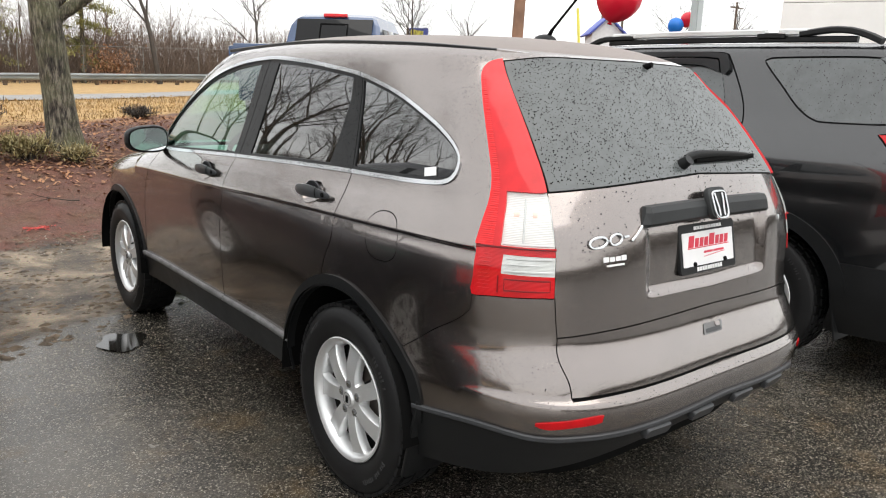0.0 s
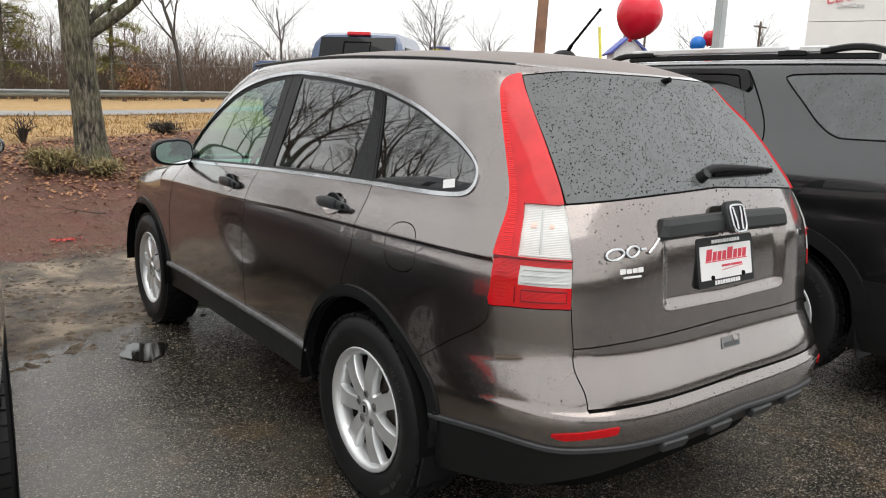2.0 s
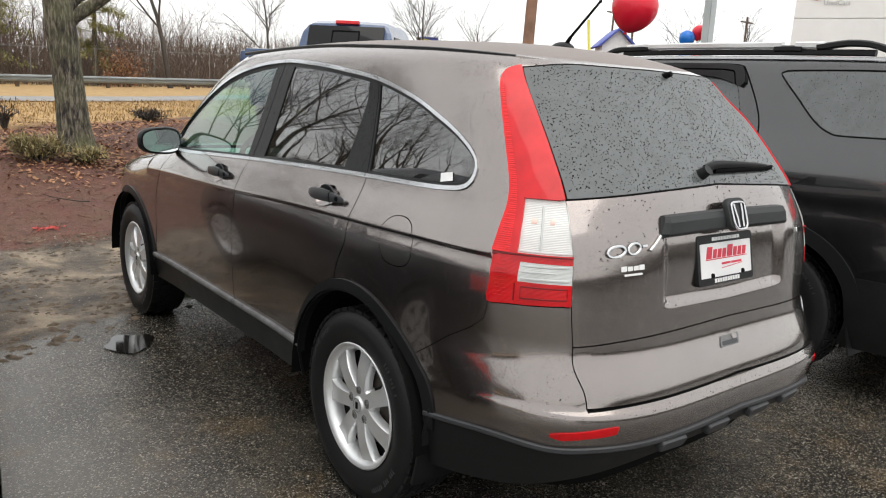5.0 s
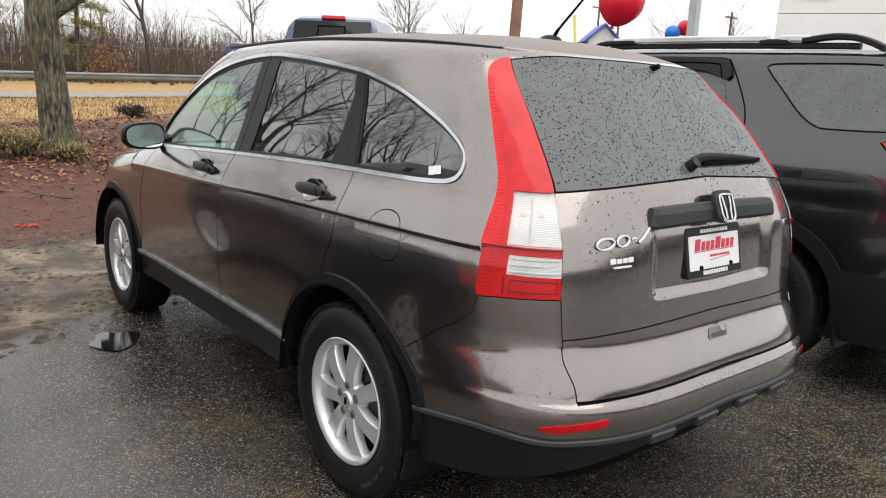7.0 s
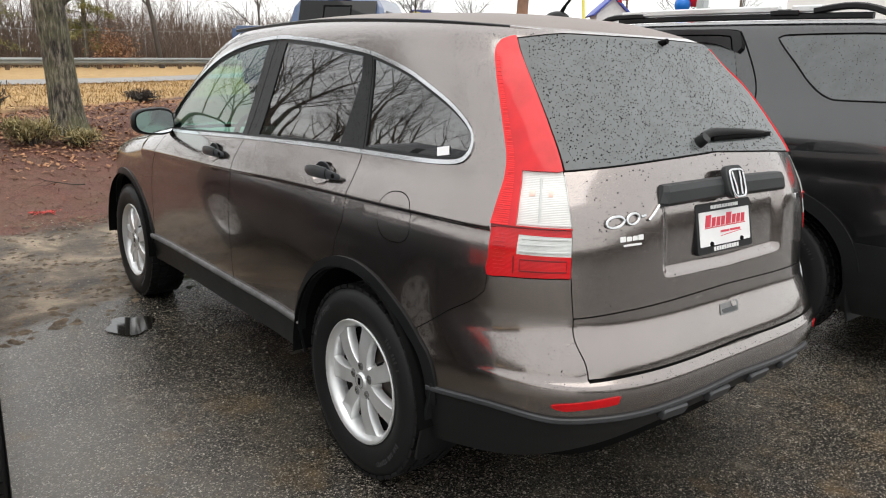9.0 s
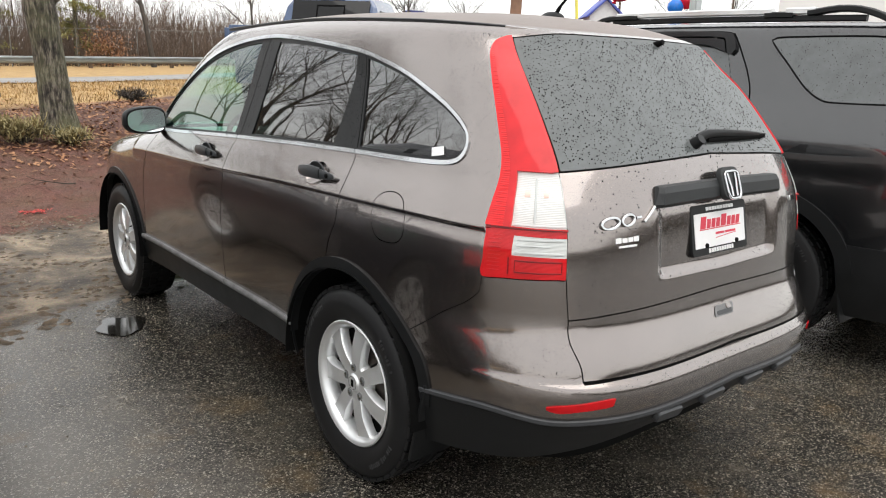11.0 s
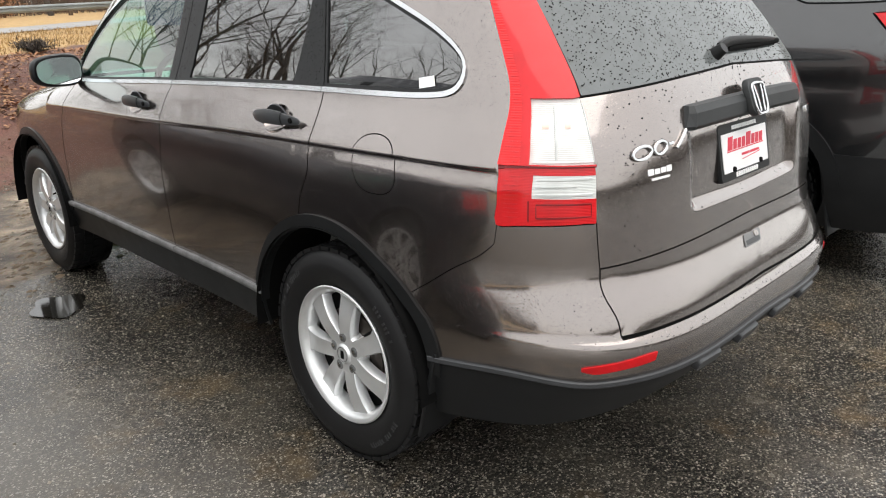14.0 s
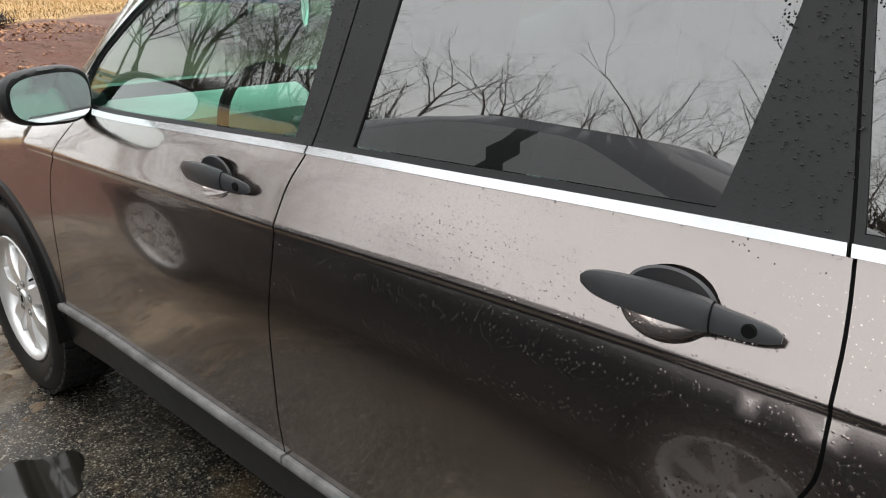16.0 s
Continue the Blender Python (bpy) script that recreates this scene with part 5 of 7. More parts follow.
def ground_z(x, y):
    z = BANK(y - 0.15 * max(min(x, 6), -6) * (1 if y < 12 else 0.3)) if y > 3.5 else 0.0
    if y > 12:
        z += 0.03 * max(min(x - 3, 40), -30) * min((y - 12) / 25, 1)
    mud = min(max((y - 2.7 - 0.42 * x) / 0.5, 0), 1)
    if mud > 0 and abs(x) < 12 and y < 14:
        z += mud * (0.030 * (noise.noise(Vector((x * 2.1, y * 2.1, 3))) + 0.3) + 0.012 * noise.noise(Vector((x * 7, y * 7, 8))))
    if abs(x) < 12 and y > 4.9 and y < 14:
        z += 0.03 * noise.noise(Vector((x * 1.3, y * 1.3, 1)))
    return z


def spaced(lo, fine_lo, fine_hi, hi, step, grow=1.35):
    out, v, s = [], fine_lo, step
    while v > lo:
        out.append(v)
        v -= s
        s *= grow
    out = [lo] + out[::-1]
    out += list(np.arange(fine_lo + step, fine_hi, step))
    v, s = fine_hi, step
    while v < hi:
        out.append(v)
        v += s
        s *= grow
    return out + [hi]


gx, gy = spaced(-900, -4.5, 4.5, 900, 0.07, 1.22), spaced(-900, -1.5, 10.5, 1500, 0.07, 1.12)
me = bpy.data.meshes.new("ground")
me.from_pydata([(x, y, ground_z(x, y)) for y in gy for x in gx], [],
               [(j * len(gx) + i, j * len(gx) + i + 1, (j + 1) * len(gx) + i + 1, (j + 1) * len(gx) + i) for j in range(len(gy) - 1) for i in range(len(gx) - 1)])
me.polygons.foreach_set("use_smooth", [True] * len(me.polygons))
me.materials.append(GROUND)
tagged(new("ground", me), "wet asphalt, mud strip, red mulch bank and straw-coloured lawn", "ground", kind="structure")

WATER = plain("standing_water", (0.012, 0.011, 0.009), 0.02, vary=0.1, bump=0.02, depth=0.001, spec=0.6)
ROADWAY = plain("wet_road", (0.25, 0.245, 0.235), 0.70, grain=10, vary=0.15, bump=0.2)


def puddle(cx, cy, rx, ry, seed):
    bm = bmesh.new()
    ring = []
    for k in range(40):
        a = k * math.tau / 40
        s = 1 + 0.45 * noise.noise(Vector((math.cos(a) * 1.4, math.sin(a) * 1.1, seed)))
        ring.append(bm.verts.new((cx + rx * s * math.cos(a), cy + ry * s * math.sin(a), 0.007)))
    bm.faces.new(ring)
    tagged(part("puddle", bm, WATER), "shallow puddle on the asphalt beside the wheel", "puddle", kind="structure")


puddle(-1.08, 2.02, 0.13, 0.16, 2.0)
bm = bmesh.new()
line = [(-30, 1.0), (-8, 13.0), (2, 18.4), (6, 21.6), (12, 27.0), (30, 42.0)]
rows = []
for (x, y), (x2, y2) in zip(line, line[1:] + [(44, 54)]):
    d = Vector((x2 - x, y2 - y)).normalized()
    rows.append([bm.verts.new((x - d.y * w, y + d.x * w, ground_z(x - d.y * w, y + d.x * w) + h)) for w, h in ((-0.1, 0.02), (0.0, 0.06), (1.3, 0.09), (1.4, 0.03))])
for a, b in zip(rows, rows[1:]):
    for i in range(3):
        bm.faces.new((a[i], a[i + 1], b[i + 1], b[i]))
tagged(part("road", bm, ROADWAY), "pale wet roadway beyond the lawn", "road", kind="structure")


# ---- trees and bank planting ----
def bark_material():
    """Furrowed bark: long dark cracks, brown ridges, a greenish bloom of lichen."""
    m, n, links, b = nodes_of("furrowed_bark")
    tc, mp = n.new("ShaderNodeTexCoord"), n.new("ShaderNodeMapping")
    mp.inputs["Scale"].default_value = (1.0, 1.0, 0.22)
    links.new(tc.outputs["Object"], mp.inputs["Vector"])
    crack = noise_node(n, links, 36.0, 5, 0.65, mp.outputs[0])
    bloom = noise_node(n, links, 3.0, 5, 0.6, tc.outputs["Object"])
    fine = noise_node(n, links, 120.0, 3, 0.6, tc.outputs["Object"])
    ridge = ramp_node(n, links, crack.outputs["Fac"], [(0.38, (0.012, 0.010, 0.008)), (0.50, (0.080, 0.066, 0.052)), (0.62, (0.23, 0.205, 0.16))])
    lichen = ramp_node(n, links, bloom.outputs["Fac"], [(0.42, (0, 0, 0)), (0.66, (0.55, 0.55, 0.55))])
    c = mixed(n, links, ridge.outputs[0], (0.21, 0.215, 0.11), lichen.outputs[0])
    c = mixed(n, links, c, crack.outputs["Fac"], 0.45, "MULTIPLY")
    links.new(mixed(n, links, c, fine.outputs["Color"], 0.3, "OVERLAY"), b.inputs["Base Color"])
    b.inputs["Roughness"].default_value = 0.9
    bump_node(n, links, crack.outputs["Fac"], b, 0.9, 0.03)
    return m


BARK = bark_material()
TWIG = plain("twig_bark", (0.060, 0.050, 0.042), 0.9, grain=30, vary=0.2, bump=0.2)
THICKET = plain("thicket_bark", (0.15, 0.108, 0.082), 0.9, grain=6, vary=0.35, bump=0.0)
NEEDLE = plain("yellow_green_needles", (0.25, 0.24, 0.070), 0.8, grain=4, vary=0.4, bump=0)
JUNIPER = plain("juniper_needles", (0.31, 0.26, 0.12), 0.8, grain=14, vary=0.4, bump=0)
DEAD_LEAF = plain("dead_leaves", (0.34, 0.175, 0.090), 0.85, grain=20, vary=0.4, bump=0)
CHIP = plain("mulch_chip", (0.16, 0.066, 0.044), 0.9, grain=60, vary=0.5, bump=0.2)
STRAW = plain("dry_grass", (0.33, 0.21, 0.085), 0.9, grain=5, vary=0.35, bump=0)


class Wood:
    """Collects tapered limbs into one mesh."""

    def __init__(self):
        self.v, self.f = [], []

    def limb(self, pts, radii, sides):
        base = len(self.v)
        for i, p in enumerate(pts):
            d = pts[min(i + 1, len(pts) - 1)] - pts[max(i - 1, 0)]
            d = d.normalized() if d.length > 1e-9 else Vector((0, 0, 1))
            a = d.orthogonal().normalized()
            b = d.cross(a)
            for k in range(sides):
                t = k * math.tau / sides
                self.v.append(p + (a * math.cos(t) + b * math.sin(t)) * radii[i])
        for i in range(len(pts) - 1):
            for k in range(sides):
                x, y = base + i * sides + k, base + i * sides + (k + 1) % sides
                self.f.append((x, y, y + sides, x + sides))

    def grow(self, rng, p, d, length, radius, level, levels, rise=0.12, bend=0.22, kids=5, sides=(9, 6, 4, 3, 3, 3)):
        n = 6 if level == 0 else (5 if level < 3 else 3)
        pts, radii, dirs = [p.copy()], [radius], [d.copy()]
        for i in range(n):
            d = (d + Vector((rng.gauss(0, bend), rng.gauss(0, bend), rng.gauss(0, bend) * 0.6 + rise * (0 if level == 0 else 1))) * 0.5).normalized()
            p = p + d * (length / n)
            pts.append(p.copy()), dirs.append(d.copy())
            radii.append(radius * (1 - 0.72 * (i + 1) / n))
        self.limb(pts, radii, sides[level])
        if level + 1 < levels:
            for j in range(kids + (2 if level == 0 else 0)):
                u = rng.uniform(0.30 if level == 0 else 0.15, 1.0)
                i = min(int(u * n), n - 1)
                q = pts[i].lerp(pts[i + 1], u * n - i)
                side = dirs[i + 1].orthogonal().normalized()
                side.rotate(Matrix.Rotation(rng.uniform(0, math.tau), 3, dirs[i + 1]))
                w = rng.uniform(0.55, 1.05)
                self.grow(rng, q, (dirs[i + 1] + side * w).normalized(), length * rng.uniform(0.42, 0.66), radii[i] * 0.55, level + 1, levels, rise, bend, kids, sides)

    def mesh(self, name, material):
        me = bpy.data.meshes.new(name)
        me.from_pydata([tuple(v) for v in self.v], [], self.f)
        me.polygons.foreach_set("use_smooth", [True] * len(me.polygons))
        me.materials.append(material)
        return me


def grown(seed, height, radius, levels=5, kids=5, lean=(0, 0), material=None, bend=0.22, sides=(9, 6, 4, 3, 3, 3)):
    rng = random.Random(seed)
    w = Wood()
    w.grow(rng, Vector((0, 0, -0.2)), Vector((lean[0], lean[1], 1)).normalized(), height, radius, 0, levels, 0.12, bend, kids, sides)
    return w.mesh("branches", material or TWIG)


# the near tree on the bank: a leaning trunk that forks above head height
tree = thing("bank_tree", "bare grey tree with a forked trunk on the mulch bank", "tree", pose(-0.166, 7.65, ground_z(-0.166, 7.65)) @ Matrix.Diagonal((0.915, 0.915, 1.0, 1)))
w = Wood()
trunk = [(0.10, 0, -0.15), (0.07, 0, 0.05), (0.045, 0, 0.25), (0.02, 0, 0.6), (-0.01, 0, 1.0), (-0.05, 0, 1.35), (-0.07, 0, 1.6), (-0.13, 0.02, 1.95), (-0.26, 0.05, 2.35), (-0.40, 0.1, 2.8), (-0.5, 0.15, 3.6), (-0.45, 0.2, 4.8)]
w.limb([Vector(p) for p in trunk], [0.30, 0.235, 0.205, 0.185, 0.178, 0.185, 0.175, 0.125, 0.105, 0.095, 0.08, 0.05], 20)
tr = new("trunk", w.mesh("trunk", BARK))
tr.parent = tree
limbs = [([(0.0, 0, 1.42), (0.12, -0.05, 1.55), (0.35, -0.15, 1.72), (0.62, -0.3, 1.95), (0.92, -0.45, 2.3), (1.25, -0.6, 2.9), (1.5, -0.7, 3.7)], 0.078),
         ([(-0.02, 0, 1.5), (0.10, 0.03, 1.68), (0.30, 0.05, 1.85), (0.44, 0.06, 1.95), (0.43, 0.06, 2.2), (0.5, 0.1, 2.7)], 0.06),
         ([(-0.02, 0, 1.55), (0.03, 0.03, 1.9), (0.06, 0.1, 2.5), (0.15, 0.15, 3.4)], 0.115),
         ([(-0.2, 0, 2.1), (-0.45, -0.1, 2.4), (-0.8, -0.2, 2.8), (-1.3, -0.3, 3.3)], 0.06)]
for pts, r in limbs:
    w = Wood()
    line = [Vector(p) for p in spline(pts, 0.12)]
    w.limb(line, [r * (1 - 0.55 * i / len(line)) for i in range(len(line))], 9)
    rng = random.Random(len(pts))
    for k in range(9):
        q = line[rng.randrange(len(line) // 2, len(line))]
        w.grow(rng, q, Vector((rng.uniform(-1, 1), rng.uniform(-1, 1), rng.uniform(-0.1, 1))).normalized(), 0.9, 0.012, 2, 5, 0.05, 0.3, 4)
    ob = new("limb", w.mesh("limb", BARK))
    ob.parent = tree

# bare trees beyond the lot; the same kinds stand along the other side, where the side windows mirror them
kinds = [grown(s, h, r, 5, k) for s, h, r, k in ((3, 5.2, 0.10, 5), (8, 4.4, 0.075, 5), (15, 6.0, 0.13, 5), (21, 5.0, 0.09, 6))]


kinds += [grown(s, h, r, 5, 4, sides=(7, 4, 3, 3, 3)) for s, h, r in ((31, 4.6, 0.085), (36, 5.4, 0.10), (37, 5.0, 0.075), (39, 5.8, 0.11))]
kinds += [grown(s, h, r, 5, 5, sides=(7, 4, 3, 3, 3), bend=0.3) for s, h, r in ((45, 6.5, 0.034), (47, 7.2, 0.040))]


def bare_tree(x, y, z, kind, scale, turn, label, group=""):
    t = thing("bare_tree", label, "tree", pose(x, y, z, 0, 0, turn) @ Matrix.Scale(scale, 4), group)
    ob = new("crown", kinds[kind])
    ob.parent = t


for x, y, k, s, a in ((14.5, 33.0, 1, 1.25, 20), (11.4, 39.0, 0, 1.55, 80), (19.5, 27.0, 3, 0.95, 130), (21.5, 25.0, 1, 0.9, 10), (36.0, 23.0, 0, 1.0, 50), (56.0, 32.0, 2, 1.0, 200), (60.0, 34.0, 3, 0.9, 20), (33.5, 47.0, 3, 1.0, 300)):
    bare_tree(x, y, ground_z(x, y), k, s, a, "slender bare tree beyond the parked cars")
rng = random.Random(5)
for i in range(28):
    y = 3 + i * 1.65 + rng.uniform(-0.8, 0.8)
    x = -21.0 - rng.uniform(0, 9) + 0.12 * y
    bare_tree(x, y, -0.1, 4 + rng.randrange(4), rng.uniform(0.75, 1.2) + 0.016 * y, rng.uniform(0, 360), "bare winter tree along the lot's edge", "trees along the lot")
for x, y, k, s, a in ((-13.0, 20.5, 5, 1.7, 40), (-14.5, 29.5, 7, 1.9, 210), (-7.5, 15.4, 8, 1.5, 20), (-10.0, 21.0, 9, 1.7, 100), (-10.6, 16.0, 9, 1.4, 170), (-15.0, 22.8, 8, 1.8, 250), (-19.0, 24.6, 9, 1.7, 310), (-7.0, 20.0, 8, 1.7, 70), (-12.5, 26.0, 9, 1.9, 140), (-8.5, 27.0, 8, 2.0, 15), (-16.0, 4.5, 9, 1.1, 200), (-17.5, 8.0, 8, 1.25, 330)):
    bare_tree(x, y, -0.1, k, s, a, "bare winter tree near the parked cars", "trees along the lot")


def merged(name, source, places, material, label, category):
    """Many copies of a few meshes as one uncountable thing."""
    co, faces, base = [], [], 0
    data = []
    for me in source:
        a = np.empty(len(me.vertices) * 3)
        me.vertices.foreach_get("co", a)
        data.append((a.reshape(-1, 3), [tuple(p.vertices) for p in me.polygons]))
    for k, x, y, z, s, turn in places:
        pts, fs = data[k]
        c, si = math.cos(turn), math.sin(turn)
        co.append(np.stack([x + s * (pts[:, 0] * c - pts[:, 1] * si), y + s * (pts[:, 0] * si + pts[:, 1] * c), z + s * pts[:, 2]], 1))
        faces += [tuple(i + base for i in f) for f in fs]
        base += len(pts)
    me = bpy.data.meshes.new(name)
    me.from_pydata(np.vstack(co).tolist(), [], faces)
    me.materials.append(material)
    return tagged(new(name, me), label, category, kind="stuff")


wood_kinds = [grown(40 + i, h, 0.07, 4, 4, material=THICKET, bend=0.14, sides=(5, 4, 3, 3)) for i, h in enumerate((5.0, 6.2, 4.2, 5.6))]
rng = random.Random(11)
places = []
for i in range(320):
    x = rng.uniform(-4, 24) if i < 235 else rng.uniform(-8, 62)
    y = 47 + rng.uniform(0, 26) - 0.25 * max(x - 10, 0)
    places.append((rng.randrange(4), x, y, ground_z(x, y) - 0.4, rng.uniform(0.5, 0.85) + max(0, 0.35 - 0.03 * max(x, 0)), rng.uniform(0, 6.28)))
merged("far_woods", wood_kinds, places, THICKET, "grey-brown bare woods behind the fence", "woods")

w = Wood()
rng = random.Random(12)
for i in range(13000):
    x = rng.uniform(-8, 60)
    back = rng.uniform(0, 16)
    y = 41.8 + back - 0.22 * max(x - 10, 0)
    h = rng.uniform(0.8, 2.4) + 0.12 * back
    p = Vector((x, y, ground_z(x, y) - 0.1))
    w.limb([p, p + Vector((rng.gauss(0, 0.15), rng.gauss(0, 0.15), h * 0.5)), p + Vector((rng.gauss(0, 0.4), rng.gauss(0, 0.4), h))], [0.022, 0.016, 0.006], 3)
tagged(new("brush", w.mesh("brush", THICKET)), "tangle of bare brush along the fence", "brush", kind="stuff")

# the same bare woods, unseen, added behind and along the other side to darken what paint and glass mirror
rim_kinds = [grown(50 + i, h, 0.075, 5, 3, material=THICKET, bend=0.16, sides=(4, 3, 3, 3, 3)) for i, h in enumerate((5.4, 6.6, 4.8))]
rng = random.Random(14)
places = []
for i in range(66):
    u = rng.uniform(0, 1)
    x, y = (-12 + 54 * u, -25 + 14.7 * u - rng.uniform(0, 9)) if i < 26 else (-33 - rng.uniform(0, 12), -10 + 82 * u)
    places.append((rng.randrange(3), x, y, -0.2, rng.uniform(0.40, 0.60) if i < 26 else rng.uniform(1.0, 1.6), rng.uniform(0, 6.28)))
merged("lot_edge_woods", rim_kinds, places, TWIG, "bare woods along the lot's far edges", "woods")
w = Wood()
for i in range(9000):
    u = rng.uniform(0, 1)
    x, y = (-14 + 58 * u, -24 + 15.4 * u - rng.uniform(0, 7)) if i < 4600 else (-32 - rng.uniform(0, 8), -10 + 82 * u)
    h = rng.uniform(1.0, 2.7) if i < 4600 else rng.uniform(1.5, 4.6)
    p = Vector((x, y, -0.1))
    w.limb([p, p + Vector((rng.gauss(0, 0.2), rng.gauss(0, 0.2), h * 0.5)), p + Vector((rng.gauss(0, 0.5), rng.gauss(0, 0.5), h))], [0.06, 0.045, 0.012], 3)
tagged(new("brush", w.mesh("brush", TWIG)), "dense bare brush along the lot's far edges", "brush", kind="stuff")


def blades(name, spots, material, label, category, rng, parent=None, kind="stuff"):
    """Small bent leaves or needles: spots of (x, y, z, length, width, lift, droop)."""
    v, f = [], []
    for x, y, z, l, wd, lift in spots:
        a = rng.uniform(0, math.tau)
        d = Vector((math.cos(a) * math.cos(lift), math.sin(a) * math.cos(lift), math.sin(lift)))
        s = Vector((-math.sin(a), math.cos(a), rng.uniform(-0.4, 0.4))).normalized() * wd / 2
        p = Vector((x, y, z))
        k = len(v)
        mid = p + d * l * 0.5 + Vector((0, 0, 0.12 * l))
        v += [tuple(p - s * 0.6), tuple(p + s * 0.6), tuple(mid + s), tuple(mid - s), tuple(p + d * l)]
        f += [(k, k + 1, k + 2, k + 3), (k + 3, k + 2, k + 4)]
    me = bpy.data.meshes.new(name)
    me.from_pydata(v, [], f)
    me.materials.append(material)
    ob = new(name, me)
    ob.parent = parent
    return tagged(ob, label, category, kind=kind) if parent is None else ob


# thin pines behind the fence
def pine(px, py, height, seed):
    rng = random.Random(seed)
    t = thing("pine_tree", "thin yellow-green pine behind the guardrail", "tree", pose(px, py, ground_z(px, py)), "pines behind the guardrail")
    w = Wood()
    w.limb([Vector((0, 0, 0)), Vector((0.1, 0, height * 0.45)), Vector((0, 0.1, height))], [0.14, 0.10, 0.03], 8)
    tips = []
    for i in range(75):
        z = rng.uniform(0.9, height * 0.96)
        a, l = rng.uniform(0, math.tau), rng.uniform(1.2, 3.3) * (1.05 - z / (height * 1.1))
        p = Vector((0, 0, z))
        q = p + Vector((math.cos(a) * l * 0.5, math.sin(a) * l * 0.5, 0.15))
        e = p + Vector((math.cos(a) * l, math.sin(a) * l, -0.1 * l))
        w.limb([p, q, e], [0.03, 0.02, 0.006], 4)
        tips += [p.lerp(q, u * 2) if u < 0.5 else q.lerp(e, u * 2 - 1) for u in [rng.uniform(0.3, 1.0) for _ in range(26)]]
    ob = new("trunk", w.mesh("trunk", BARK))
    ob.parent = t
    spots = [(v.x + rng.gauss(0, 0.14), v.y + rng.gauss(0, 0.14), v.z + rng.gauss(0, 0.10), rng.uniform(0.14, 0.30), 0.042, rng.uniform(-0.6, 0.9)) for v in tips for _ in range(6)]
    blades("crown", spots, NEEDLE, "", "", rng, t)


pine(8.2, 41.6, 9.0, 31)
pine(3.2, 43.0, 10.5, 32)
pine(1.0, 45.0, 9.5, 33)
# a russet oak bush behind the rail
rng = random.Random(35)
bush = thing("oak_bush", "russet bush that kept its dead leaves", "bush", pose(9.3, 40.2, ground_z(9.3, 40.2)))
w = Wood()
for i in range(5):
    w.grow(rng, Vector((rng.gauss(0, 0.2), rng.gauss(0, 0.2), -0.1)), Vector((rng.gauss(0, 0.4), rng.gauss(0, 0.4), 1)).normalized(), 1.5, 0.025, 1, 4, 0.1, 0.3, 4)
ob = new("stem", w.mesh("stem", TWIG))
ob.parent = bush
spots = [(rng.gauss(0, 0.55), rng.gauss(0, 0.5), abs(rng.gauss(0.9, 0.5)), rng.uniform(0.08, 0.16), 0.07, rng.uniform(-1, 1)) for _ in range(1500)]
blades("crown", spots, DEAD_LEAF, "", "", rng, bush)


def low_shrub(x, y, rx, rz, count, material, label, seed, blade=(0.05, 0.11, 0.012)):
    rng = random.Random(seed)
    z = ground_z(x, y)
    s = thing("low_shrub", label, "shrub", pose(x, y, z))
    w = Wood()
    tips = []
    for i in range(26):
        a, l = rng.uniform(0, math.tau), rng.uniform(0.5, 1.0)
        e = Vector((math.cos(a) * rx * l, math.sin(a) * rx * 0.7 * l, rz * rng.uniform(0.35, 1.0)))
        m = Vector((e.x * 0.4, e.y * 0.4, e.z * 0.75))
        w.limb([Vector((0, 0, -0.03)), m, e], [0.012, 0.008, 0.003], 4)
        tips += [m.lerp(e, rng.uniform(-0.4, 1.0)) for _ in range(count // 26)]
    ob = new("stem", w.mesh("stem", TWIG))
    ob.parent = s
    spots = [(t.x + rng.gauss(0, 0.035), t.y + rng.gauss(0, 0.035), t.z + rng.gauss(0, 0.03), rng.uniform(*blade[:2]), blade[2], rng.uniform(-0.2, 1.3)) for t in tips]
    blades("foliage", spots, material, "", "", rng, s)


low_shrub(-0.62, 7.05, 0.36, 0.26, 2000, JUNIPER, "low green juniper in the mulch beside the tree", 61)
low_shrub(-0.13, 7.06, 0.26, 0.15, 700, JUNIPER, "sparse juniper tuft at the foot of the tree", 62)
low_shrub(-0.62, 9.3, 0.22, 0.38, 150, TWIG, "leafless twiggy shrub on the bank", 63)
low_shrub(1.75, 10.9, 0.38, 0.18, 900, TWIG, "flat dark shrub at the lawn's edge", 64)

rng = random.Random(71)
spots = []
for i in range(26000):
    x = rng.uniform(-3.2, 2.6)
    y = rng.uniform(4.75 + 0.2 * x, 10.2)
    spots.append((x, y, ground_z(x, y) + 0.006, rng.uniform(0.015, 0.055), rng.uniform(0.003, 0.009), rng.uniform(-0.1, 0.35)))
blades("mulch_chips", spots, CHIP, "loose red-brown mulch chips on the bank", "mulch", rng)
spots = []
for i in range(3600):
    x, y = rng.gauss(-0.2, 0.7), rng.gauss(7.3, 0.45)
    if i > 1400:
        x = rng.uniform(-3, 3)
        y = rng.uniform(5.2, 10.5) if i < 1520 else min(9.6 + 0.85 * x, 11.5) - abs(rng.gauss(0, 0.9))
    spots.append((x, y, ground_z(x, y) + 0.012, rng.uniform(0.03, 0.075), rng.uniform(0.02, 0.042), rng.uniform(-0.1, 0.5)))
blades("fallen_leaves", spots, DEAD_LEAF, "dry tan leaves scattered over the mulch", "leaves", rng)
spots = []
for i in range(14000):
    x = rng.uniform(-5, 9)
    y = rng.uniform(9.6 + 0.85 * x, 17.2 + 1.0 * x)
    if y > 9.3:
        spots.append((x, y, ground_z(x, y) - 0.005, rng.uniform(0.05, 0.12), 0.012, rng.uniform(0.3, 1.3)))
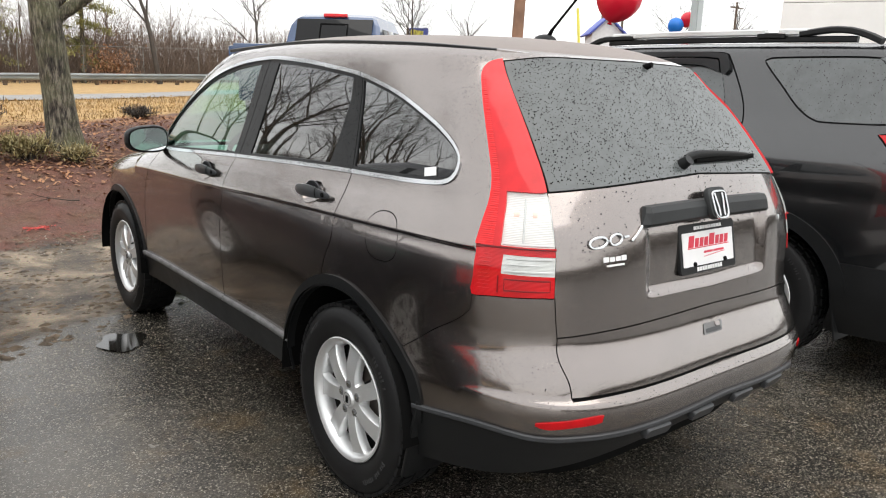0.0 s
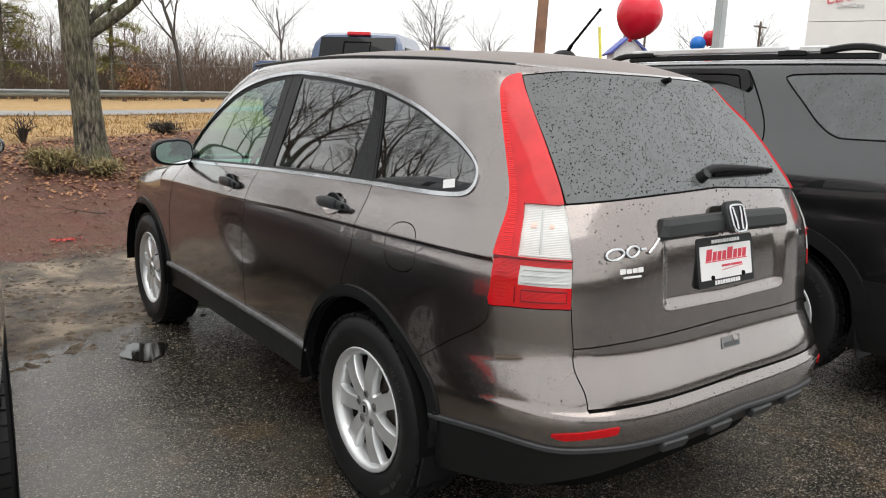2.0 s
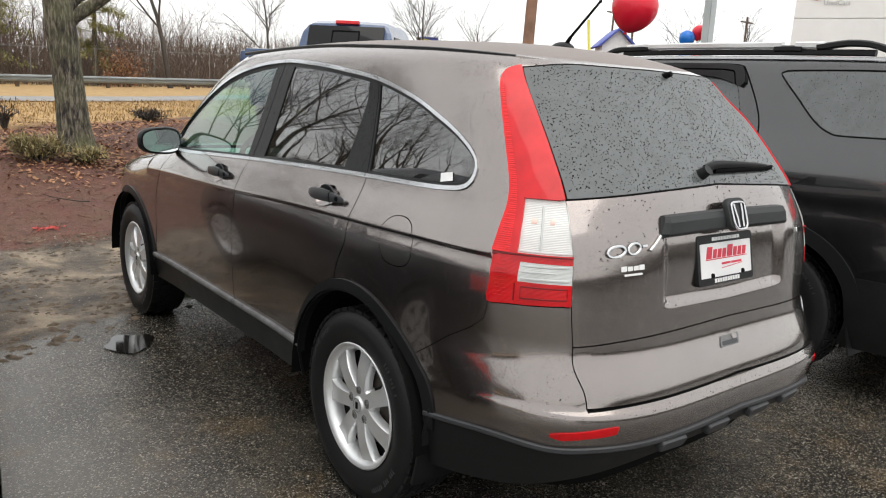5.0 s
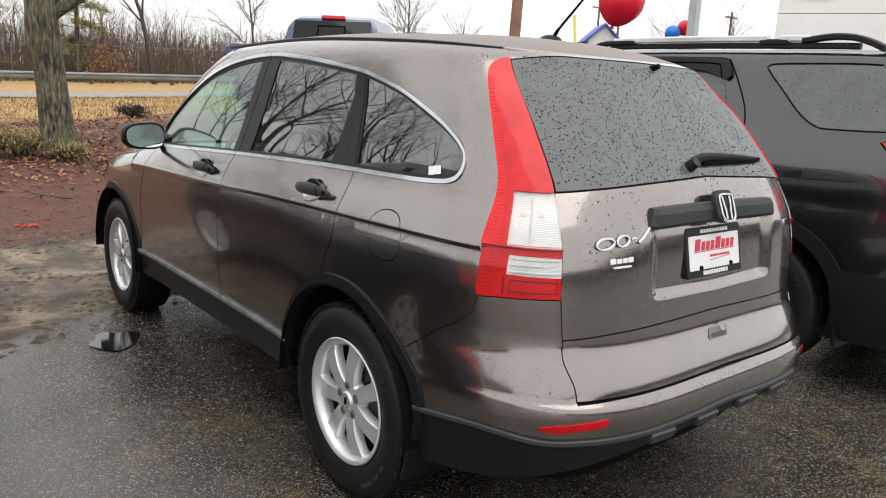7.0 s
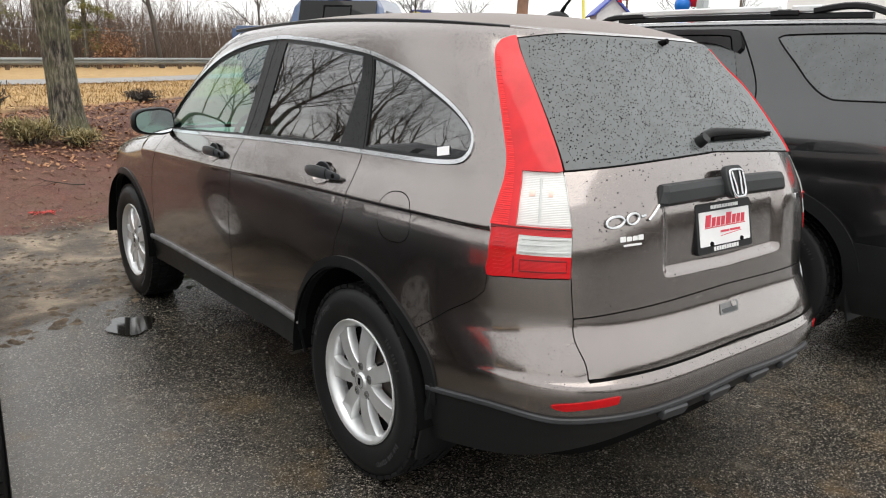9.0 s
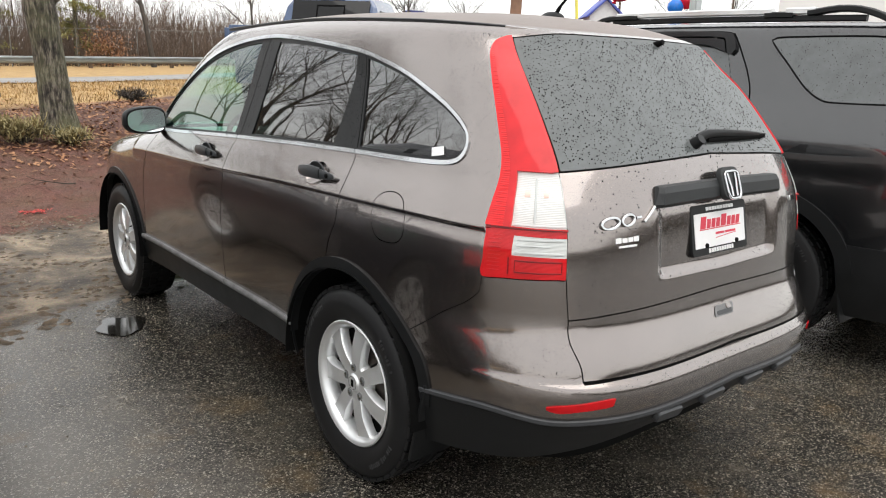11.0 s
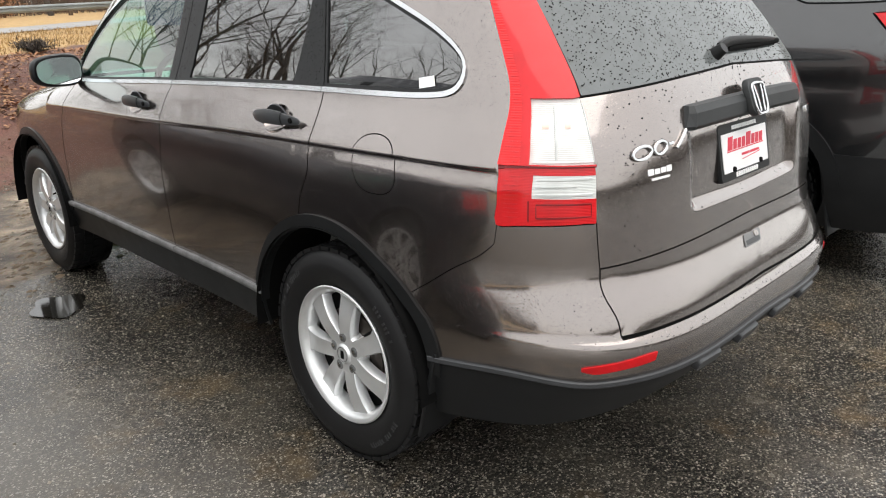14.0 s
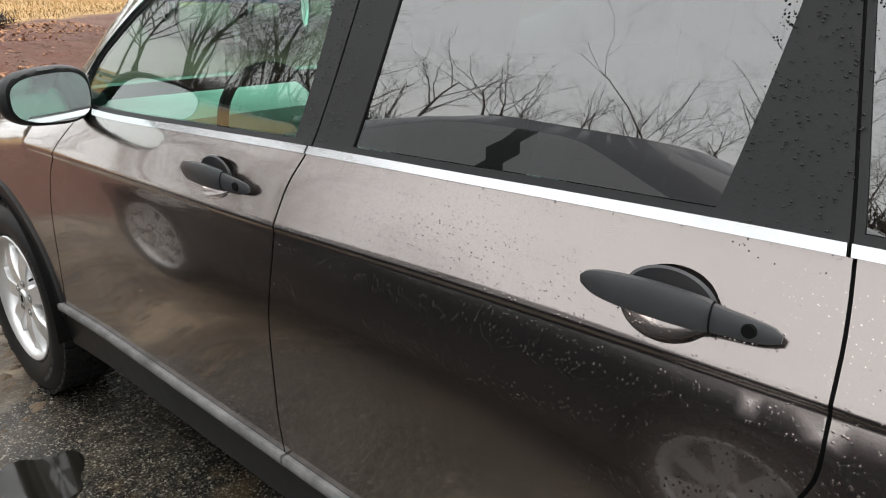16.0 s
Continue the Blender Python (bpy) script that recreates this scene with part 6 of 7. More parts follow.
blades("dry_grass", spots, STRAW, "dormant straw-coloured grass", "grass", rng)
twig = thing("fallen_twig", "small grey twig lying on the mulch", "twig", pose(-0.62, 5.75, ground_z(-0.62, 5.75) + 0.03))
w = Wood()
w.grow(random.Random(77), Vector((0.2, 0, 0.0)), Vector((-1, 0.1, 0.05)).normalized(), 0.45, 0.007, 1, 3, 0.02, 0.25, 3)
ob = new("stem", w.mesh("stem", TWIG))
ob.parent = twig
CLOD = plain("mud_clod", (0.13, 0.095, 0.062), 0.75, grain=60, vary=0.5, bump=0.5, depth=0.004)
v, f = [], []
for i in range(5200):
    x = rng.uniform(-3.2, 0.9)
    y = rng.uniform(2.75 + 0.42 * x, 5.1 + 0.2 * x)
    if noise.noise(Vector((x * 1.7, y * 2.6, 5))) < rng.uniform(-0.35, 0.45):
        continue
    r = rng.uniform(0.006, 0.034) * rng.uniform(0.4, 1.0)
    k, z = len(v), ground_z(x, y) - 0.002
    turn = rng.uniform(0, math.tau)
    for j in range(6):
        a = turn + j * math.tau / 6
        q = r * rng.uniform(0.7, 1.25)
        v.append((x + q * math.cos(a) * 1.4, y + q * math.sin(a), z))
    for j in range(3):
        a = turn + j * math.tau / 3
        v.append((x + 0.45 * r * math.cos(a), y + 0.45 * r * math.sin(a), z + r * rng.uniform(0.25, 0.6)))
    for j in range(6):
        f.append((k + j, k + (j + 1) % 6, k + 6 + ((j + 1) // 2) % 3))
    f += [(k + 1, k + 7, k + 6), (k + 3, k + 8, k + 7), (k + 5, k + 6, k + 8), (k + 6, k + 7, k + 8)]
me = bpy.data.meshes.new("mud_clods")
me.from_pydata(v, [], f)
me.materials.append(CLOD)
tagged(new("mud_clods", me), "crumbled wet mud along the edge of the asphalt", "mud", kind="stuff")
SPRAY = plain("red_marking_paint", (0.50, 0.045, 0.035), 0.6, grain=40, vary=0.3)
spots = []
for i in range(110):
    x, y = rng.gauss(-0.92, 0.07), rng.gauss(5.10, 0.035)
    spots.append((x, y, ground_z(x, y) + 0.014, rng.uniform(0.015, 0.04), rng.uniform(0.008, 0.018), rng.uniform(-0.1, 0.3)))
blades("painted_chips", spots, SPRAY, "mulch chips sprayed with red marking paint", "mulch", rng)
PEBBLE = plain("pebbles", (0.25, 0.22, 0.18), 0.7, grain=80, vary=0.45)
v, f = [], []
for i in range(2600):
    x, y = rng.uniform(-3.0, 0.4), rng.uniform(-1.6, 4.9)
    if y < 2.6 + 0.42 * x and rng.random() < 0.75:
        continue
    r = rng.uniform(0.002, 0.009) * (1.5 if y > 3 else 1)
    k, z = len(v), ground_z(x, y)
    v += [(x + r, y, z), (x, y + r, z), (x - r * 0.8, y, z), (x, y - r, z), (x + r * 0.1, y, z + r * 0.8)]
    f += [(k, k + 1, k + 4), (k + 1, k + 2, k + 4), (k + 2, k + 3, k + 4), (k + 3, k, k + 4)]
me = bpy.data.meshes.new("gravel")
me.from_pydata(v, [], f)
me.materials.append(PEBBLE)
tagged(new("gravel", me), "scattered grit and pebbles on the mud and asphalt", "gravel", kind="stuff")


# ---- beyond the lot: guardrail, fence, poles, pickup, kiosk, building ----
GALVANISED = plain("galvanised_steel", (0.42, 0.45, 0.45), 0.45, metal=0.7, grain=8, vary=0.12)
POST_WOOD = plain("weathered_post", (0.14, 0.10, 0.07), 0.9, grain=20, vary=0.3)
POLE_WOOD = plain("brown_pole", (0.27, 0.15, 0.095), 0.85, grain=8, vary=0.25)
POLE_GREY = plain("grey_pole_paint", (0.42, 0.45, 0.45), 0.5, grain=6, vary=0.08)
YELLOW = plain("yellow_paint", (0.80, 0.72, 0.12), 0.5, vary=0.08)
CREAM = plain("cream_panel", (0.86, 0.85, 0.82), 0.7, grain=2, vary=0.04, bump=0.05)
JOINT = plain("panel_joint", (0.55, 0.54, 0.52), 0.8)
BLUE_ROOF = plain("blue_roof", (0.07, 0.10, 0.42), 0.5, grain=8, vary=0.15)
WHITE_WOOD = plain("white_boards", (0.75, 0.75, 0.75), 0.6, vary=0.06)


def rail_y(x):
    return 35.6 + 0.02 * x


rail = thing("guardrail", "galvanised steel guardrail on wooden posts along the road", "guardrail")
wave = [(-0.155, 0.0), (-0.13, 0.03), (-0.10, 0.075), (-0.06, 0.08), (-0.02, 0.03), (0.02, 0.03), (0.06, 0.08), (0.10, 0.075), (0.13, 0.03), (0.155, 0.0)]
xs = np.linspace(-24, 44, 18)
bm = bmesh.new()
rows = []
for x in xs:
    zb = ground_z(x, rail_y(x)) + 0.42
    rows.append([bm.verts.new((x, rail_y(x) - d, zb + h)) for h, d in wave])
for a, b in zip(rows, rows[1:]):
    for i in range(len(wave) - 1):
        bm.faces.new((a[i], a[i + 1], b[i + 1], b[i]))
bmesh.ops.solidify(bm, geom=bm.faces[:], thickness=0.008)
part("rail_beam", bm, GALVANISED, rail)
for x in np.arange(-23, 44, 3.8):
    bm = bmesh.new()
    zb = ground_z(x, rail_y(x))
    box(bm, (x, rail_y(x) + 0.12, zb + 0.30), (0.16, 0.18, 0.52), bevel=0.01)
    part("rail_post", bm, POST_WOOD, rail)

WIRE = plain("weathered_wire", (0.20, 0.20, 0.19), 0.6, metal=0.4, grain=8)
fence = thing("chain_fence", "tall chain-link fence before the woods", "fence")
bm = bmesh.new()
pts = [(x, 41.0 - 0.05 * x, ground_z(x, 41.0) + 1.92) for x in np.linspace(-20, 60, 20)]
for a, b in zip(pts, pts[1:]):
    tube(bm, a, b, 0.016, sides=6)
part("top_rail", bm, WIRE, fence)
for x in np.arange(-19, 60, 3.0):
    bm = bmesh.new()
    y = 41.0 - 0.05 * x
    tube(bm, (x, y, ground_z(x, y) - 0.1), (x, y, ground_z(x, 41.0) + 1.95), 0.02, sides=6)
    part("fence_post", bm, WIRE, fence)
v, f = [], []
for s in (-1, 1):
    for x in np.arange(-20, 60, 0.22):
        y = 41.0 - 0.05 * x
        k, z0 = len(v), ground_z(x, 41.0)
        v += [(x, y, z0), (x + 0.003, y, z0), (x + s * 1.9 + 0.004, y, z0 + 1.9), (x + s * 1.9, y, z0 + 1.9)]
        f.append((k, k + 1, k + 2, k + 3))
me = bpy.data.meshes.new("wire_mesh")
me.from_pydata(v, [], f)
me.materials.append(WIRE)
ob = tagged(new("wire_mesh", me), kind="stuff")
ob.parent = fence


def pole(name, base, top, r0, r1, material, label, sides=12, square=False):
    p = thing(name, label, "pole")
    bm = bmesh.new()
    tube(bm, base, top, r0, r1, 4 if square else sides)
    if square:
        bmesh.ops.bevel(bm, geom=[e for e in bm.edges if abs(e.verts[0].co.z - e.verts[1].co.z) > 1], offset=0.02, segments=2, affect="EDGES")
    part("shaft", bm, material, p)
    return p


gz = 0.8
utility = pole("utility_pole", (11.95, 12.5, gz), (13.2, 13.5, 9.5), 0.16, 0.13, POLE_WOOD, "brown wooden utility pole")
pole("light_pole", (10.55, 6.2, 0.4), (10.95, 6.5, 9.0), 0.125, 0.115, POLE_GREY, "grey square steel light pole", square=True)
pole("marker_pole", (13.62, 11.5, gz), (13.64, 11.9, 3.65), 0.045, 0.04, YELLOW, "thin yellow marker pole")
for x, y, z in ((46.0, 38.0, 9.0), (52.0, 30.0, 8.5), (43.5, 34.0, 9.5)):
    far = pole("far_pole", (x, y, 1.0), (x, y, z), 0.10, 0.08, POST_WOOD, "distant wooden utility pole with a cross arm")
    bm = bmesh.new()
    box(bm, (x, y, z - 0.4), (1.6, 0.1, 0.1))
    part("cross_arm", bm, POST_WOOD, far)

# a small yellow and blue board on a post, far along the road
board = thing("roadside_sign", "small blue and yellow roadside sign on a post", "sign", pose(34.6, 47.1, 1.0, 0, 0, -37))
bm = bmesh.new()
tube(bm, (-0.9, 0.1, 0), (-0.9, 0.1, 4.9), 0.09, sides=8)
part("post", bm, POST_WOOD, board)
bm = bmesh.new()
box(bm, (0, 0, 4.6), (1.5, 0.12, 0.75), bevel=0.02)
board_panel = part("panel", bm, BLUE_ROOF, board)
bm = bmesh.new()
box(bm, (-0.15, -0.075, 4.55), (1.0, 0.03, 0.5), Matrix.Rotation(radians(8), 3, "Y"))
part("yellow_patch", bm, YELLOW, board_panel)

# blue-roofed kiosk: a gable on white boards
kiosk = thing("kiosk", "small white kiosk with a blue gable roof", "kiosk", pose(22.35, 18.1, 1.0, 0, 0, -38))
bm = bmesh.new()
w2, h = 0.62, 2.75
pts = [(-w2, 0), (w2, 0), (w2, h), (0, h + 0.62), (-w2, h)]
a, b = [bm.verts.new((x, -0.5, z)) for x, z in pts], [bm.verts.new((x, 0.9, z)) for x, z in pts]
bm.faces.new(a), bm.faces.new(b[::-1])
for i in range(5):
    bm.faces.new((a[i], b[i], b[(i + 1) % 5], a[(i + 1) % 5]))
part("wall", bm, WHITE_WOOD, kiosk, smooth=False)
for s in (-1, 1):
    bm = bmesh.new()
    run, rise = w2 + 0.16, 0.72
    ang = math.atan2(rise, run)
    box(bm, (s * run / 2, 0.2, h + 0.30), (math.hypot(run, rise), 1.75, 0.07), Matrix.Rotation(s * ang, 3, "Y"), 0.01)
    part("roof_slope", bm, BLUE_ROOF, kiosk)

# the dealer's cream building and its sign
hall = thing("showroom", "cream panelled commercial building with a red script sign", "building", pose(38.3, 19.2, 0.9, 0, 0, -66))
for i in range(4):
    for j in range(3):
        bm = bmesh.new()
        box(bm, (3.6 + i * 7.2, 0.2, 1.41 + j * 2.815), (7.17, 0.3, 2.785), bevel=0.015)
        part("wall_panel", bm, CREAM, hall, smooth=False)
bm = bmesh.new()
box(bm, (14.4, 0.42, 4.4), (28.6, 0.2, 8.7))
box(bm, (14.4, 9, 4.4), (28.6, 17, 8.6))
part("core_wall", bm, JOINT, hall, smooth=False)
bm = bmesh.new()
box(bm, (14.4, 8.9, 9.0), (28.9, 18.2, 0.5), bevel=0.04)
part("roof", bm, CREAM, hall, smooth=False)


def lettering(text, size, material, parent, m, shear=0.0, depth=0.02, name="lettering"):
    cu = bpy.data.curves.new(name, "FONT")
    cu.body, cu.size, cu.shear, cu.extrude, cu.align_x = text, size, shear, depth, "CENTER"
    tmp = bpy.data.objects.new(name, cu)
    me = bpy.data.meshes.new_from_object(tmp)
    bpy.data.objects.remove(tmp)
    me.materials.clear()
    me.materials.append(material)
    ob = new(name, me)
    ob.parent = parent
    ob.matrix_basis = m
    return ob


lettering("Certified", 0.60, RED_PRINT, hall, pose(1.85, 0.02, 6.68, 90, -9, 0), 0.4)
lettering("UsedCars", 0.32, GREY_PRINT, hall, pose(2.0, 0.02, 6.32, 90, 0, 0))


# ---- the other vehicles ----
def black_bulge(p, z, x, y, up):
    for yc in (0.0, 2.86):
        r = math.hypot(p - yc, z - 0.40)
        if r < 0.85:
            k = 1 - r / 0.85
            x -= 0.035 * k * k * (3 - 2 * k)
    if 0.98 < z < 1.25:
        x -= 0.012 * math.sin((z - 0.98) / 0.27 * math.pi)
    return x, y, up


BLACK = Shell(
    half=[(0.25, 0.90), (0.40, 0.95), (0.60, 0.975), (0.85, 0.982), (1.10, 0.970), (1.25, 0.940), (1.34, 0.900), (1.50, 0.850), (1.66, 0.800), (1.72, 0.765), (1.75, 0.70)],
    tail=[(0.25, -1.02), (0.5, -1.14), (0.8, -1.17), (1.0, -1.13), (1.25, -1.08), (1.5, -0.98), (1.68, -0.88), (1.75, -0.80)],
    nose=[(0.25, 3.70), (0.7, 3.82), (1.0, 3.70), (1.15, 3.2), (1.24, 2.75), (1.5, 2.3), (1.75, 1.75)],
    roof=[(-1.0, 1.735), (0.0, 1.765), (1.0, 1.775), (2.0, 1.75), (3.0, 1.70)],
    y0=0.25, y1=[(1.0, 2.4), (1.25, 1.4), (1.75, 0.9)], span=1.32, n=[(0.6, 4.5), (1.2, 5.0), (1.6, 6.5)], n_front=[(0.9, 4.0), (1.7, 5.0)], belt=1.34, top=1.75, extra=black_bulge)


def black_body(car):
    door = spline([(0.62, 1.70), (0.42, 1.695), (0.36, 1.66), (0.25, 1.50), (0.20, 1.40), (0.185, 1.30), (0.21, 1.15), (0.30, 0.98), (0.42, 0.80), (0.50, 0.68)], 0.03)
    quarter = spline([(0.135, 1.655), (0.10, 1.668), (-0.10, 1.674), (-0.50, 1.678), (-0.58, 1.66), (-0.62, 1.56), (-0.66, 1.40), (-0.62, 1.36), (-0.30, 1.352), (-0.21, 1.362), (-0.12, 1.415), (0.0, 1.53)], 0.03, True)
    dpane = spline([(-0.545, 1.665), (-0.80, 1.665), (-0.95, 1.60), (-0.98, 1.40), (-0.90, 1.355), (-0.73, 1.36), (-0.665, 1.45)], 0.03, True)
    rear_pane = spline([(0.42, 1.645), (0.40, 1.60), (0.33, 1.43), (0.34, 1.38), (0.40, 1.36), (0.90, 1.345), (1.02, 1.36), (1.00, 1.64), (0.95, 1.66), (0.50, 1.662)], 0.03, True)
    visor = spline([(0.37, 1.665), (0.34, 1.60), (0.36, 1.575), (0.44, 1.60), (0.60, 1.628), (1.05, 1.63), (1.06, 1.69), (0.45, 1.69)], 0.03, True)
    front_pane = spline([(1.14, 1.64), (1.16, 1.36), (1.24, 1.34), (1.90, 1.32), (2.05, 1.34), (1.95, 1.45), (1.65, 1.62), (1.55, 1.65)], 0.03, True)
    lamp = spline([(-0.545, 1.305), (-0.56, 1.29), (-0.64, 1.215), (-0.75, 1.185), (-1.10, 1.17), (-1.25, 1.18), (-1.25, 1.30), (-0.95, 1.315), (-0.70, 1.313)], 0.03, True)
    gate = line_of(glide([(0.60, -1.30), (1.0, -1.30), (1.3, -1.26), (1.6, -1.1), (1.75, -1.05)]), 0.6, 1.72, 0.04, True)
    seams = [(door, False), (quarter, True), (lamp, True), (gate, False), (rear_pane, True), (front_pane, True), (line_of(lambda z: 1.09, 0.5, 1.68, 0.05, True), False), (line_of(lambda z: 2.1, 0.5, 1.3, 0.05, True), False)]

    def regions(mid):
        p, z = mid[:, 0], mid[:, 1]
        pick = np.array(["body"] * len(mid), dtype=object)
        pick[(p > 0.25) & (p < 1.09) & (z < 1.70) & (z > 0.55)] = "rear_door"
        pick[(p >= 1.09) & (p < 2.1) & (z < 1.68) & (z > 0.55)] = "front_door"
        pick[z < 0.66] = "cladding"
        pick[(p < -1.3) & (z > 1.36) & (z < 1.66)] = "rear_glass"
        pick[inside(lamp, mid)] = "lamp"
        pick[inside(visor, mid)] = "visor"
        for i, (line, closed) in enumerate(seams):
            pick[near(line, mid, 0.0045, closed)] = "seam_%d" % i
        pick[inside(quarter, mid) & ~near(quarter, mid, 0.006, True)] = "quarter_glass"
        pick[inside(dpane, mid) & ~inside(quarter, mid)] = "corner_glass"
        pick[(inside(rear_pane, mid) | inside(front_pane, mid)) & ~inside(visor, mid)] = "side_glass"
        y1 = np.array([BLACK.y1(v) for v in z])
        q = (p - y1) / np.array([BLACK.nose(v) - BLACK.y1(v) for v in z])
        pick[(q > 1.05) & (z > 1.25) & (z < 1.72)] = "windshield"
        for yc in (0.0, 2.86):
            pick[inside(arch_poly(yc, 0.505, 0.40), mid) & (z > 0.5)] = "arch" if yc == 0 else "arch_front"
            pick[inside(arch_poly(yc, 0.435, 0.40), mid)] = ""
        return pick

    nose_mid = lambda z: BLACK.y1(z) + 2 * (BLACK.nose(z) - BLACK.y1(z))
    low = 0.25 - 2.64
    outline = np.vstack([[(v, 0.28) for v in np.linspace(low, nose_mid(0.28), 70)], line_of(nose_mid, 0.28, 1.75, 0.05, True)[1:],
                         [(v, 1.75) for v in np.linspace(nose_mid(1.75), low, 60)[1:]], [(low, v) for v in np.linspace(1.75, 0.28, 24)[1:-1]]])
    lines = []
    for line, closed in seams:
        lines += [(offset_line(line, 0.0045, closed), closed), (offset_line(line, -0.0045, closed), closed)]
    lines += [(np.array([(v, h) for v in np.linspace(low, 1.7, 100)]), False) for h in (1.69, 1.715, 1.735, 1.745)]
    lines += [(dpane, True), (visor, True), (np.array([(v, 0.66) for v in np.linspace(low, 3.2, 120)]), False)]
    for yc in (0.0, 2.86):
        lines += [(arch_poly(yc, 0.505, 0.40, 0.30), False), (arch_poly(yc, 0.435, 0.40, 0.30), False)]
    pieces = cut_shell(BLACK, outline, lines, regions, 0.06)
    for key, name, mat, off, skirt, label in (("body", "body", BLACK_PAINT, 0, 0.012, ""), ("cladding", "lower_cladding", PLASTIC, 0.004, 0.01, "matt black cladding"), ("rear_glass", "rear_window", GLASS_DARK, 0, 0, ""),
                                              ("windshield", "windshield", GLASS_CLEAR, 0, 0, "")):
        if key in pieces:
            panel(name, pieces[key], mat, car, off, skirt, label, both=True)
    for key in sorted(pieces):
        if key.startswith("seam_"):
            for flip in (False, True):
                panel("seam", pieces[key], SEAM, car, -0.006, 0, flip=flip)
    for key, name, mat, off, skirt, label in (("rear_door", "rear_door", BLACK_PAINT, 0, 0.012, ""), ("front_door", "front_door", BLACK_PAINT, 0, 0.012, ""), ("lamp", "tail_lamp", LENS_DARK_RED, 0.01, 0.02, "red tail lamp"),
                                              ("quarter_glass", "quarter_window", GLASS_SMOKE, -0.002, 0, "rain-dotted grey glass"), ("corner_glass", "corner_window", GLASS_SMOKE, -0.001, 0, ""),
                                              ("side_glass", "side_window", GLASS_SMOKE, -0.006, 0, ""), ("visor", "rain_visor", PLASTIC, 0.02, 0.02, "black rain visor"), ("arch", "rear_arch_trim", PLASTIC, 0.012, 0.05, "matt black arch trim"), ("arch_front", "front_arch_trim", PLASTIC, 0.012, 0.05, "matt black arch trim")):
        if key in pieces:
            for flip in (False, True):
                panel(name, pieces[key], mat, car, off, skirt, label, flip=flip)
    bm = bmesh.new()
    rows = []
    for y in np.linspace(-0.80, 1.75, 30):
        s = (0.25 - y) / 1.05 if y < 0.25 else max(y - 0.9, 0) / 0.85
        half = 0.70 * max(1 - min(s, 1) ** 6, 0) ** (1 / 6)
        fade = min(1, (y + 0.8) / 0.4) * min(1, (1.75 - y) / 0.4)
        rows.append([bm.verts.new((u * half, y, BLACK.roof(y) + 0.04 * (1 - u * u) * fade)) for u in np.linspace(-1, 1, 17)])
    for a, b in zip(rows, rows[1:]):
        for i in range(16):
            bm.faces.new((a[i], a[i + 1], b[i + 1], b[i]))
    bmesh.ops.remove_doubles(bm, verts=bm.verts, dist=1e-4)
    part("roof", bm, BLACK_PAINT, car)
    for s in (-1, 1):
        x = s * 0.735
        zz = lambda y: BLACK.roof(y) + 0.056
        for name, mat, ys, wd, dp in (("roof_rail", ALLOY, np.linspace(1.27, 0.20, 14), 0.046, 0.040), ("roof_rail", ALLOY, np.linspace(0.12, -0.04, 6), 0.046, 0.040)):
            bm = bmesh.new()
            sweep(bm, [(x, y, zz(y)) for y in ys], wd, dp)
            part(name, bm, mat, car, "bright metal roof rail")
        for ys, hs in ((np.linspace(1.50, 1.10, 8), (0.005, 0.03, 0.05, 0.058, 0.058, 0.058, 0.058, 0.055)), (np.linspace(0.24, 0.08, 5), (0.048, 0.05, 0.05, 0.05, 0.048)), (np.linspace(0.0, -0.42, 9), (0.058, 0.064, 0.072, 0.078, 0.078, 0.074, 0.062, 0.044, 0.020))):
            bm = bmesh.new()
            sweep(bm, [(x, y, BLACK.roof(y) + h - 0.012) for y, h in zip(ys, hs)], 0.052, 0.036)
            part("rail_foot", bm, PLASTIC, car, "black rail foot")
        bm = bmesh.new()
        sweep(bm, [(x, y, BLACK.roof(y) + 0.018) for y in np.linspace(1.3, -0.3, 16)], 0.03, 0.035)
        part("rail_base", bm, PLASTIC, car)
        bm = bmesh.new()
        box(bm, (s * 0.86, -0.455, 0.42), (0.20, 0.012, 0.36), Matrix.Rotation(radians(-12), 3, "X"), 0.004)
        part("mud_flap", bm, PLASTIC, car, "black rubber mud flap")


GLASS_SMOKE = glass("wet_smoked_glass", (0.06, 0.065, 0.07), 0.35, 0.12, 0.24)
black = thing("black_suv", "black three-row SUV beaded with rain and parked alongside", "car", pose(2.68, -0.10, 0))
black_body(black)
for y in (0.0, 2.86):
    wheel("rear_wheel" if y == 0 else "front_wheel", black, (-0.845, y, 0.385), rim=0.235, tyre=0.385, width=0.235, spin=0.2)
    wheel("rear_wheel" if y == 0 else "front_wheel", black, (0.845, y, 0.385), 180, rim=0.235, tyre=0.385, width=0.235)
    for s in (-1, 1):
        bm = bmesh.new()
        rows = []
        for x, r in ((0.93, 0.45), (0.6, 0.45), (0.58, 0.05)):
            rows.append([bm.verts.new((s * x, y + r * math.cos(a), 0.40 + r * math.sin(a))) for a in np.linspace(-0.3, math.pi + 0.3, 24)])
        for a, b in zip(rows, rows[1:]):
            for i in range(23):
                bm.faces.new((a[i], a[i + 1], b[i + 1], b[i]))
        part("wheel_well", bm, SEAM, black)
bm = bmesh.new()
box(bm, (0, 1.0, 0.36), (1.5, 4.2, 0.16), bevel=0.03)
part("underbody", bm, SEAM, black)
rng = random.Random(19)
rain = Rain(BLACK)
for i in range(3600):
    rain.bead(rng.uniform(-1.15, 1.05), rng.uniform(0.98, 1.735), 0.0011 + 0.0018 * rng.random() ** 2)
rain.lay(black)

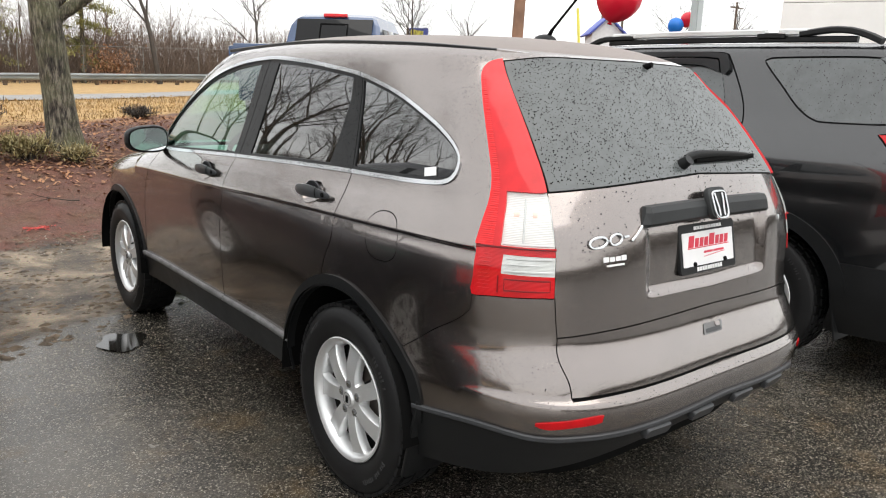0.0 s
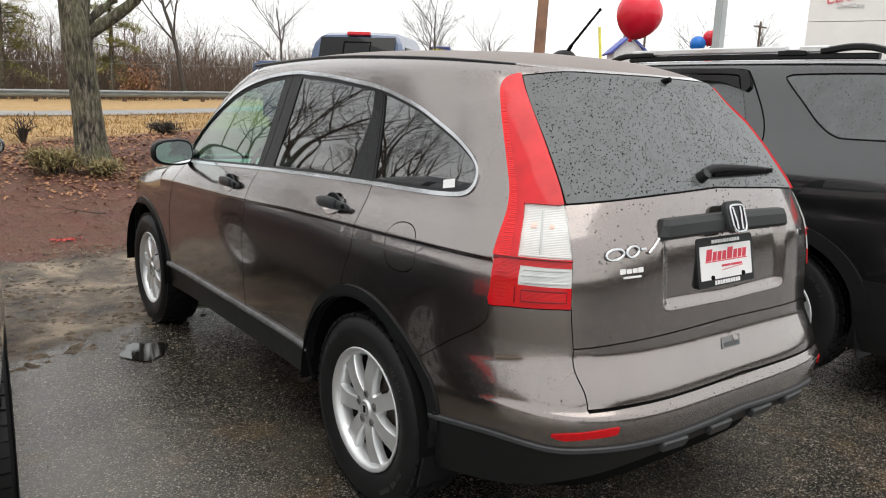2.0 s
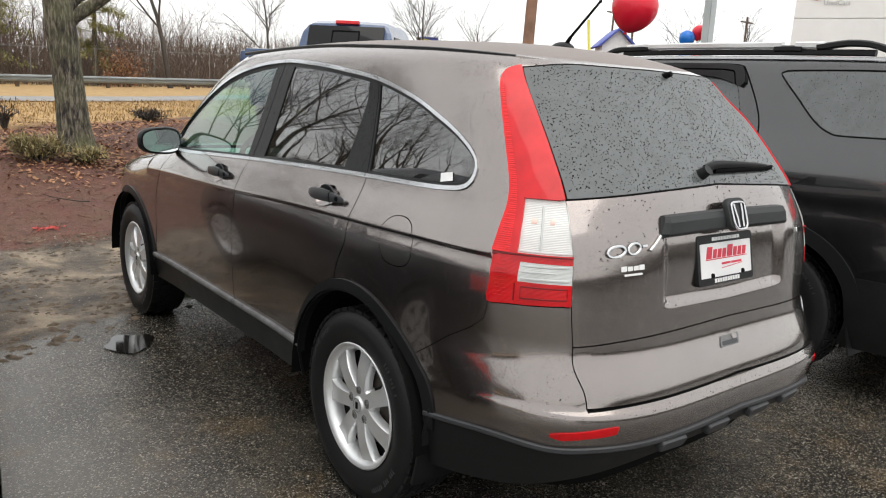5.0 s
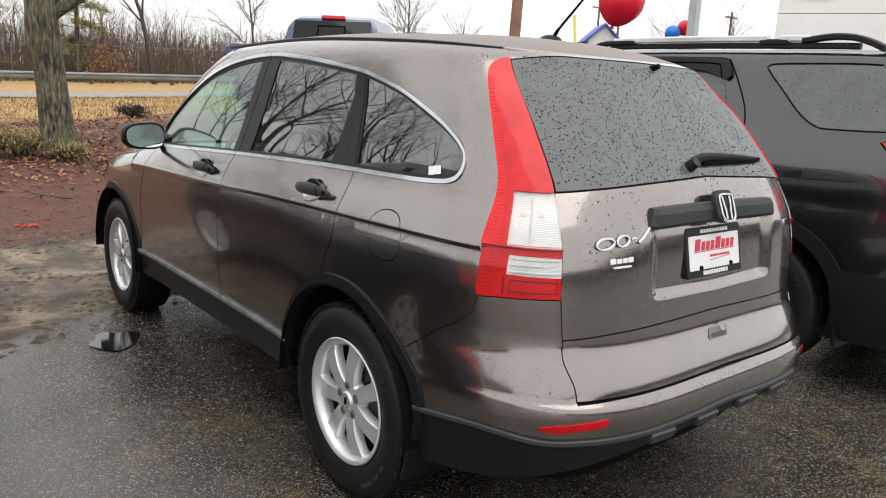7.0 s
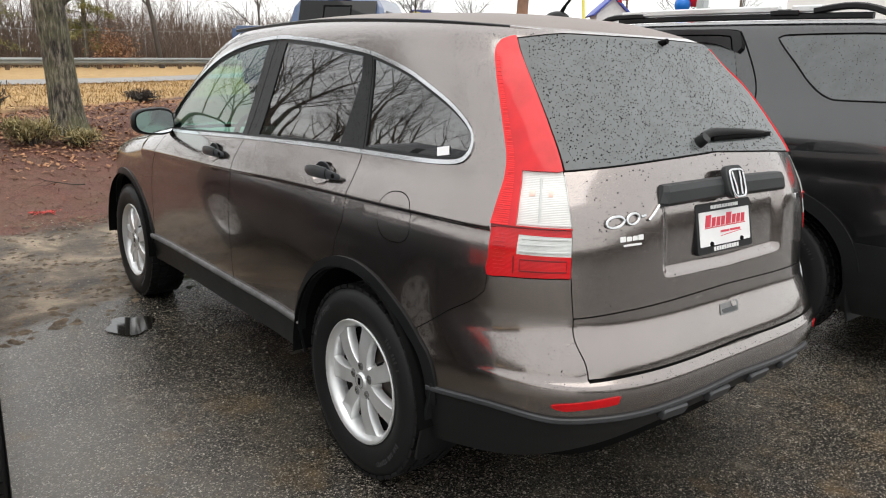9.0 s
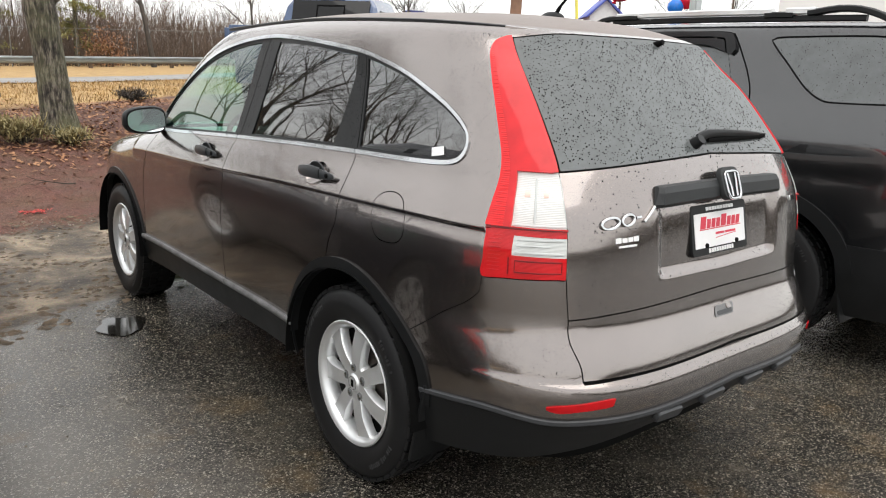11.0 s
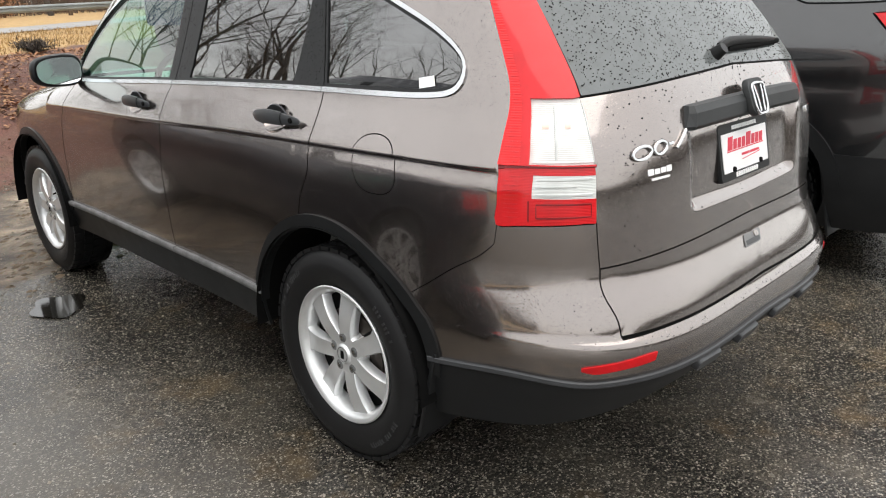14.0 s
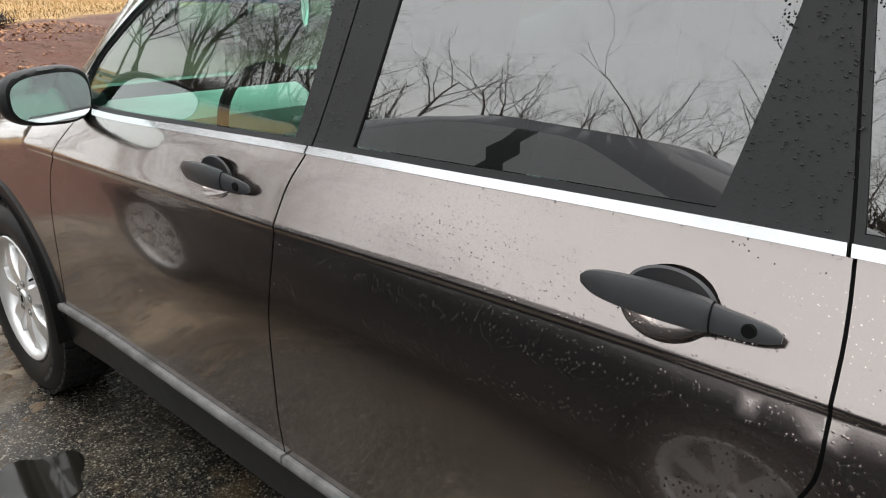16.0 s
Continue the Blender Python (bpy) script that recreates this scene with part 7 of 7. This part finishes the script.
SEDAN = Shell(
    half=[(0.18, 0.80), (0.35, 0.86), (0.55, 0.885), (0.75, 0.885), (0.90, 0.860), (0.98, 0.82), (1.10, 0.76), (1.25, 0.68), (1.36, 0.60), (1.42, 0.50)],
    tail=[(0.18, -0.92), (0.5, -1.02), (0.85, -1.00), (0.97, -0.95), (1.0, -0.55), (1.10, -0.30), (1.25, 0.02), (1.42, 0.45)],
    nose=[(0.18, 3.45), (0.5, 3.58), (0.75, 3.50), (0.90, 3.1), (0.98, 2.55), (1.2, 2.05), (1.42, 1.35)],
    roof=[(-1.0, 1.42), (1.0, 1.45), (2.4, 1.42)],
    y0=0.9, y1=[(0.9, 2.2), (1.1, 1.4), (1.42, 1.0)], span=1.85, n=[(0.6, 4.0), (1.4, 5.0)], n_front=[(0.9, 3.5), (1.4, 4.0)], belt=0.98, top=1.42)


def sedan_body(car):
    pane = spline([(1.95, 0.99), (0.2, 1.01), (-0.15, 1.03), (0.1, 1.18), (0.4, 1.30), (0.7, 1.345), (1.2, 1.34), (1.5, 1.26), (1.8, 1.10)], 0.04, True)

    def regions(mid):
        p, z = mid[:, 0], mid[:, 1]
        pick = np.array(["body"] * len(mid), dtype=object)
        pick[(p < 2.05) & (p > -0.05) & (z < 0.98) & (z > 0.26)] = "door"
        pick[z < 0.26] = "sill"
        for q in (2.05, 1.0, -0.05):
            pick[(np.abs(p - q) < 0.004) & (z < 0.98)] = "seam"
        pick[inside(pane, mid)] = "glass"
        pick[inside(pane, mid) & (np.abs(p - 1.0) < 0.05)] = "trim"
        y1 = np.array([SEDAN.y1(v) for v in z])
        q = (p - y1) / np.array([SEDAN.nose(v) - SEDAN.y1(v) for v in z])
        pick[(q > 1.05) & (z > 1.0) & (z < 1.38)] = "windshield"
        pick[(p < -1.15) & (z > 1.02) & (z < 1.38)] = "windshield"
        pick[(p < -0.75) & (z > 0.72) & (z < 0.86) & (p > -1.6)] = "lamp"
        for yc in (0.0, 2.70):
            pick[inside(arch_poly(yc, 0.37, 0.33), mid)] = ""
        return pick

    nose_mid = lambda z: SEDAN.y1(z) + 2 * (SEDAN.nose(z) - SEDAN.y1(z))
    low = 0.9 - 3.7
    outline = np.vstack([[(v, 0.18) for v in np.linspace(low, nose_mid(0.18), 60)], line_of(nose_mid, 0.18, 1.42, 0.06, True)[1:],
                         [(v, 1.42) for v in np.linspace(nose_mid(1.42), low, 50)[1:]], [(low, v) for v in np.linspace(1.42, 0.18, 20)[1:-1]]])
    lines = [(pane, True)] + [(arch_poly(yc, 0.37, 0.33, 0.2), False) for yc in (0.0, 2.70)]
    for q in (2.05, 1.0, -0.05):
        lines += [(np.array([(q + d, z) for z in np.linspace(0.27, 0.98, 24)]), False) for d in (-0.004, 0.004)]
    pieces = cut_shell(SEDAN, outline, lines, regions, 0.07)
    for key, name, mat, off in (("body", "body", NAVY_PAINT, 0), ("windshield", "windshield", GLASS_DARK, 0), ("sill", "sill", PLASTIC, 0), ("seam", "seam", SEAM, -0.006)):
        if key in pieces:
            panel(name, pieces[key], mat, car, off, 0.01 if key == "body" else 0, both=True)
    for key, name, mat in (("door", "door", NAVY_PAINT), ("glass", "side_window", GLASS_DARK), ("trim", "pillar_trim", PLASTIC), ("lamp", "tail_lamp", LENS_DARK_RED)):
        if key in pieces:
            for flip in (False, True):
                panel(name, pieces[key], mat, car, 0, 0.008, flip=flip)
    bm = bmesh.new()
    rows = []
    for y in np.linspace(0.45, 1.35, 16):
        s = (0.9 - y) / 0.45 if y < 0.9 else max(y - 1.0, 0) / 0.35
        half = 0.50 * max(1 - min(s, 1) ** 5, 0) ** 0.2
        rows.append([bm.verts.new((u * half, y, SEDAN.roof(y) + 0.03 * (1 - u * u) * math.sin(math.pi * (y - 0.45) / 0.9))) for u in np.linspace(-1, 1, 13)])
    for a, b in zip(rows, rows[1:]):
        for i in range(12):
            bm.faces.new((a[i], a[i + 1], b[i + 1], b[i]))
    bmesh.ops.remove_doubles(bm, verts=bm.verts, dist=1e-4)
    part("roof", bm, NAVY_PAINT, car)
    for s in (-1, 1):
        bm = bmesh.new()
        bmesh.ops.create_uvsphere(bm, u_segments=20, v_segments=12, radius=1.0)
        for v in bm.verts:
            v.co = Vector((s * 0.875 + v.co.x * 0.085, 1.80 + max(v.co.y * 0.08, -0.03), 1.155 + v.co.z * 0.062))
        mirror = part("door_mirror", bm, NAVY_PAINT, car)
        bm = bmesh.new()
        ring = [bm.verts.new((s * 0.875 + 0.073 * math.cos(a), 1.768, 1.155 + 0.052 * math.sin(a))) for a in np.linspace(0, math.tau, 28)[:-1]]
        bm.faces.new(ring)
        part("mirror_glass", bm, MIRROR, mirror, smooth=False)
        bm = bmesh.new()
        sweep(bm, [(s * 0.84, 1.82, 1.15), (s * 0.81, 1.84, 1.08), (s * 0.78, 1.86, 1.0)], 0.07, 0.05)
        part("mirror_arm", bm, NAVY_PAINT, mirror)


sedan = thing("navy_sedan", "very dark blue sedan parked close alongside", "car", pose(-2.79, 0.55, 0, 0, 0, -5.3))
sedan_body(sedan)
for y in (0.0, 2.70):
    wheel("rear_wheel" if y == 0 else "front_wheel", sedan, (0.765, y, 0.325), 180, rim=0.215, tyre=0.325, width=0.205)
    wheel("rear_wheel" if y == 0 else "front_wheel", sedan, (-0.765, y, 0.325), rim=0.215, tyre=0.325, width=0.205)
bm = bmesh.new()
box(bm, (0, 1.2, 0.34), (1.3, 4.0, 0.2), bevel=0.03)
part("underbody", bm, SEAM, sedan)


def pickup():
    """A crew-cab pickup seen from behind: bed, cab with raked rear glass, third brake lamp."""
    t = thing("blue_pickup", "blue crew-cab pickup parked beyond the SUVs", "car", pose(4.52, 9.30, 0.70, 0, 0, -49))
    bm = bmesh.new()
    rings = []
    for y, hw, zs in ((-0.02, 0.90, 1.0), (0.0, 0.88, 1.25), (0.17, 0.80, 1.72), (0.24, 0.72, 1.84), (0.45, 0.70, 1.90), (1.5, 0.70, 1.90), (1.75, 0.70, 1.84), (2.45, 0.86, 1.22), (2.5, 0.90, 1.0)):
        rings.append([bm.verts.new((-hw, y, zs)), bm.verts.new((-hw * 0.9, y, zs + 0.035)), bm.verts.new((0, y, zs + 0.05)), bm.verts.new((hw * 0.9, y, zs + 0.035)), bm.verts.new((hw, y, zs))])
    for a, b in zip(rings, rings[1:]):
        for i in range(4):
            bm.faces.new((a[i], a[i + 1], b[i + 1], b[i]))
    for s in (0, 4):
        bm.faces.new([r[s] for r in rings] if s == 0 else [r[s] for r in rings][::-1])
    part("cab", bm, BLUE_PAINT, t, smooth=False)
    bm = bmesh.new()
    box(bm, (0, 1.2, 0.75), (1.96, 5.6, 0.62), bevel=0.06)
    part("lower_body", bm, BLUE_PAINT, t)
    bm = bmesh.new()
    for x in (-0.93, 0.93):
        box(bm, (x, -0.95, 1.12), (0.10, 1.9, 0.28), bevel=0.03)
    box(bm, (0, -1.88, 1.05), (1.8, 0.08, 0.5), bevel=0.03)
    part("bed", bm, BLUE_PAINT, t)
    slope = Matrix.Rotation(radians(-20), 3, "X")
    bm = bmesh.new()
    box(bm, (0, 0.072, 1.555), (1.36, 0.02, 0.60), slope, 0.008)
    glass_ob = part("rear_window", bm, GLASS_CAB, t, "dark rear window")
    bm = bmesh.new()
    for x in (-0.24, 0.24):
        box(bm, (x, 0.060, 1.55), (0.02, 0.02, 0.42), slope)
    for z, y in ((1.35, -0.012), (1.75, 0.134)):
        box(bm, (0, y, z), (0.50, 0.02, 0.02), slope)
    part("slider_frame", bm, SEAM, glass_ob)
    bm = bmesh.new()
    box(bm, (0, 0.215, 1.90), (0.42, 0.06, 0.06), slope, 0.01)
    part("brake_lamp", bm, LENS_RED, t, "red high brake lamp")
    for s in (-1, 1):
        for y0, y1 in ((0.35, 1.05), (1.15, 2.0)):
            bm = bmesh.new()
            box(bm, (s * 0.835, (y0 + y1) / 2, 1.48), (0.02, y1 - y0, 0.44), Matrix.Rotation(radians(-s * 9), 3, "Y"), 0.008)
            part("side_window", bm, GLASS_CAB, t)
    for y in (-0.9, 2.9):
        for s in (-1, 1):
            wheel("rear_wheel" if y < 0 else "front_wheel", t, (s * 0.88, y, 0.40), 180 if s > 0 else 0, rim=0.23, tyre=0.40, width=0.26)


pickup()

# balloons tied to the parked cars
BALLOON_RED = plain("red_balloon", (0.72, 0.012, 0.035), 0.25, grain=6, vary=0.06, bump=0.0)
BALLOON_BLUE = plain("blue_balloon", (0.01, 0.17, 0.62), 0.25, grain=6, vary=0.06, bump=0.0)


def balloon(x, y, z, r, material, label, foot):
    b = thing("balloon", label, "balloon", pose(x, y, z, 8, 14, 0), "balloons over the cars")
    bm = bmesh.new()
    bmesh.ops.create_uvsphere(bm, u_segments=32, v_segments=20, radius=r)
    for v in bm.verts:
        k = max(-v.co.z / r, 0)
        v.co.x *= 1 - 0.16 * k * k
        v.co.y *= 1 - 0.16 * k * k
        v.co.z *= 1.0 + 0.12 * k
    part("envelope", bm, material, b)
    bm = bmesh.new()
    tube(bm, (0, 0, -1.10 * r), (0, 0, -1.22 * r), 0.004, 0.016, 10)
    part("knot", bm, material, b)
    m = pose(x, y, z, 8, 14, 0).inverted()
    bm = bmesh.new()
    top, low = Vector((0, 0, -1.2 * r)), m @ Vector(foot)
    tube(bm, top, top.lerp(low, 0.5) + Vector((0.02, 0, 0)), 0.0012, sides=5)
    tube(bm, top.lerp(low, 0.5) + Vector((0.02, 0, 0)), low, 0.0012, sides=5)
    part("ribbon", bm, WHITE, b)


balloon(1.56, 0.85, 2.03, 0.138, BALLOON_RED, "red balloon on a ribbon over the black SUV", (1.94, 0.9, 1.80))
balloon(10.66, 6.72, 2.78, 0.15, BALLOON_BLUE, "blue balloon beyond the black SUV", (10.7, 6.7, 0.4))
balloon(10.84, 6.58, 2.90, 0.14, BALLOON_RED, "red balloon half hidden by the light pole", (10.9, 6.6, 0.4))
